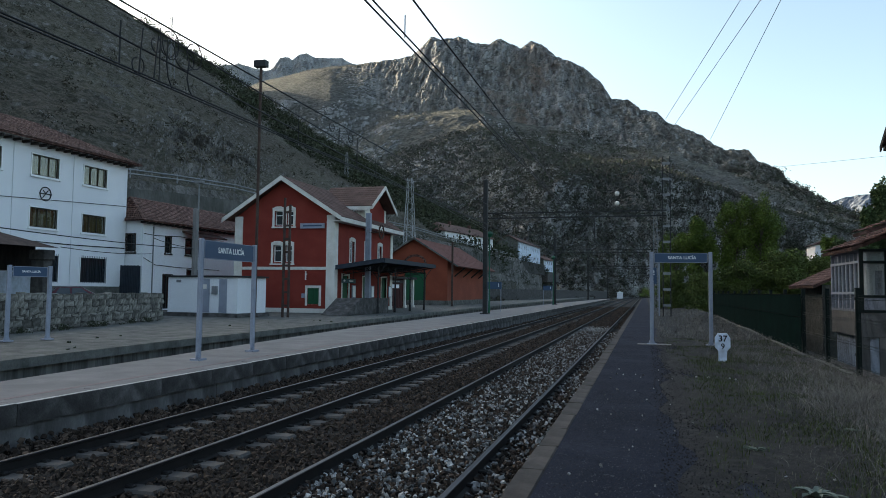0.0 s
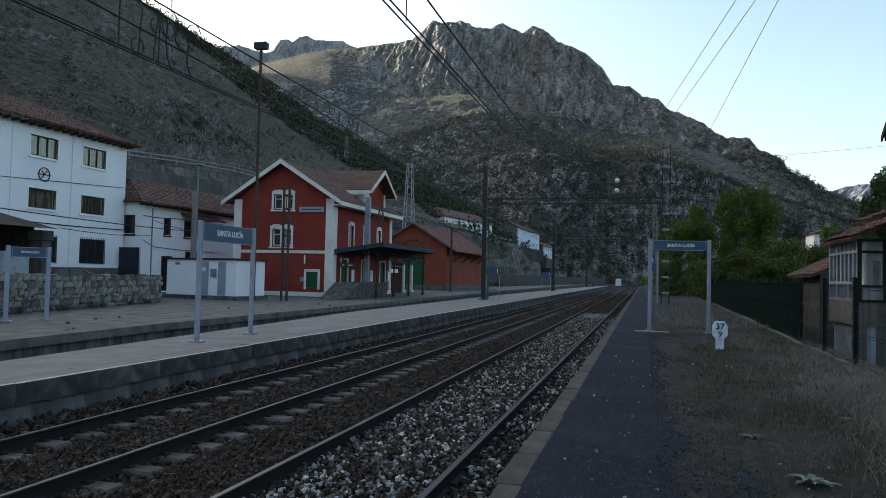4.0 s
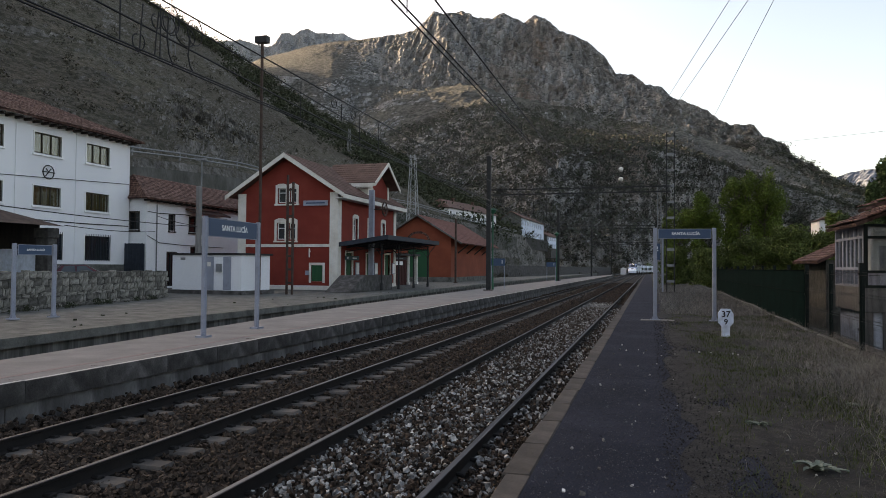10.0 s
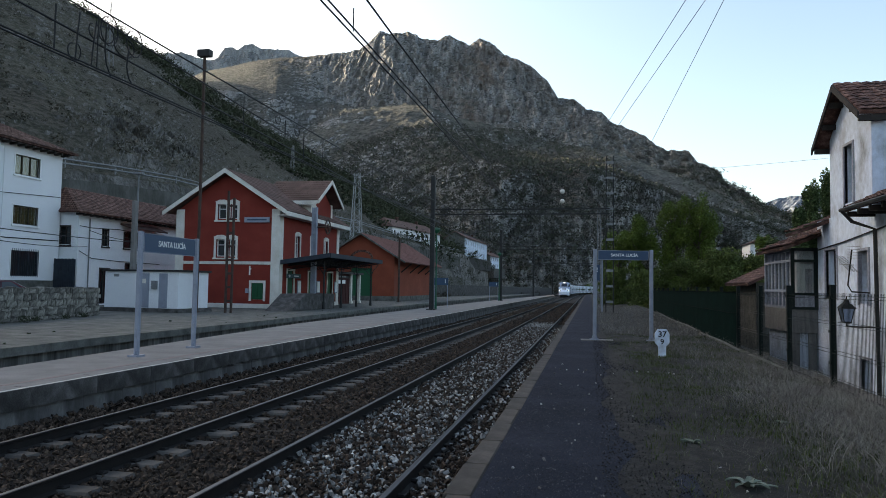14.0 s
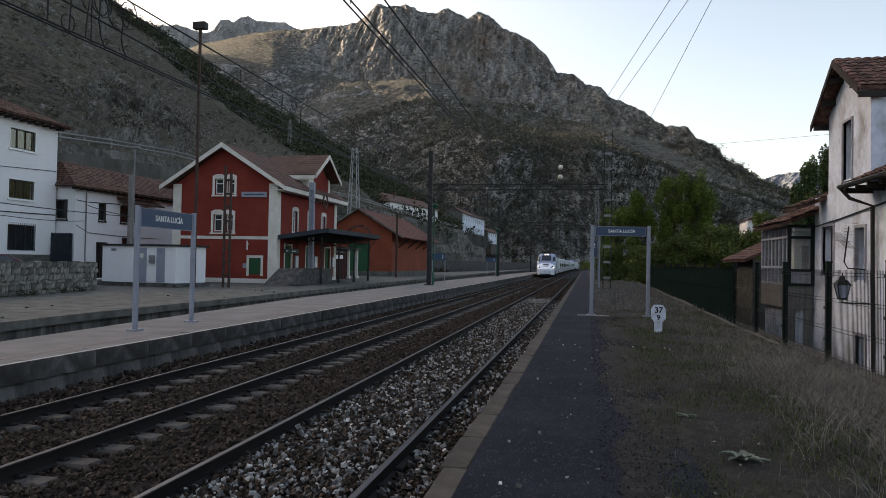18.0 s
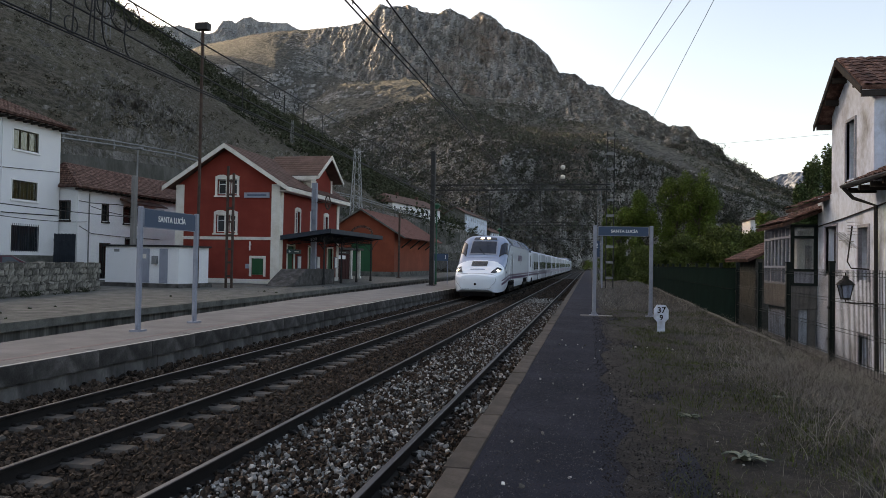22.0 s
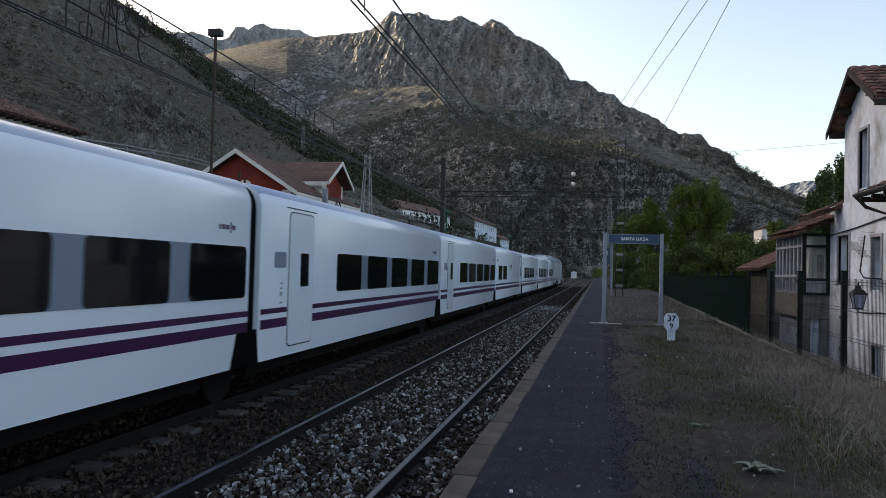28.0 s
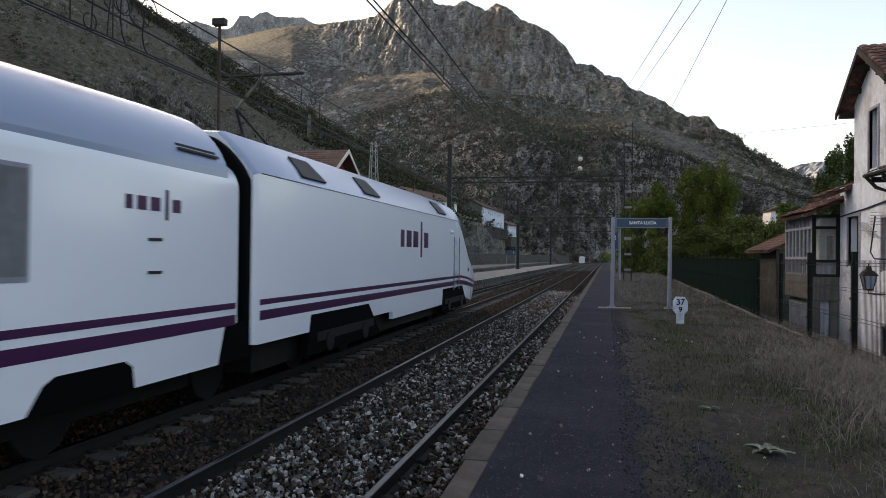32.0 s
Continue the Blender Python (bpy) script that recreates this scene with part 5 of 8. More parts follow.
for s in (-1, 1):
    for x0, x1, x2, x3 in ((-0.75, 0.0, -0.05, -0.52), (0.08, 1.0, 0.5, 0.08)):
        bm = bm_new()
        v = [bm.verts.new(p) for p in ((x0, s * 0.80, 0.98), (x1, s * 0.80, 0.98), (x2, s * 0.69, 1.36), (x3, s * 0.69, 1.36))]
        bm.faces.new(v)
        part("side_window", bm, M_GLASS, car)
    for x in (-1.25, 1.25):
        bm = bm_new()
        rod(bm, (x, s * 0.66, 0.16), (x, s * 0.86, 0.16), 0.32, seg=18)
        part("wheel", bm, M_RUBBER_SHADE, car)


# ---- train ----
NOSE_AT_23, SPEED = 21.6, 18.1
PC_LEN, EC_LEN, CO_LEN = 18.75, 11.0, 12.17
train = thing("express_train", "white high-speed passenger train with purple stripes and a duck-bill nose", "train")


def section(w, zb, zt, shoulder, roofw, tuck=0.0, flat=0.0):
    """Half outline of a car body from the skirt to the roof, mirrored: side upright to the shoulder, then rounded to the roof, or sloped where flat is 1."""
    half = [(w - tuck, zb), (w, zb + 0.45), (w, shoulder)]
    for k in range(1, 9):
        a, u = math.pi / 2 * k / 8, k / 8
        half.append(((1 - flat) * (roofw + (w - roofw) * math.cos(a)) + flat * (w + (roofw - w) * u), (1 - flat) * (shoulder + (zt - shoulder) * math.sin(a)) + flat * (shoulder + (zt - shoulder) * u)))
    half.append((roofw * 0.5, zt + 0.03))
    return [(x, z) for x, z in half] + [(-x, z) for x, z in half[::-1]]


def loft(bm, stations, caps=(True, True)):
    rings = [[bm.verts.new((x, y, z)) for x, z in sec] for y, sec in stations]
    n = len(rings[0])
    for a, b in zip(rings, rings[1:]):
        for k in range(n):
            bm.faces.new((a[k], a[(k + 1) % n], b[(k + 1) % n], b[k]))
    if caps[0]:
        bm.faces.new(rings[0][::-1])
    if caps[1]:
        bm.faces.new(rings[-1])


def side_panel(bm, y0, y1, z0, z1, w=1.48, out=0.006, side=1, bev=0.0):
    """A thin raised or inset panel on the upright side of a car."""
    x0, x1 = (w - 0.02, w + out) if side > 0 else (-w - out, -w + 0.02)
    box(bm, x0, x1, y0, y1, z0, z1)


def rounded_panel(bm, y0, y1, z0, z1, r, w=1.48, out=0.008, side=1):
    pts = []
    for cy, cz, a0 in ((y1 - r, z1 - r, 0), (y0 + r, z1 - r, 90), (y0 + r, z0 + r, 180), (y1 - r, z0 + r, 270)):
        for k in range(4):
            a = radians(a0 + k * 30)
            pts.append((cy + r * math.cos(a), cz + r * math.sin(a)))
    prism(bm, pts, "x", *((w - 0.02, w + out) if side > 0 else (-w - out, -w + 0.02)))


def stripes(body, y0, y1):
    for side in (1, -1):
        for z0, z1 in ((0.86, 0.94), (0.64, 0.78)):
            bm = bm_new()
            side_panel(bm, y0, y1, z0, z1, 1.48, 0.004, side)
            part("stripe", bm, M_PURPLE, body)


def windows(body, spans, z0=1.13, z1=1.84):
    for side in (1, -1):
        for a, b in spans:
            bm = bm_new()
            rounded_panel(bm, a, b, z0, z1, 0.07, 1.48, 0.010, side)
            part("window", bm, M_TRAINGLASS, body)
        if len(spans) > 2:
            for (a, b), (c, d) in zip(spans, spans[1:]):
                bm = bm_new()
                side_panel(bm, b - 0.08, c + 0.08, z0, z1, 1.48, 0.005, side)
                part("window_band", bm, M_BANDGREY, body)


def car_door(body, y, far):
    for side in (1, -1):
        bm = bm_new()
        rounded_panel(bm, y, y + 0.95, 0.32, 2.44, 0.10, 1.48, 0.012, side)
        d = part("door", bm, M_TRAIN, body, "white plug door")
        bm = bm_new()
        rounded_panel(bm, y + 0.42, y + 0.76, 1.25, 1.80, 0.04, 1.48, 0.016, side)
        part("door_window", bm, M_TRAINGLASS, d)
        bm = bm_new()
        rounded_panel(bm, y - 0.018, y + 0.968, 0.302, 2.458, 0.10, 1.48, 0.006, side)
        part("door_seal", bm, M_DARK, d)
        bm = bm_new()
        yy = y - 0.52 if not far else y + 1.16
        rounded_panel(bm, yy, yy + 0.40, 1.56, 1.80, 0.03, 1.48, 0.010, side)
        part("small_window", bm, M_BANDGREY, body)
        for z, h in ((1.30, 0.03), (1.22, 0.03), (1.12, 0.06), (1.0, 0.03)):
            bm = bm_new()
            side_panel(bm, yy + 0.22, yy + 0.30, z, z + h, 1.48, 0.005, side)
            part("door_notice", bm, M_GREYPAINT, body)
        bm = bm_new()
        side_panel(bm, y - 0.12, y + 1.08, 2.505, 2.52, 1.472, 0.012, side)
        part("rain_strip", bm, M_DARK, body)


def logo(body, y, z, s, side=1, w=1.48):
    """The operator's mark, as plain purple blocks."""
    bm = bm_new()
    x = (w + 0.001, w + 0.006) if side > 0 else (-w - 0.006, -w - 0.001)
    d = 1 if side > 0 else -1
    for a, b, c, e in ((0, 0.24, 0, 0.58), (0.40, 0.74, 0, 0.58), (0.88, 1.24, 0, 0.58), (1.44, 1.56, -0.36, 0.96), (1.72, 2.06, 0, 0.58)):
        ya, yb = y + d * a * s, y + d * b * s
        box(bm, *x, min(ya, yb), max(ya, yb), z + c * s * 0.55, z + e * s * 0.55)
    part("mark", bm, M_PURPLE, body)


def wheelset(body, y, r=0.42):
    bm = bm_new()
    for s in (-1, 1):
        rod(bm, (s * 0.80, y, -0.42 + r), (s * 0.94, y, -0.42 + r), r, seg=20)
    rod(bm, (-0.9, y, -0.42 + r), (0.9, y, -0.42 + r), 0.09, seg=10)
    part("wheelset", bm, M_BOGIE, body)


def coach(y0, kind):
    y1 = y0 + (EC_LEN if kind in ("end_front", "end_rear") else CO_LEN) - 0.28
    bm = bm_new()
    sec = section(1.48, 0.17, 2.80, 2.46, 1.16)
    tip = section(1.46, 0.18, 2.77, 2.44, 1.15)
    loft(bm, [(y0 + 0.02, tip), (y0 + 0.08, sec), (y1 - 0.08, sec), (y1 - 0.02, tip)])
    body = part("coach", bm, M_TRAIN, train, "white low-floor passenger coach", True)
    body.data.materials.append(M_TRAINROOF)
    for p in body.data.polygons:
        p.use_smooth, p.material_index = len(p.vertices) == 4, int(p.center.z > 2.66 and len(p.vertices) == 4)
    body.data.set_sharp_from_angle(angle=radians(35))
    if kind == "end_front":
        stripes(body, y0 + 0.1, y1 - 0.1)
        windows(body, [(y0 + 5.4, y0 + 6.82), (y0 + 7.25, y0 + 8.67), (y0 + 9.05, y0 + 10.45)])
        windows(body, [(y0 + 4.0, y0 + 4.52)], 1.24, 1.84)
    elif kind == "end_rear":
        stripes(body, y0 + 0.1, y1 - 0.1)
        windows(body, [(y0 + 1.2, y0 + 2.62), (y0 + 2.95, y0 + 4.37), (y0 + 4.75, y0 + 6.15)])
        logo(body, y0 + 8.37, 2.05, 0.47)
        for z in (1.72, 1.36):
            bm = bm_new()
            side_panel(bm, y0 + 8.75, y0 + 9.0, z, z + 0.035, 1.48, 0.008)
            part("slot", bm, M_DARK, body)
    else:
        first = kind == "door_first"
        stripes(body, *((y0 + 1.98, y1 - 0.06) if first else (y0 + 0.06, y1 - 1.84)))
        stripes(body, *((y0 + 0.06, y0 + 0.94) if first else (y1 - 0.80, y1 - 0.06)))
        if first:
            car_door(body, y0 + 0.98, False)
            windows(body, [(y0 + a, y0 + a + 1.4) for a in (3.1, 4.92, 6.72, 8.53, 10.33)])
        else:
            car_door(body, y1 - 1.8, True)
            if kind == "cafe":
                windows(body, [(y0 + 0.9, y0 + 2.25), (y0 + 2.65, y0 + 4.1)])
                logo(body, y0 + 5.45, 1.75, 0.44)
            elif kind == "door_last":
                windows(body, [(y0 + a, y0 + a + 1.45) for a in (1.2, 3.12, 5.0, 6.88)])
            else:
                windows(body, [(y0 + a, y0 + a + 1.36) for a in (0.62, 2.44, 4.24, 6.05, 7.86)])
            for side in (1, -1):
                bm = bm_new()
                rounded_panel(bm, y1 - 2.64, y1 - 2.40, 1.08, 1.80, 0.03, 1.48, 0.009, side)
                part("narrow_window", bm, M_BANDGREY, body)
        logo(body, y1 - 0.9 if kind == "door_first" else y0 + 0.25, 2.05, 0.2)
    if kind.startswith("end"):
        # roof equipment hump and louvre beside the locomotive
        h0, h1 = (y0 + 0.3, y0 + 5.6) if kind == "end_front" else (y1 - 5.9, y1 - 0.3)
        hump = section(1.46, 2.20, 3.44, 2.66, 0.62, 0.0, 0.35)
        low = section(1.40, 2.20, 2.70, 2.6, 0.7)
        bm = bm_new()
        st = fine([(h0, hump), (h0 + 1.0, hump), (h0 + 2.2, section(1.45, 2.2, 3.30, 2.66, 0.62, 0.0, 0.3)), (h0 + 3.2, section(1.42, 2.2, 2.98, 2.62, 0.66, 0.0, 0.2)), (h0 + 3.9, low)], 0.2)
        if kind == "end_rear":
            h0 = y1 - 8.9
            st = fine([(h0, low), (h0 + 1.5, section(1.42, 2.2, 2.98, 2.62, 0.66, 0.0, 0.2)), (h0 + 4.2, section(1.45, 2.2, 3.34, 2.66, 0.62, 0.0, 0.3)), (h1 - 1.2, hump), (h1, hump)], 0.3)
        loft(bm, st)
        fair = part("roof_fairing", bm, M_TRAINGREY, body, "silver-grey roof fairing", True)
        fair.data.set_sharp_from_angle(angle=radians(38))
        g0 = y0 + 1.33 if kind == "end_front" else y0 + 6.55
        for side in (1, -1):
            bm = bm_new()
            side_panel(bm, g0, g0 + 0.58, 1.33, 2.34, 1.48, 0.008, side)
            gr = part("louvre", bm, M_GREYPAINT, body)
            bm = bm_new()
            for k in range(14):
                side_panel(bm, g0 + 0.03 + k * 0.038, g0 + 0.048 + k * 0.038, 1.38, 2.30, 1.48, 0.016, side)
            part("slats", bm, M_GALV, gr)
            bm = bm_new()
            vy = y0 + 0.5 if kind == "end_front" else y1 - 1.35
            for k in range(6):
                xo = 1.44 - k * 0.058
                box(bm, *((xo - 0.3, xo) if side > 0 else (-xo, -xo + 0.3)), vy, vy + 0.85, 2.80 + k * 0.055, 2.83 + k * 0.055)
            part("roof_louvre", bm, M_DARK, body)
        wheelset(body, y0 + (2.6 if kind == "end_front" else EC_LEN - 3.1), 0.40)
        c = y0 + (2.75 if kind == "end_front" else EC_LEN - 3.1)
        # Flat black plate in place of the arch's shaded hollow.
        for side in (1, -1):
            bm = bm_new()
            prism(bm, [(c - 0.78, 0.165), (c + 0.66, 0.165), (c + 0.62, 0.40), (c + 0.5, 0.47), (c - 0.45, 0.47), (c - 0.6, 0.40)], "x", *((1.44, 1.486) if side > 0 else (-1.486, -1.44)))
            part("wheel_arch_shade", bm, M_RUBBER_SHADE, body)
    wheelset(body, y1 + 0.14, 0.40)
    bm = bm_new()
    sec2 = section(1.38, 0.22, 2.76, 2.38, 1.1)
    loft(bm, [(y1 - 0.03, sec2), (y1 + 0.31, sec2)])
    part("gangway_gap", bm, M_RUBBER_SHADE, body, "black rubber gap between coaches", True)
    bm = bm_new()
    box(bm, -1.05, 1.05, y0 + 0.5, y1 - 0.5, -0.12, 0.18)
    part("underframe", bm, M_BOGIE, body)
    # Black plate on the flat side stands in for shade around the wheels.
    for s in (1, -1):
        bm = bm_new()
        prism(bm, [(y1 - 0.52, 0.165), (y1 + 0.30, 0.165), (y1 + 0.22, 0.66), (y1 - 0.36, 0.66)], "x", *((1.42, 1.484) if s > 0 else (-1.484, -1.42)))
        part("running_gear_shade", bm, M_RUBBER_SHADE, body)
    return body


def fine(st, step=0.07):
    """Sections between the given ones, by a smooth curve through them."""
    ys = [y for y, _ in st]
    sec = [np.array(s) for _, s in st]
    out = []
    for i in range(len(st) - 1):
        h = ys[i + 1] - ys[i]
        tan = []
        for k in (i, i + 1):
            a, b = max(k - 1, 0), min(k + 1, len(st) - 1)
            tan.append((sec[b] - sec[a]) / (ys[b] - ys[a]))
        n = max(1, min(8, int(h / step)))
        for j in range(n):
            u = j / n
            p = (2 * u ** 3 - 3 * u ** 2 + 1) * sec[i] + (u ** 3 - 2 * u ** 2 + u) * h * tan[0] + (3 * u ** 2 - 2 * u ** 3) * sec[i + 1] + (u ** 3 - u ** 2) * h * tan[1]
            out.append((ys[i] + u * h, [tuple(q) for q in p]))
    return out + [st[-1]]


def power_car(flip):
    """A locomotive in its own space: nose tip at y = 0, coupling end at PC_LEN."""
    top = section
    st = [(0.00, top(0.60, 0.22, 0.80, 0.66, 0.36)), (0.05, top(0.88, 0.10, 0.90, 0.72, 0.55, 0.08)), (0.18, top(1.07, 0.02, 0.95, 0.80, 0.66, 0.12)), (0.43, top(1.20, -0.04, 1.00, 0.86, 0.74, 0.12)),
          (0.8, top(1.30, -0.06, 1.18, 0.92, 0.74, 0.10)), (1.4, top(1.40, -0.05, 1.38, 0.98, 0.76, 0.08)), (2.05, top(1.45, 0.0, 1.70, 1.22, 0.86, 0.06)), (2.6, top(1.47, 0.06, 1.92, 1.46, 0.94, 0.05)),
          (2.96, top(1.48, 0.12, 2.15, 1.66, 0.97, 0.05)), (3.4, top(1.48, 0.2, 2.56, 1.98, 0.98, 0.05)), (3.86, top(1.48, 0.26, 2.94, 2.30, 0.95, 0.05)), (4.27, top(1.48, 0.30, 3.18, 2.54, 0.92, 0.05)),
          (4.7, top(1.48, 0.30, 3.32, 2.70, 0.90, 0.0, 0.3)), (5.6, top(1.48, 0.30, 3.36, 2.74, 0.90, 0.0, 0.85)), (PC_LEN - 0.25, top(1.48, 0.30, 3.36, 2.74, 0.90, 0.0, 0.85)), (PC_LEN - 0.1, top(1.46, 0.32, 3.32, 2.70, 0.88, 0.0, 0.85))]
    st = fine(st)
    bm = bm_new()
    loft(bm, st)
    # grey cab hood and roof by their place on the body
    body = part("power_car", bm, M_TRAIN, train, "white streamlined locomotive", True)
    body.data.materials.append(M_TRAINGREY)
    ring = len(st[0][1])
    for i, p in enumerate(body.data.polygons):
        if i < ring * (len(st) - 1) and 2 <= i % ring <= ring - 4 and p.center.y > 2.02 + 0.2 * (1 - abs(p.center.x)):
            p.material_index = 1
        p.use_smooth = len(p.vertices) == 4
    body.data.set_sharp_from_angle(angle=radians(24))

    def on(y, x):
        """Height of the hood at (x, y)."""
        for (ya, sa), (yb, sb) in zip(st, st[1:]):
            if ya <= y <= yb:
                w = (y - ya) / (yb - ya)
                pts = sorted(((1 - w) * a[0] + w * b[0], (1 - w) * a[1] + w * b[1]) for a, b in zip(sa[2:len(sa) // 2], sb[2:len(sb) // 2]))
                return float(np.interp(abs(x), [p[0] for p in pts], [p[1] for p in pts]))
        return 3.3

    def hood_patch(name, corners, mat, lift, ny=8, nx=8, label=""):
        """A patch laid on the hood between four corners (x, y): two in front, two behind."""
        (ax, ay), (bx, by), (cx, cy), (dx, dy) = corners
        bm = bm_new()
        g = []
        for j in range(ny + 1):
            v = j / ny
            row = []
            for i in range(nx + 1):
                u = i / nx
                x = (ax * (1 - u) + bx * u) * (1 - v) + (dx * (1 - u) + cx * u) * v
                y = (ay * (1 - u) + by * u) * (1 - v) + (dy * (1 - u) + cy * u) * v
                row.append(bm.verts.new((x * (1 + lift * 0.3), y - lift * 0.6, on(y, x) + lift)))
            g.append(row)
        for j in range(ny):
            for i in range(nx):
                bm.faces.new((g[j][i], g[j][i + 1], g[j + 1][i + 1], g[j + 1][i]))
        return part(name, bm, mat, body, label, True)

    def rect(y0, y1, x, x2=None):
        return [(-x, y0), (x, y0), (x2 or x, y1), (-(x2 or x), y1)]
    hood_patch("windscreen_frame", rect(2.90, 3.92, 0.86, 0.80), M_GREYPAINT, 0.015, 10, 8)
    hood_patch("windscreen", rect(2.98, 3.82, 0.78, 0.72), M_CABGLASS, 0.03, 8, 8, "large raked windscreen")
    hood_patch("lamp_panel", rect(3.98, 4.26, 0.72, 0.66), M_CABGLASS, 0.03, 4, 8)
    for x in (-0.2, 0.2):
        hood_patch("roof_headlight", [(x - 0.11, 4.04), (x + 0.11, 4.04), (x + 0.11, 4.20), (x - 0.11, 4.20)], M_LAMP, 0.045, 2, 2)
    hood_patch("grille", rect(1.45, 2.02, 0.46), M_DARK, 0.02, 6, 4)
    for k in range(6):
        hood_patch("grille_bar", rect(1.48 + k * 0.09, 1.51 + k * 0.09, 0.46), M_GALV, 0.03, 1, 4)
    hood_patch("nose_mark", rect(0.86, 1.0, 0.42), M_TRAINGREY, 0.012, 2, 6)
    for y0, xa in ((2.62, 1.2),):
        hood_patch("hood_seam", rect(y0, y0 + 0.025, 1.1), M_GREYPAINT, 0.012, 1, 10)
    for s in (-1, 1):
        # headlight pods on the flanks of the nose
        hood_patch("headlight_glass", [(s * 0.80, 0.52), (s * 1.08, 0.62), (s * 1.36, 1.62), (s * 1.05, 1.50)], M_TRAINGLASS, 0.02, 6, 4)
        hood_patch("headlight", [(s * 1.08, 0.95), (s * 1.20, 0.98), (s * 1.27, 1.25), (s * 1.13, 1.2)], M_LAMP, 0.03, 2, 2)
        hood_patch("cab_window_frame", [(s * 0.99, 2.70), (s * 1.465, 3.36), (s * 1.40, 4.20), (s * 1.02, 3.60)], M_DARK, 0.012, 10, 8)
        hood_patch("cab_side_window", [(s * 1.03, 2.80), (s * 1.455, 3.40), (s * 1.385, 4.10), (s * 1.06, 3.60)], M_CABGLASS, 0.022, 10, 8)
        bm = bm_new()
        prism(bm, [(2.62, 1.10), (2.95, 1.0), (2.95, 1.22)], "x", *((1.46, 1.483) if s > 0 else (-1.483, -1.46)))
        part("side_vent", bm, M_DARK, body)
        bm = bm_new()
        tube(bm, [(s * 1.45, 2.2, 0.05), (s * 1.462, 2.2, 0.6), (s * 1.462, 2.2, 1.27)], 0.008)
        part("panel_seam", bm, M_GREYPAINT, body)
        bm = bm_new()
        tube(bm, [(s * x, y, z + 0.004) for y, sec_ in st if 2.0 <= y <= 4.6 for x, z in [sec_[2]]], 0.012)
        part("mask_seam", bm, M_DARK, body)
        bm = bm_new()
        box(bm, *((1.47, 1.484) if s > 0 else (-1.484, -1.47)), 4.75, 5.4, 0.62, 2.55)
        d = part("cab_door", bm, M_TRAIN, body)
        bm = bm_new()
        rod(bm, (s * 1.53, 5.48, 0.5), (s * 1.53, 5.48, 2.2), 0.015)
        rod(bm, (s * 1.53, 4.66, 0.5), (s * 1.53, 4.66, 2.2), 0.015)
        part("handrail", bm, M_GALV, d)
        for z0, z1 in ((0.86, 0.94), (0.64, 0.78)):
            bm = bm_new()
            side_panel(bm, 4.3, PC_LEN - 0.3, z0, z1, 1.48, 0.004, s)
            pts = [(st_y, st_s[1][0]) for st_y, st_s in st if 1.1 < st_y < 4.3] + [(4.3, 1.48)]
            low = [[bm.verts.new((s * (w_ + 0.005), y_, zz - 0.30 * ((4.3 - y_) / 3.2) ** 1.3)) for zz in (z0, z1)] for y_, w_ in pts]
            for a_, b_ in zip(low, low[1:]):
                bm.faces.new((a_[0], a_[1], b_[1], b_[0]))
            part("stripe", bm, M_PURPLE, body)
        # Each bogie bay's shade is a flat black plate behind the axle boxes.
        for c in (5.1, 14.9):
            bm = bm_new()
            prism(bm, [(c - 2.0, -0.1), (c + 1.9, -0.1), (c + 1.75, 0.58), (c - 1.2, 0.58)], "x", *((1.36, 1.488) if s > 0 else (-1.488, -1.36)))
            part("bogie_recess_shade", bm, M_RUBBER_SHADE, body)
            for q in (-0.95, 0.95):
                bm = bm_new()
                rod(bm, (s * 1.42, c + q, 0.06), (s * 1.52, c + q, 0.06), 0.17, seg=14)
                part("axle_box", bm, M_BOGIE, body)
            bm = bm_new()
            box(bm, *((1.43, 1.50) if s > 0 else (-1.50, -1.43)), c - 1.5, c + 1.5, 0.10, 0.26)
            part("bogie_frame", bm, M_BOGIE, body)
        bm = bm_new()
        box(bm, *((1.40, 1.485) if s > 0 else (-1.485, -1.40)), *((7.1, 12.9) if s > 0 else (6.4, 12.0)), 0.12, 0.45)
        part("skirt", bm, M_TRAIN, body)
        logo(body, 9.75 if s > 0 else 11.4, 1.80, 1.3, s)
        for y in (6.2, 12.8, 15.9):
            bm = bm_new()
            # a louvred panel lying on the sloped roof edge
            on_roof = lambda yy, u, out: (s * (1.48 - 0.58 * u + 0.73 * out), yy, 2.74 + 0.62 * u + 0.68 * out)
            bm = bm_new()
            ring_ = ((y, 0.16), (y + 1.0, 0.16), (y + 0.85, 0.74), (y + 0.1, 0.74))
            low_, up_ = [bm.verts.new(on_roof(yy, u, -0.03)) for yy, u in ring_], [bm.verts.new(on_roof(yy, u, 0.052)) for yy, u in ring_]
            bm.faces.new(up_)
            bm.faces.new(low_[::-1])
            for k_ in range(4):
                bm.faces.new((low_[k_], low_[(k_ + 1) % 4], up_[(k_ + 1) % 4], up_[k_]))
            part("roof_vent", bm, M_DARK, body)
        bm = bm_new()
        tube(bm, [(s * 1.484, 5.0, 2.742), (s * 1.484, PC_LEN - 0.3, 2.742)], 0.008, 5)
        part("roof_seam", bm, M_DARK, body)
        # lamp bracket and footholds by the cab door
        bm = bm_new()
        rod(bm, (s * 1.50, 5.62, 2.34), (s * 1.50, 6.0, 2.34), 0.05, 0.045, 8)
        part("marker_lamp", bm, M_TRAIN, body)
        for z in (0.56, 0.95, 1.45, 1.95):
            bm = bm_new()
            rounded_panel(bm, 4.86, 5.28, z, z + 0.16, 0.07, 1.48, 0.010, s)
            part("foothold", bm, M_TRAINROOF, d)
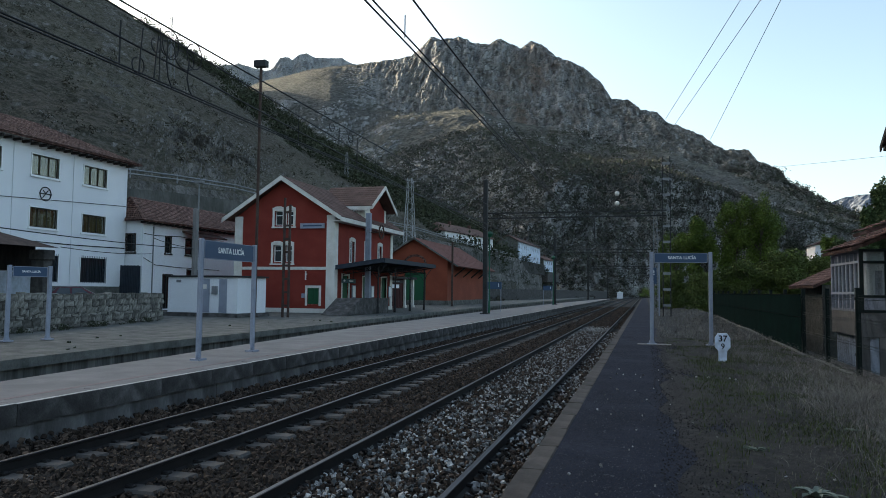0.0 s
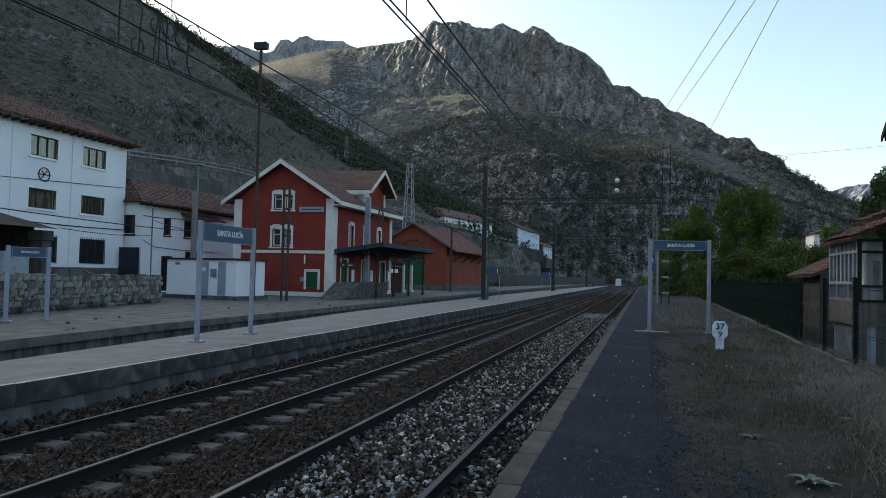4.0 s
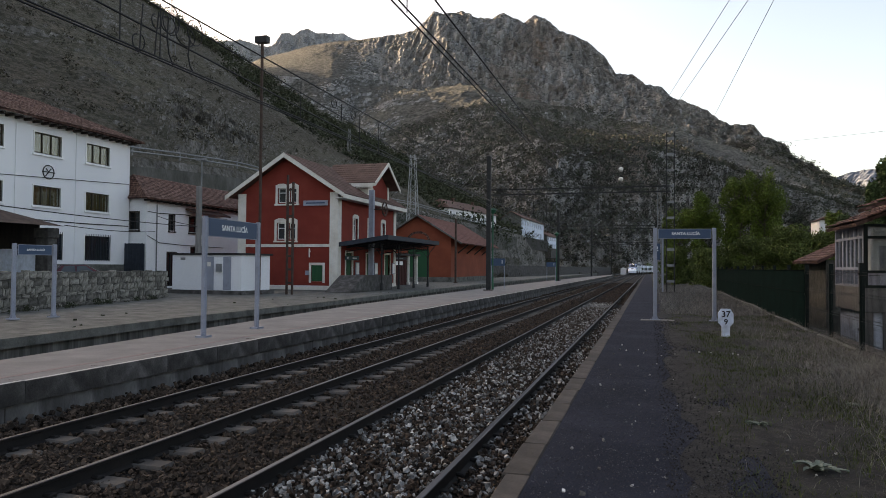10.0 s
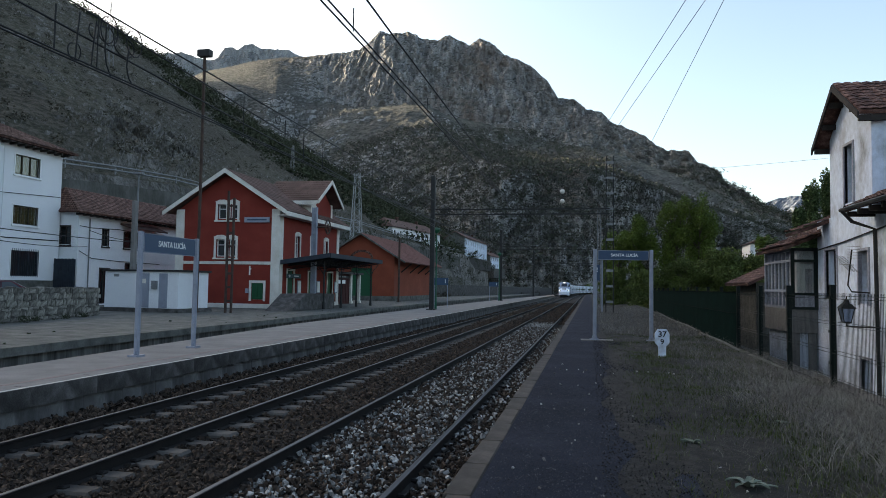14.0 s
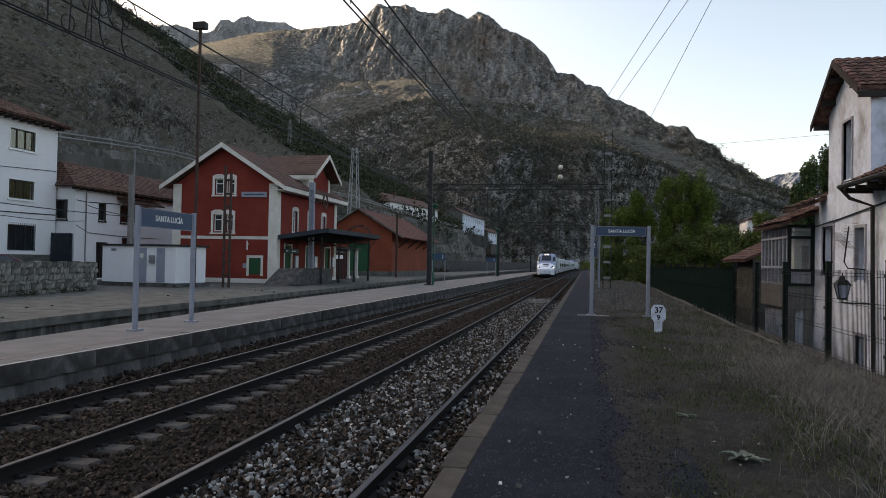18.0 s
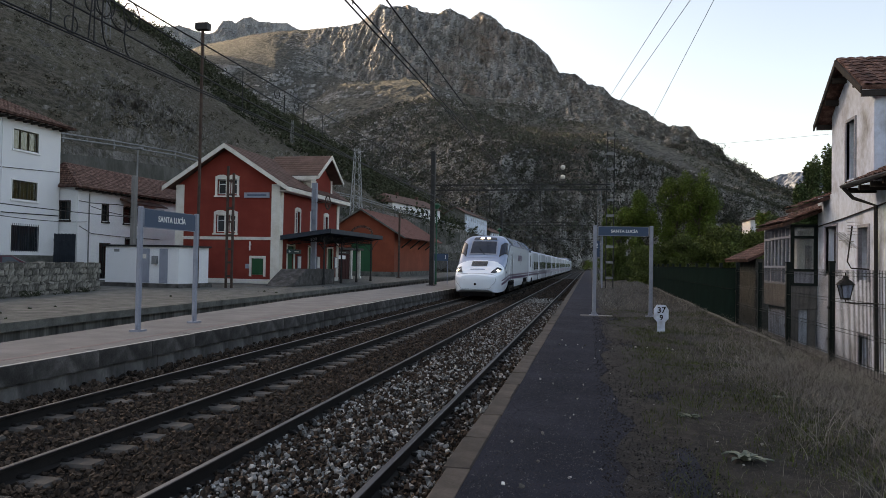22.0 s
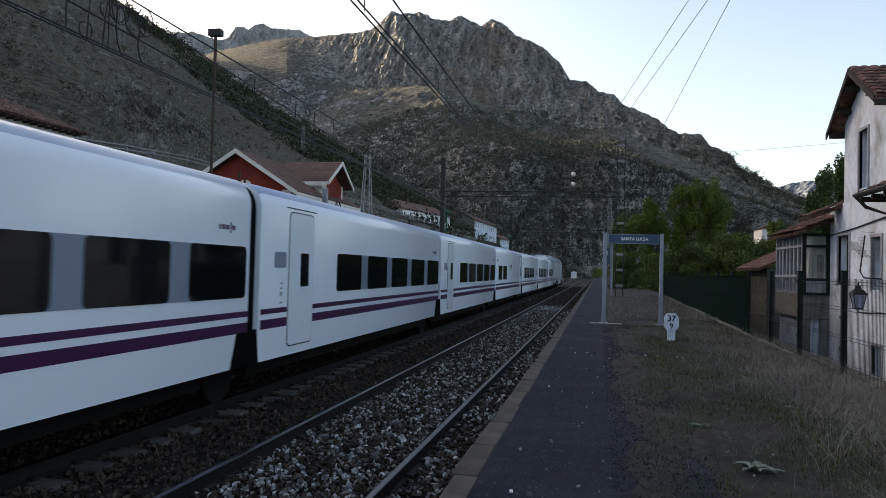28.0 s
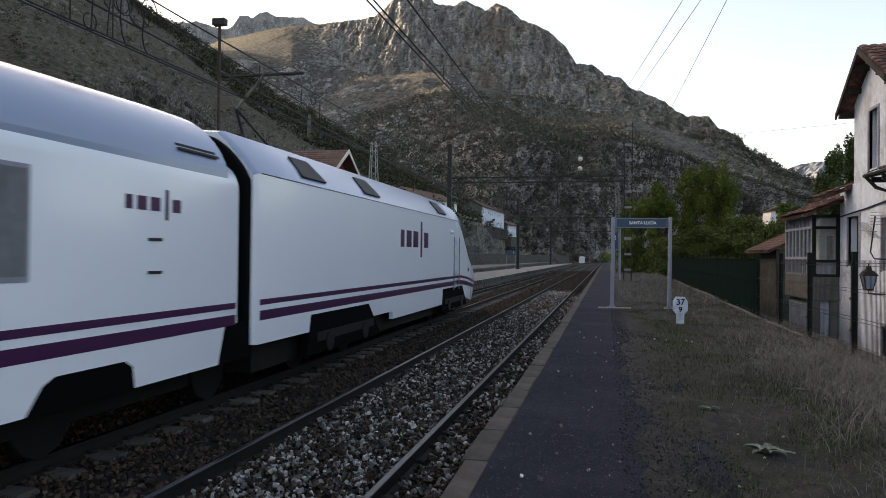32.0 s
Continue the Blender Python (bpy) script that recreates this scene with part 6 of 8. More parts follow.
    for c in (5.1, 14.9):
        for q in (-1.2, 1.2):
            wheelset(body, c + q, 0.47)
    bm = bm_new()
    box(bm, -1.25, 1.25, 3.0, PC_LEN - 0.5, -0.15, 0.32)
    part("underframe", bm, M_BOGIE, body)
    # hatch line, coupler hole and spoiler
    bm = bm_new()
    tube(bm, [(-1.16, 0.36, 0.90), (-0.80, 0.40, 1.01), (0, 0.42, 1.03), (0.80, 0.40, 1.01), (1.16, 0.36, 0.90)], 0.012)
    tube(bm, [(-1.16, 0.36, 0.90), (-1.12, 0.17, 0.55), (-0.80, 0.03, 0.18), (0, 0.03, 0.12), (0.80, 0.03, 0.18), (1.12, 0.17, 0.55), (1.16, 0.36, 0.90)], 0.012)
    part("hatch_seam", bm, M_GREYPAINT, body)
    bm = bm_new()
    rod(bm, (0, -0.02, 0.42), (0, 0.1, 0.42), 0.07, seg=14)
    part("towing_eye", bm, M_BLACK, body)
    bm = bm_new()
    prism(bm, [(0.35, -0.05), (1.6, -0.05), (1.6, -0.28), (0.55, -0.28)], "x", -0.95, 0.95)
    part("snow_plough", bm, M_DARK, body)
    bm = bm_new()
    tube(bm, [(0.1, 2.9, 2.15), (-0.25, 3.25, 2.5)], 0.02)
    part("wiper", bm, M_BLACK, body)
    # pantograph frame
    bm = bm_new()
    if flip:
        tube(bm, [(-0.3, PC_LEN - 3.2, 3.4), (0, PC_LEN - 2.2, 4.1), (0, PC_LEN - 3.2, 4.95)], 0.03)
        tube(bm, [(0.3, PC_LEN - 3.2, 3.4), (0, PC_LEN - 2.2, 4.1)], 0.03)
        tube(bm, [(-0.8, PC_LEN - 3.2, 4.95), (0.8, PC_LEN - 3.2, 4.95)], 0.03)
    else:
        tube(bm, [(-0.4, PC_LEN - 3.8, 3.45), (-0.4, PC_LEN - 2.0, 3.55), (0.4, PC_LEN - 2.0, 3.55), (0.4, PC_LEN - 3.8, 3.45)], 0.03)
    for y in (PC_LEN - 4.0, PC_LEN - 1.6):
        for x in (-0.4, 0.4):
            rod(bm, (x, y, 3.3), (x, y, 3.55), 0.06)
    part("pantograph", bm, M_DARK, body)
    bm = bm_new()
    sec2 = section(1.43, 0.32, 3.24, 2.62, 0.85, 0.0, 0.6)
    loft(bm, [(PC_LEN - 0.13, sec2), (PC_LEN + 0.12, sec2)])
    part("gangway_gap", bm, M_RUBBER_SHADE, body, "black rubber gap behind the locomotive", True)
    return body


cars = [(power_car(False), 3.0, PC_LEN - 2.0, Matrix())]
y = PC_LEN
for kind in ["end_front"] + ["door_first"] * 6 + ["cafe", "door_last", "door_last_five", "end_rear"]:
    cars.append((coach(y, kind), y + 0.2, y + EC_LEN - 0.2, Matrix()))
    y += EC_LEN if kind.startswith("end") else CO_LEN
cars.append((power_car(True), y + 2.0, y + PC_LEN - 3.0, pose(0, y + PC_LEN, 0, 0, 0, 180)))
cars[-1][0].matrix_basis = cars[-1][3]


# ---- station signs ----
def station_sign(a, b, top, board_h, label):
    """A blue name board between two grey posts, from foot a to foot b."""
    a, b = Vector(a), Vector(b)
    d = b - a
    L = d.length
    ang = math.degrees(math.atan2(d.y, d.x))
    th = thing("station_sign", label, "sign", pose(*a, 0, 0, ang), "station name signs")
    for x in (0, L):
        bm = bm_new()
        box(bm, x - 0.055, x + 0.055, -0.045, 0.045, 0.04, top)
        bevelled(bm, 0.012)
        p = part("post", bm, M_GREYPAINT, th)
        bm = bm_new()
        box(bm, x - 0.14, x + 0.14, -0.12, 0.12, 0.0, 0.04)
        prism(bm, [(x - 0.10, 0.04), (x - 0.056, 0.16), (x - 0.056, 0.04)], "y", -0.01, 0.01)
        prism(bm, [(x + 0.10, 0.04), (x + 0.056, 0.16), (x + 0.056, 0.04)], "y", -0.01, 0.01)
        part("base_plate", bm, M_GREYPAINT, p)
    bm = bm_new()
    box(bm, 0.09, L - 0.09, -0.02, 0.02, top - board_h - 0.03, top - 0.03)
    bd = part("board", bm, M_SIGN, th, "dark blue name board")
    bm = bm_new()
    for z in (top - board_h - 0.03, top - 0.045):
        box(bm, 0.09, L - 0.09, -0.026, -0.0205, z, z + 0.015)
    for x in (0.09, L - 0.105):
        box(bm, x, x + 0.015, -0.026, -0.0205, top - board_h - 0.012, top - 0.048)
    part("board_edge", bm, M_GREYPAINT, bd)
    lettering("lettering", "SANTA LUC\u00cdA", 0.085 * (L - 0.18), M_WHITEPAINT, bd, pose(L * 0.52, -0.0225, top - 0.03 - board_h / 2, 90, 0, 0))
    bm = bm_new()
    for x in (0.06, L - 0.09):
        for z in (top - board_h * 0.8, top - board_h * 0.3):
            box(bm, x, x + 0.03, -0.015, 0.015, z, z + 0.03)
    part("clamp", bm, M_GALV, th)
    return th


station_sign((-9.54, 13.73, 0), (-9.62, 16.1, 0), 2.71, 0.42, "blue station name sign on two grey posts on the island platform")
station_sign((0.18, 23.0, 0), (1.92, 23.2, 0), 2.87, 0.30, "blue station name sign on two grey posts beside the asphalt platform")
station_sign((-17.6, 16.2, 0), (-17.25, 17.3, 0), 2.2, 0.30, "blue station name sign before the stone wall")

bm = bm_new()
box(bm, -0.25, 0.75, 22.75, 23.25, 0.0, 0.02)
structure("sign_footing", bm, M_ISLAND, "pale concrete footing of the sign post")

# kilometre post
km = thing("kilometre_post", "white painted stone kilometre post with black numerals", "kilometre post", pose(1.75, 18.1, 0.0))
bm = bm_new()
prism(bm, [(-0.09, -0.15), (0.09, -0.15), (0.09, 0.24), (0.17, 0.33), (0.17, 0.55), (0.10, 0.66), (-0.10, 0.66), (-0.17, 0.55), (-0.17, 0.33), (-0.09, 0.24)], "y", -0.05, 0.05)
stn = part("stone", bm, M_OLDWHITE, km)
lettering("numerals", "37", 0.20, M_BLACK, stn, pose(0, -0.053, 0.53, 90, 0, 0))
lettering("numerals", "9", 0.18, M_BLACK, stn, pose(0, -0.053, 0.35, 90, 0, 0))


# ---- masts, lamps and wires ----
M_PYLON = rough_stuff("pale_galvanised_steel", (0.3, 0.31, 0.32), (0.38, 0.39, 0.4), (0.46, 0.47, 0.48), 3, 50, 0.6, 0.1, 0.002)


def lattice_mast(name, label, x, y, z0, top, w0, w1, mat, step=0.75, cat="mast", group=""):
    k_ = 1.7 if cat == "pylon" else 1.0
    th = thing(name, label, cat, None, group)
    c = [(-1, -1), (1, -1), (1, 1), (-1, 1)]
    for sx, sy in c:
        bm = bm_new()
        rod(bm, (x + sx * w0, y + sy * w0, z0), (x + sx * w1, y + sy * w1, top), 0.04 * k_, 0.03 * k_, 4)
        part("leg", bm, mat, th)
    n = max(3, int((top - z0) / step))
    for k in range(n):
        bm = bm_new()
        f0, f1 = k / n, (k + 1) / n
        za, zb = z0 + (top - z0) * f0, z0 + (top - z0) * f1
        wa, wb = w0 + (w1 - w0) * f0, w0 + (w1 - w0) * f1
        for (ax, ay), (bx, by) in zip(c, c[1:] + c[:1]):
            if k % 2:
                ax, ay, bx, by = bx, by, ax, ay
            rod(bm, (x + ax * wa, y + ay * wa, za), (x + bx * wb, y + by * wb, zb), 0.018 * k_, seg=4, cap=False)
        part("brace", bm, mat, th)
    return th


def batten_mast(x, y, top, w, label):
    """Two channels joined by flat battens, as the line's portal legs are."""
    th = thing("catenary_mast", label, "catenary mast", None, "catenary masts")
    for s in (-1, 1):
        bm = bm_new()
        box(bm, x + s * w - 0.035, x + s * w + 0.035, y - 0.09, y + 0.09, 0, top)
        part("channel", bm, M_DARK, th)
    k = 0.7
    while k < top:
        bm = bm_new()
        box(bm, x - w, x + w, y - 0.105, y - 0.092, k, k + 0.16)
        part("batten", bm, M_GALV, th)
        k += 1.05
    bm = bm_new()
    box(bm, x - w - 0.35, x + w + 0.35, y - 0.35, y + 0.35, -0.1, 0.06)
    part("footing", bm, M_PWALL, th)
    return th


def steel_pole(name, x, y, top, r, mat, label, cat, group=""):
    th = thing(name, label, cat, None, group)
    bm = bm_new()
    box(bm, x - r, x + r, y - r, y + r, 0, top)
    bevelled(bm, r * 0.2)
    part("shaft", bm, mat, th)
    bm = bm_new()
    box(bm, x - r * 2, x + r * 2, y - r * 2, y + r * 2, 0, 0.06)
    part("foot", bm, mat, th)
    return th


GANTRY_Y = 49.0
for x, y, top in ((-10.78, 48.5, 9.4), (-10.9, 89.2, 8.9), (-11.3, 148, 9.4), (-10.2, 205, 9.4)):
    steel_pole("catenary_pole", x, y, top, 0.15, M_DARK, "dark steel catenary pole on the island platform", "catenary pole", "catenary poles")
batten_mast(1.36, 49.2, 10.7, 0.24, "tall twin-channel catenary mast beside the far platform")
batten_mast(1.5, 90.0, 9.5, 0.24, "twin-channel catenary mast beside the far platform")
batten_mast(1.5, 148.0, 9.5, 0.24, "twin-channel catenary mast beside the far platform")
lattice_mast("lattice_mast", "slim galvanised lattice mast beside the platform", 0.80, 60.0, 0, 8.2, 0.16, 0.13, M_GALV, 0.5, "mast", "lattice masts")
for gy, xa, xb, gz in ((48.85, -10.7, 1.36, 6.72), (89.6, -10.8, 1.5, 6.5), (148, -11.2, 1.5, 6.5)):
    g = thing("catenary_gantry", "dark steel gantry beam across the tracks", "gantry", None, "catenary gantries")
    for dz in (0.0, 0.35):
        bm = bm_new()
        box(bm, xa, xb, gy - 0.06, gy + 0.06, gz + dz - 0.05, gz + dz + 0.03)
        part("chord", bm, M_DARK, g)
    for k in range(int((xb - xa) / 0.8)):
        bm = bm_new()
        x = xa + 0.2 + k * 0.8
        rod(bm, (x, gy, gz), (x + 0.4, gy, gz + 0.33), 0.018, seg=4)
        part("brace", bm, M_DARK, g)
    for tx in TRACKS.values():
        bm = bm_new()
        tube(bm, [(tx - 0.5, gy, gz - 0.1), (tx - 0.5, gy, 5.0), (tx + 0.6, gy, 4.6)], 0.03)
        rod(bm, (tx - 0.5, gy, 5.5), (tx - 0.5, gy, 6.0), 0.07)
        part("registration_arm", bm, M_DARK, g)
bm = bm_new()
th = thing("marker_balls", "two pale marker balls on a thin suspension wire", "marker ball")
for z in (8.26, 7.6):
    bm = bm_new()
    bmesh.ops.create_icosphere(bm, subdivisions=2, radius=0.17, matrix=Matrix.Translation((-1.82, 49, z)))
    part("ball", bm, M_CREAM, th, "", True)
bm = bm_new()
rod(bm, (-1.82, 49, 6.9), (-1.82, 49, 8.8), 0.012)
rod(bm, (-1.82, 49, 8.45), (1.3, 49.2, 9.6), 0.01)
rod(bm, (-1.82, 49, 8.45), (-10.7, 48.5, 9.2), 0.01)
part("wire", bm, M_WIRE, th)


def cable(label, pts, r=0.012, sag=0.0, n=1):
    th = thing("overhead_wire", label, "wire", None, "overhead wires")
    for a, b in zip(pts, pts[1:]):
        bm = bm_new()
        a, b = Vector(a), Vector(b)
        m = 8 if sag else 1
        tube(bm, [a.lerp(b, k / m) - Vector((0, 0, 4 * sag * (k / m) * (1 - k / m))) for k in range(m + 1)], r, 5)
        part("strand", bm, M_WIRE, th)
    return th


SPANS = [-14, 49, 89.6, 148, 205, 262, 320, 380]
for x, zc, zm in ((-2.80, 4.66, 5.45), (-6.3, 4.36, 5.62)):
    for o in (-0.04, 0.04):
        cable("twin contact wire over the track", [(*on_line(x + o, y)[:2], zc) for y in SPANS], 0.011)
    cable("messenger wire over the track", [(*on_line(x, y)[:2], zm + (0.4 if y < 0 and x > -4 else 0)) for y in SPANS], 0.013, 0.5)
    dp = thing("dropper_wires", "thin droppers between messenger and contact wire", "wire")
    for k in range(14):
        bm = bm_new()
        y = -8 + k * 4.0
        w = (y + 14) / 63
        rod(bm, (x, y, zc), (x, y, zm - 4 * 0.55 * w * (1 - w)), 0.008, seg=4)
        part("dropper", bm, M_WIRE, dp)
cable("second messenger of the overlap span", [(-4.8, -14, 5.12), (-9.3, 49, 5.1)], 0.013, 0.03)
cable("second contact wire of the overlap span", [(-5.16, -14, 4.76), (-8.6, 49, 4.72)], 0.013, 0.02)
cable("dark service cable before the white house", [(-18.6, 3, 3.45), (-22.4, 19.9, 3.7), (-26.3, 37.1, 3.95)], 0.022, 0.08)
cable("service cable from the shelter to the small house", [(-25.2, 25.8, 3.36), (-32.6, 41.2, 3.9)], 0.02, 0.12)
cable("service cable along the small house", [(-26.3, 37.1, 4.0), (-32.6, 41.4, 5.0)], 0.02, 0.1)
for xa, xb in ((2.26, -0.117), (2.78, -0.1125), (3.39, -0.0144)):
    cable("distribution line above the platform", [(xa + xb * (y - 20.6), y, 9.2 + 0.012 * max(0, y - 40)) for y in (-20, 20.6, 60, 150, 300)], 0.009, 0.02)
cable("thin line across the valley", [(8.0, 80, 14.5), (24.8, 80, 15.7), (60, 80, 18.6)], 0.014, 0.05)
jl = thing("jumper_loops", "hanging loops of jumper cable at an overlap span", "wire")
for y, zt, dz, r in ((8.30, 5.18, 0.40, 0.16), (8.84, 5.18, 0.38, 0.16), (8.62, 5.00, 0.27, 0.20), (8.24, 5.02, 0.22, 0.14), (7.66, 4.60, 0.22, 0.10), (8.0, 4.98, 0.2, 0.08), (13.6, 5.10, 0.16, 0.10), (14.6, 5.08, 0.18, 0.10)):
    bm = bm_new()
    tube(bm, [(-6.34 - 0.05 * k / 12, y + r * math.sin(math.tau * k / 12), zt - dz / 2 + dz / 2 * math.cos(math.tau * k / 12)) for k in range(13)], 0.009, 5)
    part("loop", bm, M_WIRE, jl)
for pts in ([(7.69, 5.0), (7.66, 4.7), (7.64, 4.37)], [(8.0, 5.0), (7.96, 4.7), (7.93, 4.38)], [(8.2, 5.0), (8.18, 4.7), (8.22, 4.5), (8.31, 4.37)], [(8.68, 4.9), (8.64, 4.6), (8.69, 4.45), (8.78, 4.38)], [(7.28, 4.95), (7.28, 4.4)],
            [(13.9, 5.08), (13.9, 4.72)], [(14.9, 5.06), (14.9, 4.36)]):
    bm = bm_new()
    tube(bm, [(-6.33, y, z) for y, z in pts], 0.011, 5)
    part("jumper", bm, M_WIRE, jl)

# tall floodlight mast, lamp posts and signal posts
fl = steel_pole("floodlight_mast", -21.1, 35.5, 14.3, 0.065, M_RUSTPOST, "tall thin floodlight mast beside the station", "lamp post")
bm = bm_new()
box(bm, -21.47, -20.73, 35.3, 35.7, 14.25, 14.62)
part("lamp_head", bm, M_DARK, fl)
tw = thing("old_signal_post", "rusty twin-rail post before the station gable", "post")
for dx in (-0.17, 0.17):
    bm = bm_new()
    box(bm, -19.45 + dx - 0.05, -19.45 + dx + 0.05, 35.9, 36.02, 0, 6.75 - (0.4 if dx > 0 else 0))
    part("rail_post", bm, M_RUSTPOST, tw)
for k in range(8):
    bm = bm_new()
    box(bm, -19.6, -19.3, 35.88, 35.9, 0.6 + k * 0.75, 0.72 + k * 0.75)
    part("batten", bm, M_RUSTPOST, tw)
bl = thing("blue_catenary_mast", "blue-grey steel mast with a tension wheel", "catenary mast")
bm = bm_new()
for dx in (-0.15, 0.15):
    box(bm, -18.57 + dx - 0.03, -18.57 + dx + 0.03, 45.88, 46.12, 0.8, 6.95)
box(bm, -18.69, -18.45, 45.99, 46.01, 0.8, 6.95)
part("channel", bm, M_GREYPAINT, bl)
for k in range(9):
    bm = bm_new()
    box(bm, -18.73, -18.41, 45.86, 45.878, 1.2 + k * 0.65, 1.4 + k * 0.65)
    part("batten", bm, M_GREYPAINT, bl)
bm = bm_new()
for r in (0.5, 0.42):
    for k in range(18):
        a0, a1 = math.tau * k / 18, math.tau * (k + 1) / 18
        rod(bm, (-17.6, 46 + r * math.cos(a0), 5.6 + r * math.sin(a0)), (-17.6, 46 + r * math.cos(a1), 5.6 + r * math.sin(a1)), 0.03, seg=5)
for k in range(6):
    a0 = math.tau * k / 6
    rod(bm, (-17.6, 46, 5.6), (-17.6, 46 + 0.5 * math.cos(a0), 5.6 + 0.5 * math.sin(a0)), 0.02, seg=4)
rod(bm, (-18.5, 46, 5.6), (-17.6, 46, 5.6), 0.04)
part("tension_wheel", bm, M_RUSTPOST, bl)
blk = thing("mast_foundation", "large grey concrete block with a sloped end", "concrete block")
bm = bm_new()
prism(bm, [(40.2, 0), (47.6, 0), (47.6, 1.02), (42.4, 1.02)], "x", -19.3, -17.6)
part("block", bm, M_PWALL, blk)


def lamp_post(x, y, h, mat, label, head="globe"):
    th = thing("lamp_post", label, "lamp post", None, "lamp posts")
    bm = bm_new()
    rod(bm, (x, y, 0), (x, y, 0.9), 0.09, 0.07, 10)
    rod(bm, (x, y, 0.9), (x, y, h), 0.055, 0.045, 10)
    part("post", bm, mat, th)
    bm = bm_new()
    if head == "globe":
        rod(bm, (x, y, h), (x, y, h + 0.25), 0.10, 0.28, 12)
        rod(bm, (x, y, h + 0.25), (x, y, h + 0.42), 0.30, 0.14, 12)
    else:
        box(bm, x - 0.3, x + 0.3, y - 0.12, y + 0.12, h, h + 0.14)
    part("head", bm, mat if head == "globe" else M_GALV, th)
    return th


lamp_post(-11.02, 51.0, 5.55, M_GREEN, "green painted lamp post on the island platform")
lamp_post(-10.9, 87.5, 5.55, M_GREEN, "green painted lamp post on the island platform")
lamp_post(-26.25, 37.35, 8.0, M_GALV, "tall grey concrete lamp post behind the hut", "flat")
steel_pole("concrete_pole", -26.25, 37.1, 6.4, 0.12, M_ISLAND, "grey concrete service pole behind the hut", "pole")
steel_pole("wooden_pole", -19.0, 70.0, 6.6, 0.09, M_RUSTPOST, "thin rusty pole before the goods shed", "pole")
lattice_mast("power_pylon", "galvanised lattice power pylon on the slope", -37.2, 110.0, 8.0, 20.0, 0.85, 0.35, M_PYLON, 0.9, "pylon")
lattice_mast("power_pylon", "distant lattice pylon high on the hillside", -76.0, 172.0, 26.0, 38.0, 0.6, 0.2, M_GALV, 1.2, "pylon")
lattice_mast("power_pylon", "distant lattice pylon on the hill skyline", -98.0, 128.0, 44.0, 60.0, 0.7, 0.25, M_GALV, 1.4, "pylon")
# small blue platform signs
for x, y, z, w in ((-11.15, 53.5, 1.75, 1.1), (-11.1, 84.0, 1.75, 1.1)):
    sg = thing("platform_number_sign", "small blue platform number sign on posts", "sign", None, "platform number signs")
    bm = bm_new()
    box(bm, x - w / 2, x + w / 2, y - 0.03, y + 0.03, z, z + 0.55)
    bd = part("board", bm, M_SIGN, sg)
    lettering("numeral", "1", 0.4, M_WHITEPAINT, bd, pose(x + w * 0.3, y - 0.034, z + 0.28, 90, 0, 0))
    bm = bm_new()
    for dx in (-w / 2 + 0.05, w / 2 - 0.05):
        rod(bm, (x + dx, y, 0), (x + dx, y, z), 0.03)
    part("post", bm, M_GREYPAINT, sg)
sg = thing("platform_number_sign", "small dark platform number sign on the far mast", "sign", None, "platform number signs")
bm = bm_new()
box(bm, 0.30, 0.72, 49.7, 49.76, 2.2, 3.3)
bd = part("board", bm, M_SIGN, sg)
lettering("numeral", "2", 0.42, M_WHITEPAINT, bd, pose(0.5, 49.696, 2.95, 90, 0, 0))
lettering("numeral", "2", 0.32, M_WHITEPAINT, bd, pose(0.45, 49.696, 2.45, 90, 0, 0))
bm = bm_new()
for dx in (0.88,):
    box(bm, dx - 0.05, dx + 0.05, 49.6, 49.7, 0, 3.6)
part("post", bm, M_GREYPAINT, sg)


# ---- old white house behind the fence ----
oh = thing("old_white_house", "dilapidated white plastered house with red clay roofs behind the fence", "house")
WX, BZ = 6.6, -1.6
bm = bm_new()
wall_mesh(bm, side_frame(WX, 22.7, BZ, "west"), 17.7, 5.3, 0.4, [(0.78, 1.68, 3.05, 4.4), (3.3, 3.92, 2.95, 4.25), (3.35, 3.98, 0.55, 1.6), (6.4, 7.2, 3.0, 4.3), (10.2, 11.0, 3.0, 4.3)])
part("wall", bm, M_OLDWHITE, oh, "peeling white plaster wall")
bm = bm_new()
wall_mesh(bm, side_frame(WX, 21.5, 3.7, "west"), 3.0, 2.2, 0.35, [(1.18, 1.80, 0.25, 1.75)], 0.95)
part("upper_wall", bm, M_OLDWHITE, oh, "stained white gable wall")
for m, w, h in ((side_frame(WX, 22.7 - 0.78, BZ + 3.05, "west"), 0.9, 1.35), (side_frame(WX, 22.7 - 3.3, BZ + 2.95, "west"), 0.62, 1.3), (side_frame(WX, 22.7 - 3.35, BZ + 0.55, "west"), 0.63, 1.05),
                (side_frame(WX, 22.7 - 6.4, BZ + 3.0, "west"), 0.8, 1.3), (side_frame(WX, 22.7 - 10.2, BZ + 3.0, "west"), 0.8, 1.3), (side_frame(WX, 21.5 - 1.18, 3.95, "west"), 0.62, 1.5)):
    framed_window(oh, m, w, h, M_OLDTRIM, M_GLASS, 1, False, 0.07, False, depth=0.24, sash=M_WOOD)
bm = bm_new()
wall_mesh(bm, side_frame(WX + 0.36, 18.5, 3.7, "south"), 5.0, 2.0, 0.35)
box(bm, WX + 0.36, 11.9, 21.15, 21.5, 3.7, 5.7)
part("side_wall", bm, M_ISLAND, oh, "grey weathered side wall")
bm = bm_new()
box(bm, 11.5, 11.9, 5.0, 22.7, BZ, 3.7)
box(bm, WX + 0.41, 11.5, 22.3, 22.7, BZ, 3.7)
box(bm, WX + 0.41, 11.5, 5.0, 5.4, BZ, 3.7)
part("rear_wall", bm, M_OLDWHITE, oh)
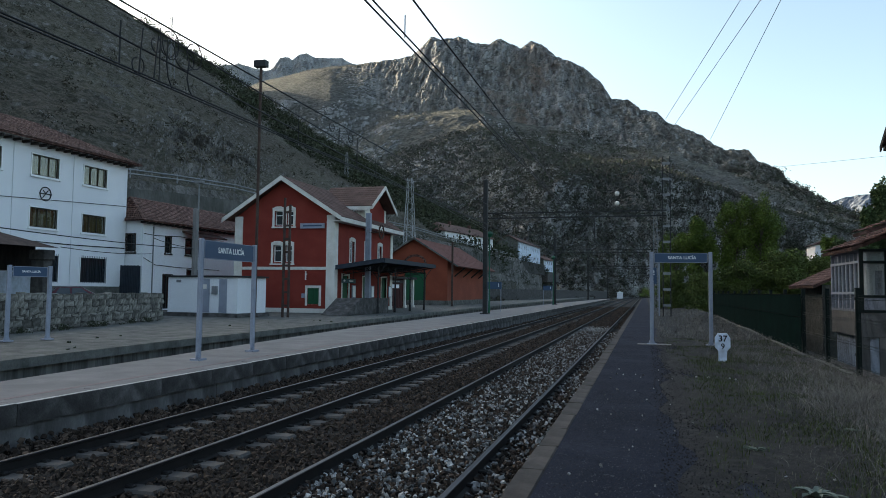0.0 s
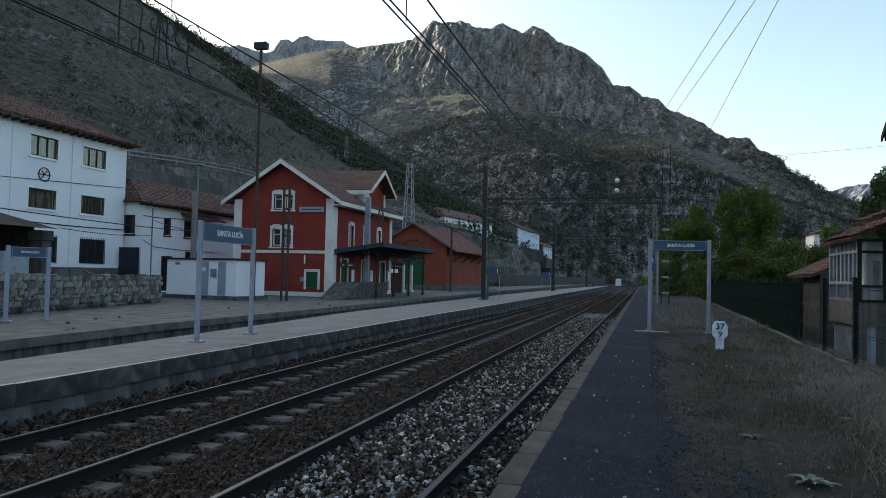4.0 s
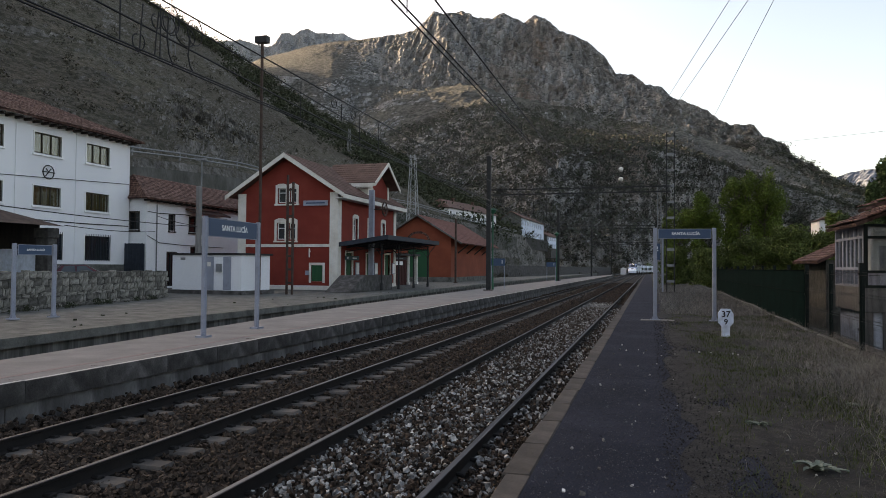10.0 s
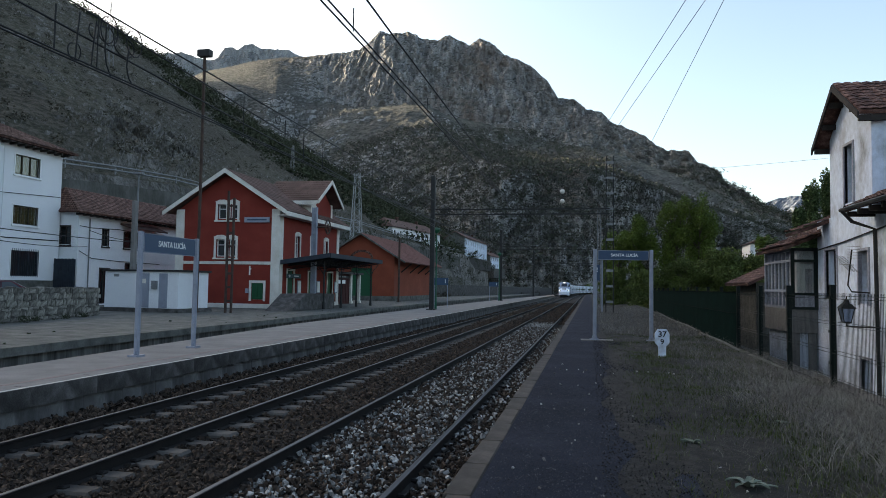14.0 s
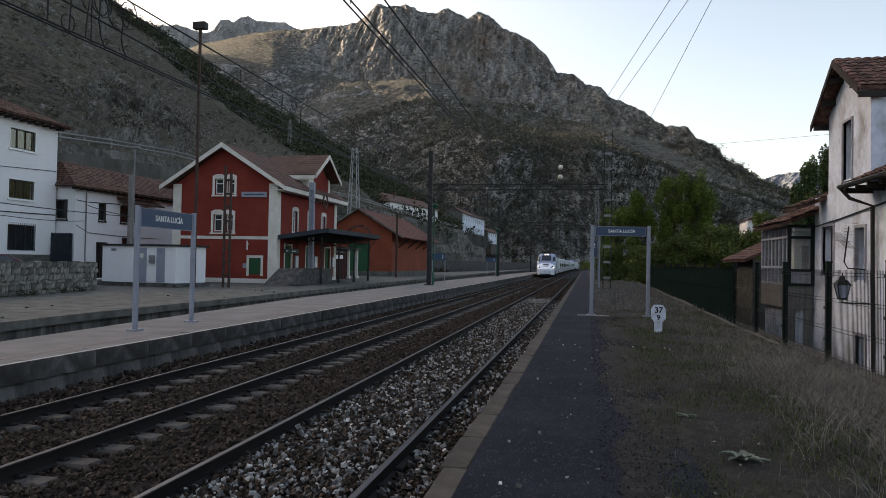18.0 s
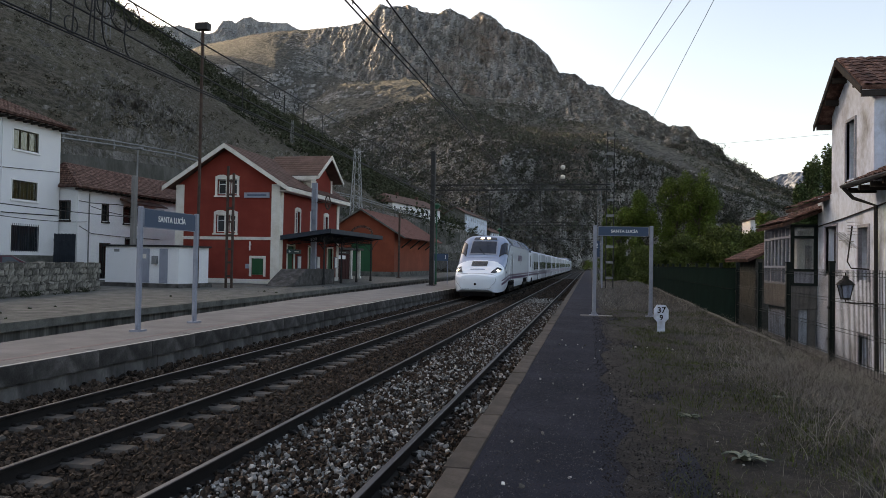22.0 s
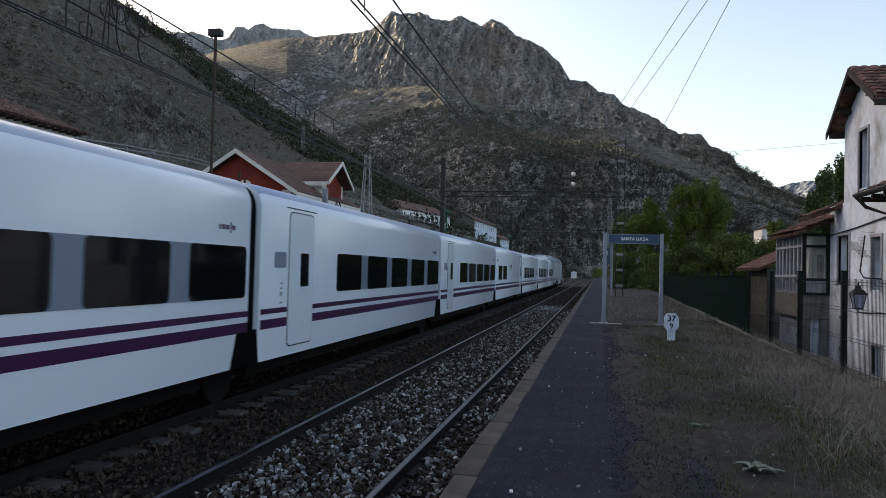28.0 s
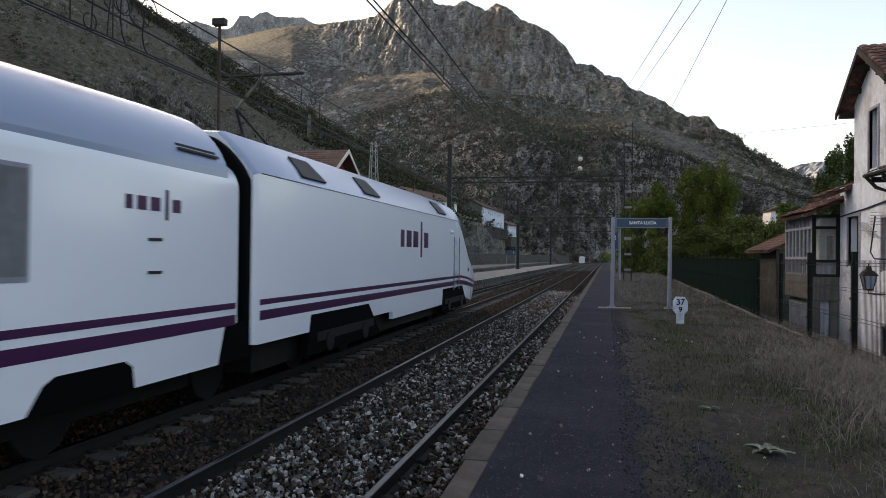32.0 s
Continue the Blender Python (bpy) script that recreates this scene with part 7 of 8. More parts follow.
tiled_roof(oh, [(6.25, 18.25, 5.95), (12.2, 18.25, 5.95), (12.2, 20.05, 7.1), (6.25, 20.05, 7.1)], M_TILE, 9, 26)
tiled_roof(oh, [(12.2, 21.85, 5.72), (6.25, 21.85, 5.72), (6.25, 20.05, 7.1), (12.2, 20.05, 7.1)], M_TILE, 9, 26)
for y in (18.35, 18.9, 19.6, 20.4, 21.0, 21.7):
    bm = bm_new()
    z = 7.1 - abs(y - 20.05) * (0.639 if y < 20 else 0.767) - 0.16
    box(bm, 6.27, WX + 0.3, y - 0.05, y + 0.05, z - 0.14, z)
    part("rafter_end", bm, M_WOOD, oh)
bm = bm_new()
for a, b in (((20.05, 7.07), (18.25, 5.92)), ((20.05, 7.07), (21.85, 5.69))):
    prism(bm, [a, b, (b[0], b[1] - 0.16), (a[0], a[1] - 0.18)], "x", 6.21, 6.25)
part("bargeboard", bm, M_WOOD, oh)
# lower wing's roof, with a broken eave
tiled_roof(oh, [(5.95, 5.0, 3.62), (5.95, 18.45, 3.62), (9.3, 18.45, 5.2), (9.3, 5.0, 5.2)], M_TILE, 14, 54)
tiled_roof(oh, [(12.4, 18.45, 3.62), (12.4, 5.0, 3.62), (9.3, 5.0, 5.2), (9.3, 18.45, 5.2)], M_TILE, 14, 54)
for k in range(20):
    bm = bm_new()
    y = 5.4 + k * 0.68
    box(bm, 6.0, WX - 0.002, y, y + 0.09, 3.42, 3.54)
    part("rafter_end", bm, M_WOOD, oh)
bm = bm_new()
tube(bm, [(5.9, 5.0, 3.55), (5.9, 18.5, 3.58)], 0.05)
tube(bm, [(5.9, 18.4, 3.55), (6.1, 18.35, 3.3), (6.5, 18.1, 3.1), (6.52, 18.05, -1.0)], 0.045, 8)
part("gutter_pipe", bm, M_DARK, oh, "bent dark drainpipe")
bm = bm_new()
tube(bm, [(6.57, 22.6, 2.85), (6.57, 20.5, 2.95), (6.57, 17.5, 3.15), (6.57, 12, 3.2)], 0.02, 5)
part("wall_cable", bm, M_DARK, oh)

# glazed gallery
gl = thing("glazed_gallery", "glazed wooden gallery with tiled roof on the old house", "gallery")
GXC, GA, GB = 5.86, 22.72, 25.9
bm = bm_new()
box(bm, GXC + 0.14, 7.6, GA + 0.14, GB, -1.6, 0.40)
part("lower_wall", bm, M_OLDWHITE, gl)
bm = bm_new()
box(bm, GXC, 7.6, GA, GB, 0.402, 1.12)
bevelled(bm, 0.015)
part("parapet", bm, M_ISLAND, gl, "bare grey parapet of the gallery")
for x in (GXC + 0.02, WX - 0.24):
    bm = bm_new()
    box(bm, x, x + 0.22, GA + 0.02, GA + 0.137, -1.6, 0.40)
    part("pier", bm, M_ISLAND, gl)
bm = bm_new()
box(bm, GXC + 0.2, 7.6, GA + 0.07, GB, 1.13, 2.86)
part("interior", bm, M_WHITE, gl, "white room wall behind the panes")
bm = bm_new()
box(bm, GXC + 0.42, GXC + 0.6, GA + 0.04, GA + 0.067, 1.5, 2.3)
part("inner_door", bm, M_OLDTRIM, gl)
for y in np.linspace(GA, GB - 0.08, 8):
    bm = bm_new()
    box(bm, GXC, GXC + 0.08, y, y + 0.08, 1.12, 2.9)
    part("mullion", bm, M_GREYPAINT, gl)
for z in (1.12, 1.62, 2.52, 2.83):
    bm = bm_new()
    box(bm, GXC - 0.01, GXC + 0.09, GA, GB, z, z + 0.07)
    part("rail", bm, M_GREYPAINT, gl)
for x in (GXC, WX - 0.1):
    bm = bm_new()
    box(bm, x, x + 0.1, GA - 0.06, GA - 0.003, 1.1, 2.92)
    part("corner_post", bm, M_FENCEGREEN, gl)
for z in (1.10, 1.52, 2.50, 2.84):
    bm = bm_new()
    box(bm, GXC + 0.1, WX - 0.1, GA - 0.055, GA - 0.005, z, z + 0.08)
    part("rail", bm, M_FENCEGREEN, gl)
bm = bm_new()
box(bm, GXC + 0.1, WX - 0.1, GA - 0.02, GA - 0.012, 1.6, 2.5)
box(bm, GXC + 0.1, WX - 0.1, GA - 0.02, GA - 0.012, 2.58, 2.84)
part("pane", bm, M_CLEAR, gl).visible_shadow = False
bm = bm_new()
box(bm, GXC + 0.1, WX - 0.1, GA - 0.03, GA - 0.01, 1.18, 1.52)
part("panel", bm, M_OLDTRIM, gl)
for y in np.linspace(GA, GB - 0.08, 8)[:-1]:
    bm = bm_new()
    box(bm, GXC + 0.03, GXC + 0.04, y + 0.08, y + 0.497, 1.69, 2.52)
    part("pane", bm, M_CLEAR, gl).visible_shadow = False
tiled_roof(gl, [(5.56, GA - 0.4, 2.93), (5.56, GB - 0.1, 2.93), (8.6, GB - 0.1, 4.2), (8.6, GA - 0.4, 4.2)], M_TILE, 9, 14, amp=0.05)
tiled_roof(gl, [(5.6, GA - 1.1, 3.30), (5.6, GA - 0.45, 3.30), (8.4, GA - 0.45, 4.35), (8.4, GA - 1.1, 4.35)], M_TILE, 8, 3, amp=0.05)

# small tiled outhouse further on
ou = thing("outhouse", "low outhouse with a red tiled roof behind the green net", "outhouse")
bm = bm_new()
box(bm, 6.9, 10.5, 32.0, 36.0, -1.6, 2.0)
part("wall", bm, M_RUBBLE, ou)
tiled_roof(ou, [(6.45, 31.5, 1.95), (6.45, 36.5, 1.95), (8.7, 36.5, 3.05), (8.7, 31.5, 3.05)], M_TILE, 9, 22)
tiled_roof(ou, [(11.0, 36.5, 1.95), (11.0, 31.5, 1.95), (8.7, 31.5, 3.05), (8.7, 36.5, 3.05)], M_TILE, 9, 22)

# wall lantern on its arm
ln = thing("wall_lantern", "black wrought-iron lantern on a wall arm", "lantern")
LX, LY, LZ = 5.95, 18.35, 1.08
bm = bm_new()
tube(bm, [(6.58, 18.1, 0.82), (6.1, 18.3, 0.82), (LX, LY, 0.83), (LX, LY, 0.90)], 0.018)
part("arm", bm, M_DARK, ln)
bm = bm_new()
for k in range(4):
    a = math.pi / 4 + k * math.pi / 2
    rod(bm, (LX + 0.11 * math.cos(a), LY + 0.11 * math.sin(a), 0.93), (LX + 0.19 * math.cos(a), LY + 0.19 * math.sin(a), 1.24), 0.012)
rod(bm, (LX, LY, 0.90), (LX, LY, 0.94), 0.12, 0.13, 4)
rod(bm, (LX, LY, 1.24), (LX, LY, 1.36), 0.24, 0.12, 4)
rod(bm, (LX, LY, 1.36), (LX, LY, 1.46), 0.08, 0.05, 8)
rod(bm, (LX, LY, 1.46), (LX, LY, 1.54), 0.02, 0.01, 6)
part("cage", bm, M_DARK, ln)
bm = bm_new()
rod(bm, (LX, LY, 0.94), (LX, LY, 1.24), 0.105, 0.175, 4)
part("pane", bm, M_TRAINGREY, ln)
# roof aerial fixed to the wall
an = thing("tv_aerial", "bent television aerial fixed to the house wall", "aerial")
bm = bm_new()
tube(bm, [(6.58, 18.7, 1.62), (6.25, 18.9, 1.64), (6.2, 19.0, 1.8), (6.2, 18.7, 2.65)], 0.018)
part("mast", bm, M_DARK, an)
for k in range(7):
    bm = bm_new()
    y = 18.75 + k * 0.11
    rod(bm, (6.2, y, 2.28 + k * 0.01), (6.05, y + 0.05, 2.50 + k * 0.01), 0.006, seg=4)
    rod(bm, (6.2, y, 2.28 + k * 0.01), (6.35, y - 0.05, 2.10 + k * 0.01), 0.006, seg=4)
    part("element", bm, M_GALV, an)
bm = bm_new()
rod(bm, (6.2, 18.6, 2.28), (6.2, 19.6, 2.34), 0.01)
for k in range(5):
    rod(bm, (6.05, 18.55, 2.45 + k * 0.07), (6.4, 18.75, 2.45 + k * 0.07), 0.006, seg=4)
part("boom", bm, M_GALV, an)

# ---- fence ----
FX = 4.22
fy = [3.3, 5.9, 8.5, 11.1, 13.7, 16.5, 19.1] + [21.8 + 2.65 * k for k in range(11)]
fe = thing("site_fence", "dark green steel mesh fence with square posts", "fence")
for k, y in enumerate(fy):
    z = verge_z(4.2, y)
    bm = bm_new()
    box(bm, FX - 0.045, FX + 0.045, y - 0.045, y + 0.045, z - 0.35, 1.72)
    box(bm, FX - 0.05, FX + 0.05, y - 0.05, y + 0.05, 1.72, 1.75)
    p = part("post", bm, M_FENCEGREEN, fe)
    for zz in (0.35, 0.9, 1.5):
        bm = bm_new()
        box(bm, FX - 0.06, FX - 0.046, y - 0.06, y + 0.06, zz, zz + 0.05)
        part("clip", bm, M_FENCEGREEN, p)
    if k + 1 < len(fy):
        y1 = fy[k + 1]
        n = int((y1 - y) / 0.055)
        bm = bm_new()
        for i in range(1, n):
            yy = y + (y1 - y) * i / n
            for za, zb in ((z - 0.05, 1.60),):
                box(bm, FX - 0.0025, FX + 0.0025, yy - 0.0025, yy + 0.0025, za, zb)
        for zz in (0.12, 0.55, 0.60, 1.05, 1.10, 1.50, 1.55):
            w = 0.03 if zz in (0.55, 1.05, 1.50) else 0.0
            box(bm, FX - 0.004 - w, FX + 0.004 - w, y, y1, zz - 0.004, zz + 0.004)
        part("mesh_panel", bm, M_FENCEGREEN, fe)
        if y > 21:
            nn = 14
            v = []
            for d in (0.0, 0.004):
                for j in range(4):
                    for i in range(nn + 1):
                        yy, u = y + (y1 - y) * i / nn, j / 3
                        v.append((FX - 0.064 + d + 0.012 * noise.noise((yy * 1.3, u * 2, 4.0)), yy, z - 0.05 + (1.64 - z) * u + (0.02 * noise.noise((yy * 0.9, 2.0, 1.0)) if j == 3 else 0)))
            w = nn + 1
            f = [(j * w + i, j * w + i + 1, (j + 1) * w + i + 1, (j + 1) * w + i) for j in range(3) for i in range(nn)]
            f += [tuple(4 * w + q for q in reversed(p)) for p in f]
            net = from_arrays("shade_net", v, f, M_MESH, True)
            net.parent = fe
            tagged(net, "dark green shade netting")
            bm = bm_new()
            for za, zb, r in ((1.60, 1.60, 0.012), (0.98, 0.98, 0.009), (z + 0.03, verge_z(4.2, y1) + 0.03, 0.010)):
                tube(bm, [(FX - 0.085, y, za), (FX - 0.085, (y + y1) / 2, (za + zb) / 2 - 0.015), (FX - 0.085, y1, zb)], r, 5)
            part("tie_wire", bm, M_BLACK, fe)
for k in range(16):
    ya = 16.5 + k * 2.2
    bm = bm_new()
    za, zb = verge_z(4.05, ya), verge_z(4.05, ya + 2.2)
    prism(bm, [(ya + 0.01, za - 0.3), (ya + 2.19, zb - 0.3), (ya + 2.19, zb + 0.035), (ya + 0.01, za + 0.035)], "x", 4.0, 4.13)
    bevelled(bm, 0.012)
    part("footing_block", bm, M_OLDPLAT, fe, "pale concrete footing along the net")

# ---- walls and road on the slope ----
def bearing(b, r, z):
    return Vector((r * math.sin(radians(b)), r * math.cos(radians(b)), z))


rd = [bearing(b, r + 0.4, z) for b, r, z in H_ROAD[1:-1]]
road_pts = []
for a, b in zip(rd, rd[1:]):
    n = max(2, int((b - a).length / 4))
    road_pts += [a.lerp(b, k / n) for k in range(n)]
gr = thing("guardrail", "grey steel guardrail along the road on the slope", "guardrail")
for k, (a, b) in enumerate(zip(road_pts, road_pts[1:])):
    if k % 2 == 0:
        bm = bm_new()
        box(bm, a.x - 0.06, a.x + 0.06, a.y - 0.06, a.y + 0.06, a.z - 1.2, a.z + 1.0)
        part("post", bm, M_GALV, gr)
    bm = bm_new()
    for dz in (0.45, 0.85):
        rod(bm, a + Vector((0, 0, dz)), b + Vector((0, 0, dz)), 0.10, seg=5)
    part("rail", bm, M_GALV, gr)
bm = bm_new()
for a, b in zip(road_pts, road_pts[1:]):
    p0, p1 = a, b
    v = [bm.verts.new(p) for p in (p0 - Vector((p0.x, p0.y, 0)).normalized() * 4.5 - Vector((0, 0, 7.4)), p1 - Vector((p1.x, p1.y, 0)).normalized() * 4.5 - Vector((0, 0, 7.4)),
                                   p1 - Vector((p1.x, p1.y, 0)).normalized() * 4.2 - Vector((0, 0, 1.5)), p0 - Vector((p0.x, p0.y, 0)).normalized() * 4.2 - Vector((0, 0, 1.5)),
                                   p1 - Vector((p1.x, p1.y, 0)).normalized() * 3.0 - Vector((0, 0, 1.5)), p0 - Vector((p0.x, p0.y, 0)).normalized() * 3.0 - Vector((0, 0, 1.5)))]
    bm.faces.new((v[0], v[1], v[2], v[3]))
    bm.faces.new((v[3], v[2], v[4], v[5]))
structure("retaining_wall", bm, M_RETAIN, "long grey concrete retaining wall under the road")
bm = bm_new()
lw = [(-27, 99), (-22.5, 130), (-20, 170), (-17.5, 230), (-15, 300)]
for (xa, ya), (xb, yb) in zip(lw, lw[1:]):
    v = [bm.verts.new(p) for p in ((xa, ya, -1), (xb, yb, -1), (xb - 0.3, yb, 2.0), (xa - 0.3, ya, 2.0), (xb - 0.8, yb, 2.0), (xa - 0.8, ya, 2.0), (xb - 0.8, yb, -1), (xa - 0.8, ya, -1))]
    for f in ((0, 1, 2, 3), (3, 2, 4, 5), (5, 4, 6, 7)):
        bm.faces.new([v[i] for i in f])
structure("trackside_wall", bm, M_PWALL, "stone wall at the foot of the slope beside the line")
wh = thing("white_hut", "small white lineside hut at the bend of the line", "hut")
bm = bm_new()
box(bm, -9.8, -7.9, 262, 265, -0.6, 1.5)
part("wall", bm, M_WHITE, wh)
bm = bm_new()
prism(bm, [(-10.0, 1.5), (-7.7, 1.5), (-8.85, 2.0)], "y", 261.8, 265.2)
part("roof", bm, M_WHITEPAINT, wh)


# ---- trees and scrub ----
def leaf_cloud(rng, centres, radii, count, size, flat=0.55):
    """Leaves as small bent quads, thrown through a set of clumps with gaps between them."""
    centres, radii = np.array(centres), np.array(radii)
    w = radii[:, 0] * radii[:, 1] * radii[:, 2]
    pick = rng.choice(len(centres), count, p=w / w.sum())
    d = rng.normal(size=(count, 3))
    d /= np.linalg.norm(d, axis=1)[:, None]
    p = centres[pick] + d * radii[pick] * (rng.random((count, 1)) ** 0.45)
    a = rng.normal(size=(count, 3))
    a /= np.linalg.norm(a, axis=1)[:, None]
    b = np.cross(a, rng.normal(size=(count, 3)))
    b /= np.linalg.norm(b, axis=1)[:, None]
    s = size * rng.uniform(0.55, 1.3, (count, 1))
    v = np.stack([p - a * s, p + b * s * flat, p + a * s, p - b * s * flat], 1).reshape(-1, 3)
    f = np.arange(count * 4).reshape(-1, 4)
    return v, f


def tree(x, y, z, height, spread, seed, mat, name="tree", label="", leaves=5200, size=0.22, trunk_h=0.3, narrow=False, group=""):
    rng = np.random.default_rng(seed)
    th = thing(name, label, "tree", None, group)
    bm = bm_new()
    top = height * (0.85 if narrow else 0.62)
    lean = Vector((rng.uniform(-0.4, 0.4), rng.uniform(-0.4, 0.4), 0))
    base = Vector((x, y, z))
    rod(bm, base, base + lean * 0.4 + Vector((0, 0, top * 0.5)), height * 0.022, height * 0.016, 8)
    rod(bm, base + lean * 0.4 + Vector((0, 0, top * 0.5)), base + lean + Vector((0, 0, top)), height * 0.016, height * 0.006, 8)
    tips = []
    n = 34 if narrow else 46
    for k in range(n):
        h = rng.uniform(trunk_h, 0.92)
        a = rng.uniform(0, math.tau)
        r = spread * rng.uniform(0.15, 1.0) * (1.15 - h if narrow else (1.12 - 0.9 * abs(h - 0.42)))
        s = base + lean * h + Vector((0, 0, height * h * 0.8))
        e = base + lean * h + Vector((r * math.cos(a), r * math.sin(a), height * h))
        rod(bm, s * 1.0 if s.z < top + z else base + lean + Vector((0, 0, top)), e, height * 0.006, height * 0.002, 5)
        tips.append(e)
    part("trunk", bm, M_BARK, th)
    rad = [(spread * rng.uniform(0.22, 0.42), spread * rng.uniform(0.22, 0.42), height * rng.uniform(0.07, 0.12)) for _ in tips]
    v, f = leaf_cloud(rng, [tuple(t) for t in tips], rad, leaves, size)
    cr = from_arrays("crown", v, f, mat)
    cr.parent = th
    return th


for k, (x, y, h, s, n) in enumerate(((3.3, 84, 9.6, 2.0, 20000), (5.4, 82, 11.6, 2.2, 24000), (9.4, 82, 13.0, 2.4, 26000), (11.6, 81, 13.4, 2.6, 28000), (13.6, 90, 11.5, 2.2, 16000))):
    tree(x, y, -1.2, h, s, 20 + k, M_LEAF, "willow_tree", "dense spring-green tree beyond the fence", n, 0.105, 0.10, False, "green trees beyond the fence")
for k, (x, y, h, s, n) in enumerate(((5.6, 66, 5.2, 2.4, 16000), (8.6, 66, 6.0, 2.8, 20000), (11.6, 67, 7.0, 3.2, 26000), (14.4, 72, 6.6, 3.0, 18000), (2.9, 76, 5.6, 1.9, 12000))):
    tree(x, y, -1.4, h, s, 40 + k, M_LEAFDARK, "bush", "broad dark green bush behind the fence", n, 0.095, 0.05, False, "bushes behind the fence")
for k, (x, y, h, s) in enumerate(((18.2, 68, 10.6, 1.5), (19.7, 69, 13.0, 1.6), (21.8, 71, 15.2, 1.5), (23.8, 70, 14.6, 1.6), (17.2, 74, 8.6, 1.4), (20.9, 67, 9.6, 1.9))):
    tree(x, y, -1.4, h, s, 60 + k, M_CONIFER, "poplar_tree", "ragged dark green poplar behind the old house", 17000, 0.12, 0.08, True, "poplars behind the house")
for k, (x, y, h, s) in enumerate(((31.6, 150, 12.5, 2.2), (33.6, 151, 14.5, 2.2), (36.5, 156, 12.0, 3.0))):
    tree(x, y, -1.4, h, s, 80 + k, M_LEAF, "roadside_tree", "yellow-green tree by distant white houses", 6000, 0.22, 0.1, False, "distant trees")
dh = thing("distant_house", "small white house far down the valley", "house")
bm = bm_new()
box(bm, 33.4, 40, 160, 168, -1.6, 11.8)
part("wall", bm, M_WHITE, dh)
bm = bm_new()
prism(bm, [(33.0, 11.8), (40.4, 11.8), (36.7, 13.4)], "y", 159.5, 168.5)
part("roof", bm, M_TILE, dh)


def scrub(name, src, zone, count, size, mat, label, seed, per=16, leaf=0.42):
    """Low bushes on a hillside, as clumps of leaves set on its surface."""
    rng = np.random.default_rng(seed)
    co = np.empty(len(src.data.vertices) * 3)
    src.data.vertices.foreach_get("co", co)
    co = co.reshape(-1, 3)
    ok = co[zone(co)]
    p = ok[rng.integers(0, len(ok), count)] + rng.normal(size=(count, 3)) * np.array([1.2, 1.2, 0.1])
    s = size * rng.uniform(0.4, 1.3, (count, 1)) ** 1.5
    rep = np.repeat(p, per, 0) + rng.normal(size=(count * per, 3)) * np.repeat(s, per, 0) * np.array([0.55, 0.55, 0.42]) + np.array([0, 0, 0.3]) * np.repeat(s, per, 0)
    q = np.repeat(s, per, 0) * leaf
    a = rng.normal(size=(count * per, 3))
    a /= np.linalg.norm(a, axis=1)[:, None]
    b = np.cross(a, rng.normal(size=(count * per, 3)))
    b /= np.linalg.norm(b, axis=1)[:, None]
    v = np.stack([rep - a * q, rep + b * q * 0.7, rep + a * q, rep - b * q * 0.7], 1).reshape(-1, 3)
    ob = from_arrays(name, v, np.arange(count * per * 4).reshape(-1, 4), mat)
    return tagged(ob, label, "", "", "stuff")


M_SCRUB = rough_stuff("brown_scrub", (0.05, 0.045, 0.033), (0.07, 0.064, 0.047), (0.095, 0.088, 0.066), 0.2, 3, 0.9, 0, 0.01, island=0.4)
M_SCRUBG = rough_stuff("green_scrub", (0.028, 0.036, 0.018), (0.041, 0.05, 0.026), (0.06, 0.069, 0.038), 0.2, 3, 0.9, 0, 0.01, island=0.4)
# Lighter copies of the two scrubs; haze is put into their colour.
M_HEATH_HAZED = rough_stuff("hazed_mountain_heath", (0.07, 0.067, 0.06), (0.095, 0.091, 0.082), (0.125, 0.12, 0.108), 0.2, 3, 0.9, 0, 0.01, island=0.4)
M_BROOM_HAZED = rough_stuff("mountain_broom", (0.046, 0.053, 0.04), (0.062, 0.071, 0.052), (0.084, 0.094, 0.07), 0.2, 3, 0.9, 0, 0.01, island=0.4)
hillside, mountain = bpy.data.objects["hillside"], bpy.data.objects["mountain"]
scrub("hillside_scrub", hillside, lambda c: (c[:, 2] > 16) & (c[:, 0] < -20), 2600, 0.5, M_SCRUB, "scattered brown scrub on the hillside", 5, 22, 0.26)
scrub("gully_bushes", hillside, lambda c: (c[:, 2] > 9) & (c[:, 2] < 58) & (c[:, 1] > 170) & (c[:, 0] > -125), 2200, 1.7, M_SCRUBG, "dark green bushes in the gullies of the hillside", 6, 34, 0.22)
scrub("skyline_bushes", hillside, lambda c: (c[:, 2] > 60) & (c[:, 2] < 84) & (c[:, 1] > 175) & (c[:, 0] > -165) & (np.hypot(c[:, 0], c[:, 1]) > 225) & (np.hypot(c[:, 0], c[:, 1]) < 330), 700, 1.4, M_SCRUBG, "dark bushes along the brow of the hillside", 9, 30, 0.22)
scrub("slope_bushes", hillside, lambda c: (c[:, 2] > 2) & (c[:, 2] < 12) & (c[:, 1] > 95) & (c[:, 0] > -60), 520, 1.3, M_SCRUBG, "bushes below the road", 8, 110, 0.085)
on_slope = lambda c: (c[:, 2] > 4) & (c[:, 2] < 175 + 0.35 * np.minimum(c[:, 0], 0) - 0.95 * np.maximum(c[:, 0] + 60, 0)) & (c[:, 1] > 300) & (c[:, 1] < 720) & (c[:, 0] > -380) & (c[:, 0] < 190)
scrub("mountain_scrub", mountain, on_slope, 12000, 1.9, M_HEATH_HAZED, "thin dark scrub over the mountain slopes", 7, 12, 0.27)
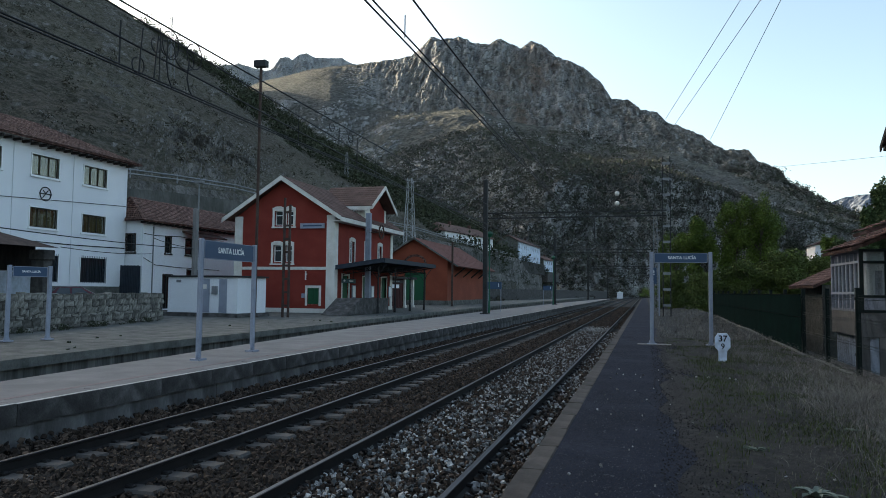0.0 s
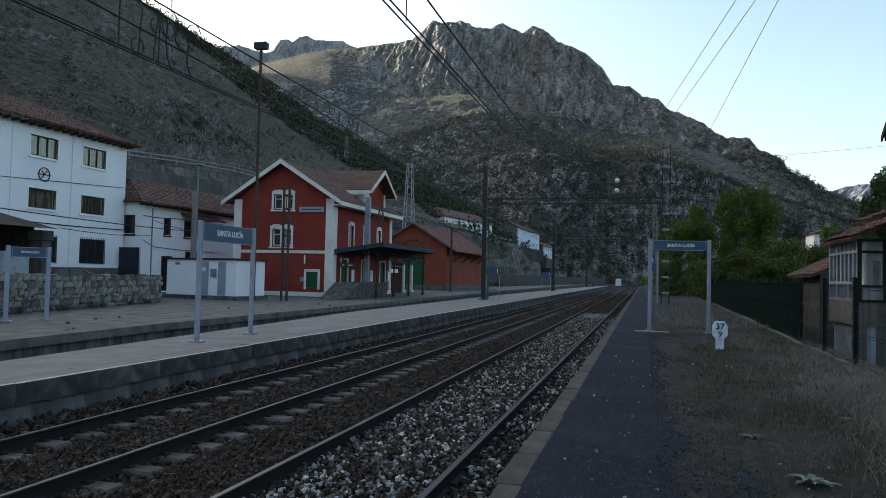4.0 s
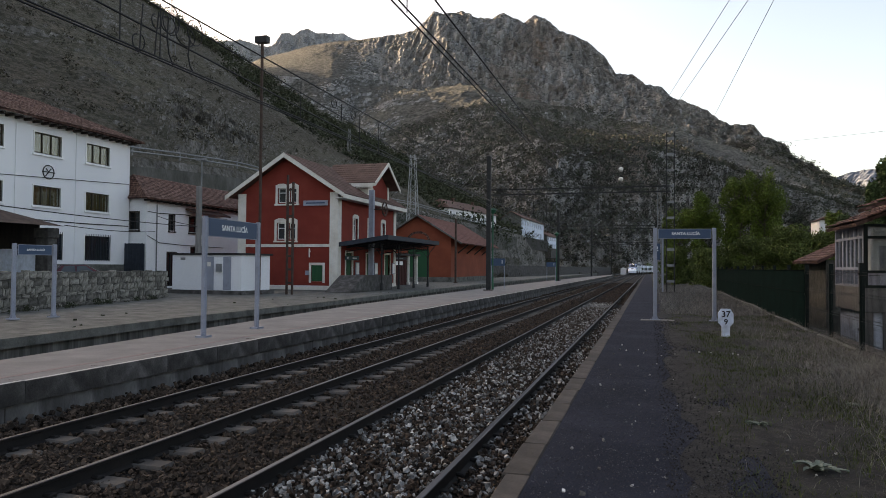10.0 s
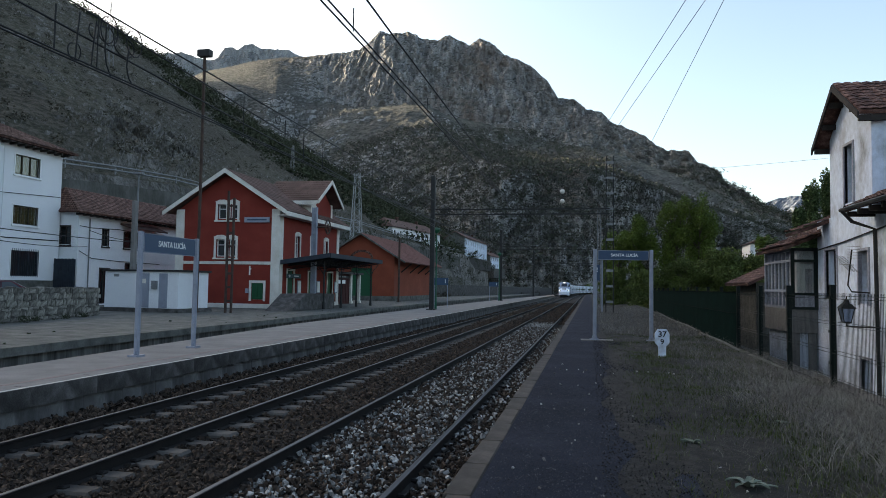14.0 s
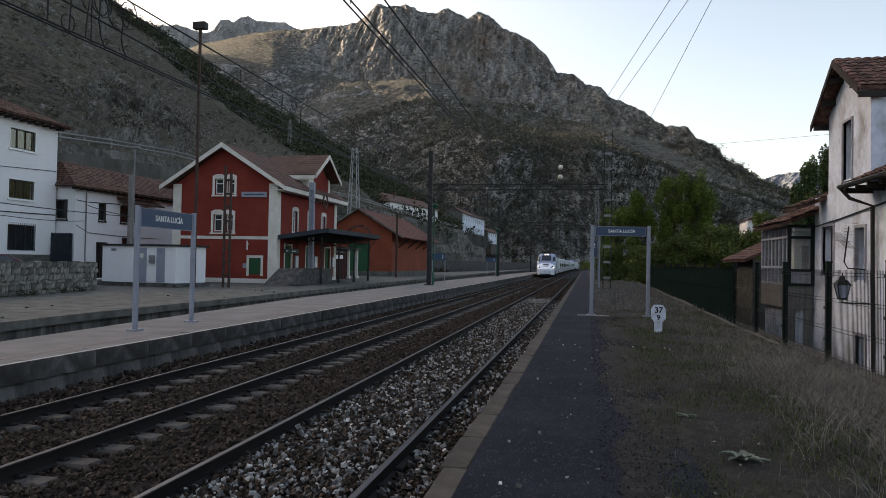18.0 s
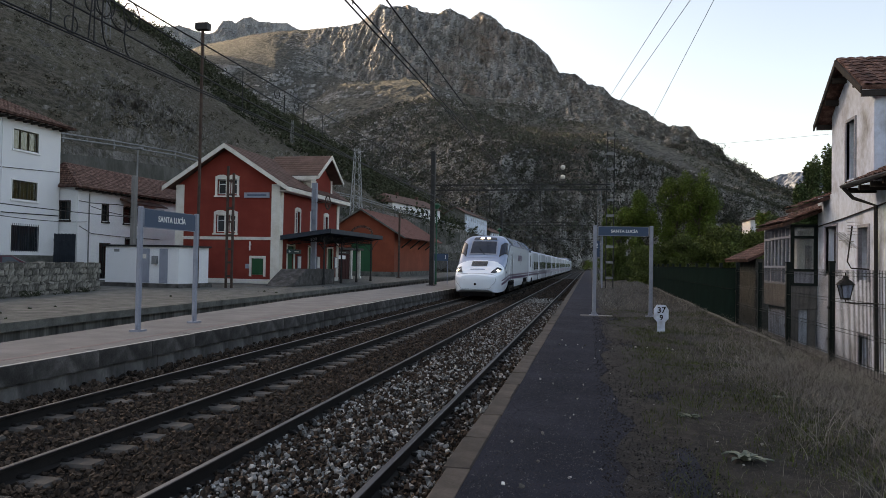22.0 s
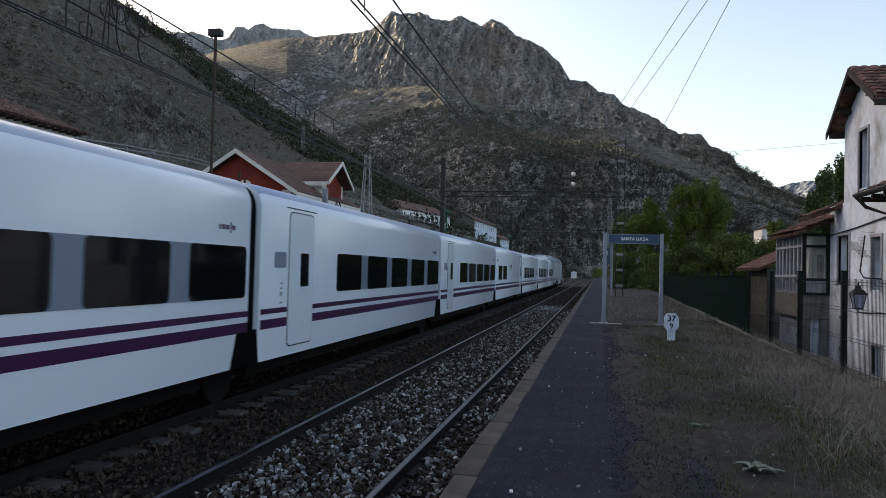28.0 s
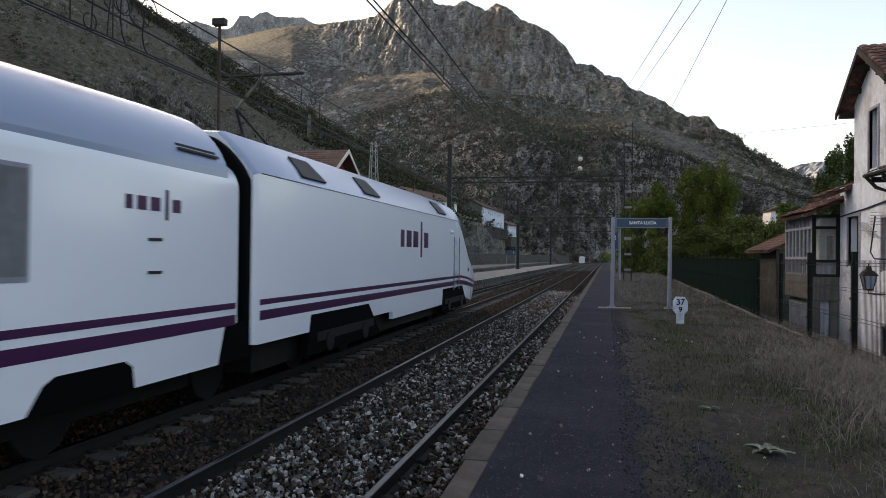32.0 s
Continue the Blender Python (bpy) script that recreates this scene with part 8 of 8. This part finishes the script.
scrub("east_slope_scrub", mountain, lambda c: (c[:, 0] > 70) & (c[:, 0] < 190) & (c[:, 2] > 12) & (c[:, 2] < 105) & (c[:, 1] > 430) & (c[:, 1] < 680), 4200, 1.8, M_BROOM_HAZED, "dark broom over the eastern shoulder of the mountain", 19, 12, 0.27)
scrub("mountain_broom", mountain, on_slope, 8000, 2.2, M_BROOM_HAZED, "dark green broom over the mountain slopes", 17, 12, 0.27)


def clumps(name, spots, mat, label, seed, leaf=0.05, per=60):
    """Low leafy tufts at given spots (x, y, z, size)."""
    rng = np.random.default_rng(seed)
    v, f = leaf_cloud(rng, [(x, y, z + r * 0.5) for x, y, z, r in spots], [(r, r, r * 0.7) for _, _, _, r in spots], per * len(spots), leaf)
    return tagged(from_arrays(name, v, f, mat), label, "", "", "stuff")


_r = random.Random(77)
clumps("trackside_weeds", [(lambda y: (-26.2 + (y - 99) * 0.055 + _r.uniform(0, 1.2), y, -0.6, _r.uniform(0.4, 1.3)))(99 + k * 0.8) for k in range(190)], M_SCRUB, "brown brambles along the trackside wall", 61, 0.16, 70)
clumps("cutting_bushes", [(x, 336 + 0.9 * max(0, x) + _r.uniform(-4, 3), _r.uniform(-1.2, 2.5), _r.uniform(0.8, 2.2)) for x in [_r.uniform(-34, 14) for k in range(150)]], M_SCRUB, "brown scrub at the foot of the rock wall", 64, 0.22, 70)
clumps("bank_bushes", [(_r.uniform(-3.5, 14), 316 + _r.uniform(0, 26), _r.uniform(-0.6, 2.4), _r.uniform(0.8, 1.9)) for k in range(70)], M_LEAF, "low green bushes inside the bend of the line", 65, 0.2, 70)
clumps("yard_weeds", [(-17.3 - (y - 5) * 0.235 + _r.uniform(0.1, 0.5), y, -0.03, _r.uniform(0.08, 0.25)) for y in [_r.uniform(10, 30) for k in range(40)]], M_SCRUBG, "small weeds at the foot of the stone wall", 62, 0.035, 60)
clumps("platform_weeds", [(_r.uniform(-17.5, -14.2), _r.uniform(12, 44), -0.04, _r.uniform(0.02, 0.06)) for k in range(16)], M_SCRUBG, "weeds in the cracks of the old yard", 63, 0.03, 40)


# ---- grass on the verge ----
def blades(name, n, xr, yr, height, width, mat, label, seed, lean=0.5, bias=None, segs=2):
    rng = np.random.default_rng(seed)
    x = rng.uniform(*xr, n)
    y = yr[0] + (yr[1] - yr[0]) * rng.random(n) ** 1.5
    if bias is not None:
        keep = rng.random(n) < bias(x, y)
        x, y = x[keep], y[keep]
        n = len(x)
    z = np.array([verge_z(a, b) for a, b in zip(x, y)]) - 0.01
    h = height * rng.uniform(0.4, 1.2, n)
    a = rng.uniform(0, math.tau, n)
    l = lean * rng.uniform(0.2, 1.4, n) * h
    w = width * rng.uniform(0.6, 1.4, n)
    dx, dy = np.cos(a), np.sin(a)
    px, py = -dy * w, dx * w
    verts, faces = [], []
    cols = []
    for k in range(segs + 1):
        t = k / segs
        cx, cy, cz = x + dx * l * t ** 1.7, y + dy * l * t ** 1.7, z + h * (t - 0.28 * t * t * lean)
        s = (1 - t) * 0.85 + 0.15
        cols.append((np.stack([cx - px * s, cy - py * s, cz], 1), np.stack([cx + px * s, cy + py * s, cz], 1)))
    v = np.stack([c for pair in cols for c in pair], 1).reshape(-1, 3)
    m = 2 * (segs + 1)
    base = np.arange(n)[:, None] * m
    f = np.concatenate([base + np.array([2 * k, 2 * k + 1, 2 * k + 3, 2 * k + 2]) for k in range(segs)], 0)
    return tagged(from_arrays(name, v, f, mat), label, "", "", "stuff")


def _cluster(x, y):
    return np.clip(np.array([noise.noise((a * 1.1, b * 0.8, 5.0)) for a, b in zip(x, y)]) * 1.6 + 0.55, 0.03, 1)


blades("short_grass", 62000, (0.55, 4.15), (2.2, 26), 0.08, 0.0042, M_GRASS, "short green grass on the verge", 11, 0.7, lambda x, y: np.clip(_cluster(x, y) * np.clip((x - 0.3) / 0.9, 0, 1), 0, 1))
blades("dry_grass", 13000, (0.5, 4.15), (2.2, 30), 0.10, 0.002, M_STRAW, "short dry grass on the verge", 12, 0.9, lambda x, y: np.clip((x - 0.75) / 1.2, 0.03, 1))
blades("tall_dry_grass", 52000, (1.5, 4.15), (3.2, 24), 0.42, 0.0022, M_STRAW, "tangle of tall dry stalks before the fence", 13, 1.6, lambda x, y: np.clip(np.clip((x - 1.9) / 1.1, 0, 1) * (0.10 + 1.2 * np.exp(-((y - 10.5) / 4.2) ** 2 - ((x - 3.5) / 1.1) ** 2)) + 0.5 * np.clip(_cluster(x + 9, y) - 0.7, 0, 1), 0, 1), 5)
blades("dead_litter", 22000, (0.65, 4.1), (2.2, 14), 0.05, 0.0028, M_SCRUB, "dead stalks and leaves lying on the verge", 18, 2.6)
blades("far_grass", 9000, (0.5, 4.15), (26, 70), 0.18, 0.007, M_STRAW, "dry grass along the far fence", 14, 0.9)

blades("grass_behind", 7000, (0.5, 4.15), (-8, 2.6), 0.10, 0.003, M_STRAW, "dry grass beside the low platform", 15, 0.9)
blades("green_tufts", 16000, (0.6, 3.2), (3.0, 20), 0.085, 0.004, M_GRASS, "green tufts along the asphalt edge", 16, 0.9, lambda x, y: np.clip(_cluster(x * 1.3 + 3, y * 1.3) - 0.35, 0, 1))

# a few thistle rosettes and stones
def rosette(x, y, size, seed):
    rng = np.random.default_rng(seed)
    th = thing("thistle_plant", "pale grey-green thistle rosette on the verge", "plant", None, "thistles on the verge")
    z = verge_z(x, y)
    for k in range(13):
        a = math.tau * k / 13 + rng.uniform(-0.2, 0.2)
        L, up = size * rng.uniform(0.6, 1.1), rng.uniform(0.2, 0.9)
        bm = bm_new()
        d = Vector((math.cos(a), math.sin(a), 0))
        s = Vector((-math.sin(a), math.cos(a), 0))
        prev = None
        for j in range(5):
            t = j / 4
            c = Vector((x, y, z)) + d * L * t + Vector((0, 0, size * up * (t - 0.75 * t * t)))
            w = size * 0.14 * math.sin(math.pi * (0.15 + 0.85 * t)) * (1.25 if j % 2 else 0.8)
            row = [bm.verts.new(c - s * w + Vector((0, 0, 0.012))), bm.verts.new(c), bm.verts.new(c + s * w + Vector((0, 0, 0.012)))]
            if prev:
                for i in range(2):
                    bm.faces.new((prev[i], prev[i + 1], row[i + 1], row[i]))
            prev = row
        part("leaf", bm, M_THISTLE, th)
    return th


M_THISTLE = rough_stuff("thistle_leaf", (0.10, 0.13, 0.10), (0.16, 0.19, 0.155), (0.24, 0.27, 0.22), 12, 60, 0.8, 0.1, 0.002, obj=0.2)
rosette(1.29, 6.34, 0.22, 1)
rosette(1.05, 7.81, 0.12, 2)
rosette(2.35, 9.6, 0.10, 3)


# ---- stones ----
def stones(name, n, xr, yr, zr, size, mat, label, seed, power=1.6, keep=None, flat=0.7):
    """Broken stones, each a bent block of its own."""
    rng = np.random.default_rng(seed)
    cube = np.array([(x, y, z) for z in (-1, 1) for y in (-1, 1) for x in (-1, 1)], float)
    fc = np.array(((0, 2, 3, 1), (4, 5, 7, 6), (0, 1, 5, 4), (2, 6, 7, 3), (0, 4, 6, 2), (1, 3, 7, 5)))
    x = rng.uniform(*xr, n)
    y = yr[0] + (yr[1] - yr[0]) * rng.random(n) ** power
    if keep is not None:
        k = rng.random(n) < keep(x, y)
        x, y = x[k], y[k]
        n = len(x)
    z = rng.uniform(*zr, n)
    s = size * rng.uniform(0.45, 1.2, (n, 1, 1)) * rng.uniform(0.6, 1.15, (n, 1, 3)) * np.array([1, 1, flat])
    pts = cube[None] * rng.uniform(0.5, 1.0, (n, 8, 3)) * s * 0.5
    q = rng.normal(size=(n, 4))
    q /= np.linalg.norm(q, axis=1)[:, None]
    w, a, b, c = q.T
    R = np.stack([np.stack([1 - 2 * (b * b + c * c), 2 * (a * b - c * w), 2 * (a * c + b * w)], -1), np.stack([2 * (a * b + c * w), 1 - 2 * (a * a + c * c), 2 * (b * c - a * w)], -1),
                  np.stack([2 * (a * c - b * w), 2 * (b * c + a * w), 1 - 2 * (a * a + b * b)], -1)], 1)
    pts = np.einsum("nij,nkj->nki", R, pts) + np.stack([x, y, z], -1)[:, None]
    f = (np.arange(n)[:, None, None] * 8 + fc[None]).reshape(-1, 4)
    return tagged(from_arrays(name, pts.reshape(-1, 3), f, mat), label, "", "", "stuff")


off_rails = lambda x, y: np.where(np.min([abs(x - t - s) for t in TRACKS.values() for s in (-0.87, 0.87)], 0) < 0.05, 0, 1)
on_block = lambda x, y: (np.min([abs(x - TRACKS["far"] - s) for s in (-0.87, 0.87)], 0) < 0.40) & (abs((y - 1.2 + 0.3) % 0.6 - 0.3) < 0.13)
off_blocks = lambda x, y: off_rails(x, y) * np.where(on_block(x, y), 0.12, 1)
stones("pale_ballast", 10000, (-3.62, -2.0), (2.0, 46), (-0.62, -0.54), 0.066, M_STONE_WHITE, "pale limestone ballast between the rails", 31, 1.9, off_rails)
stones("dark_ballast_near", 24000, (-3.7, -1.12), (2.0, 40), (-0.615, -0.545), 0.066, M_STONE_RUST, "dark oily ballast along the near rails", 32, 1.9, off_rails)
stones("pale_ballast_edge", 2600, (-1.88, -1.12), (2.0, 40), (-0.61, -0.54), 0.075, M_STONE_WHITE, "pale ballast below the platform edge", 33, 1.7, off_rails)
stones("rusty_ballast", 38000, (-8.15, -3.72), (3.0, 48), (-0.645, -0.575), 0.068, M_STONE_RUST, "rust-brown ballast of the far track", 34, 1.7, off_blocks)
stones("ballast_shoulder", 5000, (-8.15, -7.3), (4.0, 40), (-0.58, -0.48), 0.085, M_STONE_RUST, "ballast heaped against the island platform", 35, 1.5)
stones("edge_gravel", 12000, (0.12, 1.05), (2.0, 24), (-0.002, 0.02), 0.017, M_GRAVEL, "dark gravel and dirt along the asphalt edge", 39, 1.8, lambda x, y: np.clip(1.3 - abs(x - 0.55) / 0.55, 0, 1))
stones("platform_grit", 17000, (-0.85, 0.75), (2.0, 12), (0.0, 0.003), 0.013, M_GRIT, "pale grit scattered on the asphalt", 36, 1.8)
stones("platform_pebbles", 90, (-0.7, 1.6), (3.0, 16), (0.005, 0.015), 0.04, M_STONE_WHITE, "loose pale pebbles on the platform", 37, 1.3)
stones("siding_rubble", 3000, (-13.0, -10.6), (6, 40), (-0.93, -0.86), 0.12, M_STONE_RUST, "rubble in the disused siding", 38, 1.3)

stones("pale_ballast_behind", 2600, (-3.62, -2.0), (-12, 2.2), (-0.62, -0.54), 0.07, M_STONE_WHITE, "pale ballast further down the near track", 41, 1.0, off_rails)
stones("rusty_ballast_behind", 7000, (-8.15, -1.12), (-12, 3.2), (-0.62, -0.555), 0.08, M_STONE_RUST, "rusty ballast further down the line", 42, 1.0, off_blocks)
stones("rusty_ballast_far", 9000, (-8.15, -1.12), (44, 110), (-0.62, -0.545), 0.12, M_STONE_RUST, "rusty ballast towards the bend", 43, 1.2, off_blocks)

# ---- pieces of track and platforms ----
bm = bm_new()
box(bm, -0.40, 0.40, -0.14, 0.14, -0.2, 0.0)
bevelled(bm, 0.03)
blk_mesh = piece("sleeper_block", bm, M_SLEEPER)
rng = random.Random(4)
for k in range(140):
    for s in (-0.87, 0.87):
        shared("sleeper_block", blk_mesh, tracks["far"], pose(TRACKS["far"] + s + rng.uniform(-0.03, 0.03), 1.2 + k * 0.6 + rng.uniform(-0.02, 0.02), -0.566 + rng.uniform(-0.014, 0.008), 0, 0, rng.uniform(-2, 2)))
bm = bm_new()
box(bm, -0.10, 0.10, -0.05, 0.05, 0, 0.05)
bevelled(bm, 0.015)
clip_mesh = piece("rail_clip", bm, M_RAIL)
for k in range(36):
    for key in ("near", "far"):
        for s in (-0.87, 0.87):
            shared("rail_clip", clip_mesh, tracks[key], pose(TRACKS[key] + s, 1.2 + k * 0.6, -0.585))
edge = tagged(new("platform_coping"), "worn brown stone coping of the low platform", "", "", "structure")
cop = []
for v in range(4):
    bm = bm_new()
    box(bm, -0.11 + 0.008 * (v - 1.5), 0.11, -0.495, 0.495, -0.155, 0.0)
    bevelled(bm, 0.014)
    for w in bm.verts:
        w.co += Vector((rng.uniform(-0.004, 0.004), 0, rng.uniform(-0.004, 0.004)))
    cop.append(piece("coping_stone", bm, M_COPING))
for k in range(160):
    shared("coping_stone", cop[k % 4], edge, pose(-0.985 + rng.uniform(-0.012, 0.012), -2 + k * 1.0, rng.uniform(-0.008, 0.006), 0, rng.uniform(-1.0, 1.0), rng.uniform(-0.5, 0.5)))
isl = tagged(new("island_edge"), "concrete edge slabs and wall blocks of the island platform", "", "", "structure")
sl_m, bl_m = [], []
for v in range(6):
    bm = bm_new()
    low = [(-0.748 + 1.496 * i / 12, -0.29 + (rng.uniform(-0.02, 0.018) if 0 < i < 12 else 0)) for i in range(13)]
    prism(bm, low + [(0.748, -0.01), (0.74, 0.004), (-0.74, 0.004), (-0.748, -0.01)], "x", -0.26, 0.02)
    sl_m.append(piece("edge_slab", bm, M_PWALL))
    bm = bm_new()
    box(bm, -0.3, -0.05 + 0.01 * (v % 3), -0.499, 0.499, -0.55, 0.02)
    bevelled(bm, 0.006)
    bl_m.append(piece("wall_block", bm, M_LOWWALL))
bm = bm_new()
box(bm, -0.03, 0.03, -0.74, 0.74, 0, 0.004)
paint = piece("edge_line", bm, M_EDGE)
bm = bm_new()
box(bm, -0.20, 0.02, -0.73, 0.73, 0, 0.003)
top_mesh = piece("edge_top", bm, M_ISLAND)
bm = bm_new()
box(bm, -0.05, 0.05, -0.74, 0.74, 0, 0.004)
worn = piece("worn_line", bm, M_FADED)
for k in range(120):
    y = -2 + k * 1.5
    z = rng.uniform(-0.006, 0.004)
    shared("edge_slab", sl_m[rng.randrange(6)], isl, pose(-8.2 + rng.uniform(-0.01, 0.01), y, z))
    shared("edge_line", paint, isl, pose(-8.225, y, 0.005 + z))
    shared("worn_line", worn, isl, pose(-8.72 + rng.uniform(-0.01, 0.01), y, 0.0))
    shared("edge_top", top_mesh, isl, pose(-8.29, y, 0.0048 + z))
for k in range(150):
    shared("wall_block", bl_m[rng.randrange(6)], isl, pose(-8.2 + rng.uniform(-0.02, 0.01), -2 + k * 1.0, -0.30, 0, rng.uniform(-0.6, 0.6), rng.uniform(-0.4, 0.4)))

# rubble wall along the yard
wall = tagged(new("yard_wall"), "grey rubble stone wall along the station yard", "", "", "structure")
pts = [Vector((-17.4, 5.0)), Vector((-20.35, 18.0)), Vector((-23.3, 30.4))]
st_m = []
for v in range(10):
    bm = bm_new()
    box(bm, -0.5, 0.5, -0.16, 0.16, -0.5, 0.5)
    bevelled(bm, 0.018)
    for c in [(sx, sz) for sx in (-1, 1) for sz in (-1, 1)]:
        dx, dz = rng.uniform(-0.17, 0.06) * c[0], rng.uniform(-0.19, 0.08) * c[1]
        for w in bm.verts:
            if w.co.x * c[0] > 0.2 and w.co.z * c[1] > 0.2:
                w.co += Vector((dx, rng.uniform(-0.008, 0.008), dz))
    st_m.append(piece("stone", bm, M_RUBBLE))
for a, b in zip(pts, pts[1:]):
    d = b - a
    L, ang = d.length, math.degrees(math.atan2(d.y, d.x))
    bm = bm_new()
    box(bm, 0, L, 0.02, 0.42, 0, 1.33, Matrix.Translation((a.x, a.y, -0.02)) @ Matrix.Rotation(radians(ang), 4, "Z"))
    part("core", bm, M_MORTAR, wall)
    z = 0.0
    far_stones = bm_new() if a.y < 10 else None
    while z < 1.3:
        h = rng.uniform(0.10, 0.27)
        u = rng.uniform(-0.2, 0)
        while u < L:
            w = rng.choice((rng.uniform(0.12, 0.24), rng.uniform(0.22, 0.55)))
            m = Matrix.Translation((a.x, a.y, z + h / 2)) @ Matrix.Rotation(radians(ang), 4, "Z") @ Matrix.Translation((u + w / 2, 0.15 + rng.uniform(-0.014, 0.014), rng.uniform(-0.035, 0.035))) \
                @ Matrix.Rotation(radians(rng.uniform(-12, 12)), 4, "Y") @ Matrix.Diagonal((w * rng.uniform(0.92, 1.08), 1, h * rng.uniform(0.85, 1.25), 1))
            if far_stones is None:
                shared("stone", st_m[rng.randrange(10)], wall, m)
            elif u > L - 8:
                box(far_stones, -0.5, 0.5, -0.16, 0.16, -0.5, 0.5, m)
            u += w
        z += h
    if far_stones is not None:
        part("stones", far_stones, M_RUBBLE, wall)


def motions():
    """The train comes round the bend and up the far track at an even speed, past the camera; each car follows the rails."""
    x0 = TRACKS["far"]
    walk(train, [(t, pose(x0, NOSE_AT_23 - SPEED * (t - 23), 0)) for t in (0, 8, 16, 24, 32)])
    for car, ya, yb, rest in cars:
        rows = []
        for t in [*range(23), 24, 32]:
            nose = NOSE_AT_23 - SPEED * (t - 23)
            f, r = on_line(x0, nose + ya), on_line(x0, nose + yb)
            turn = -math.degrees(math.atan2(r[0] - f[0], r[1] - f[1]))
            rows.append((t, pose(f[0] - x0, f[1] - nose, 0, 0, 0, turn) @ Matrix.Translation((0, -ya, 0)) @ rest))
        walk(car, rows)


motions()
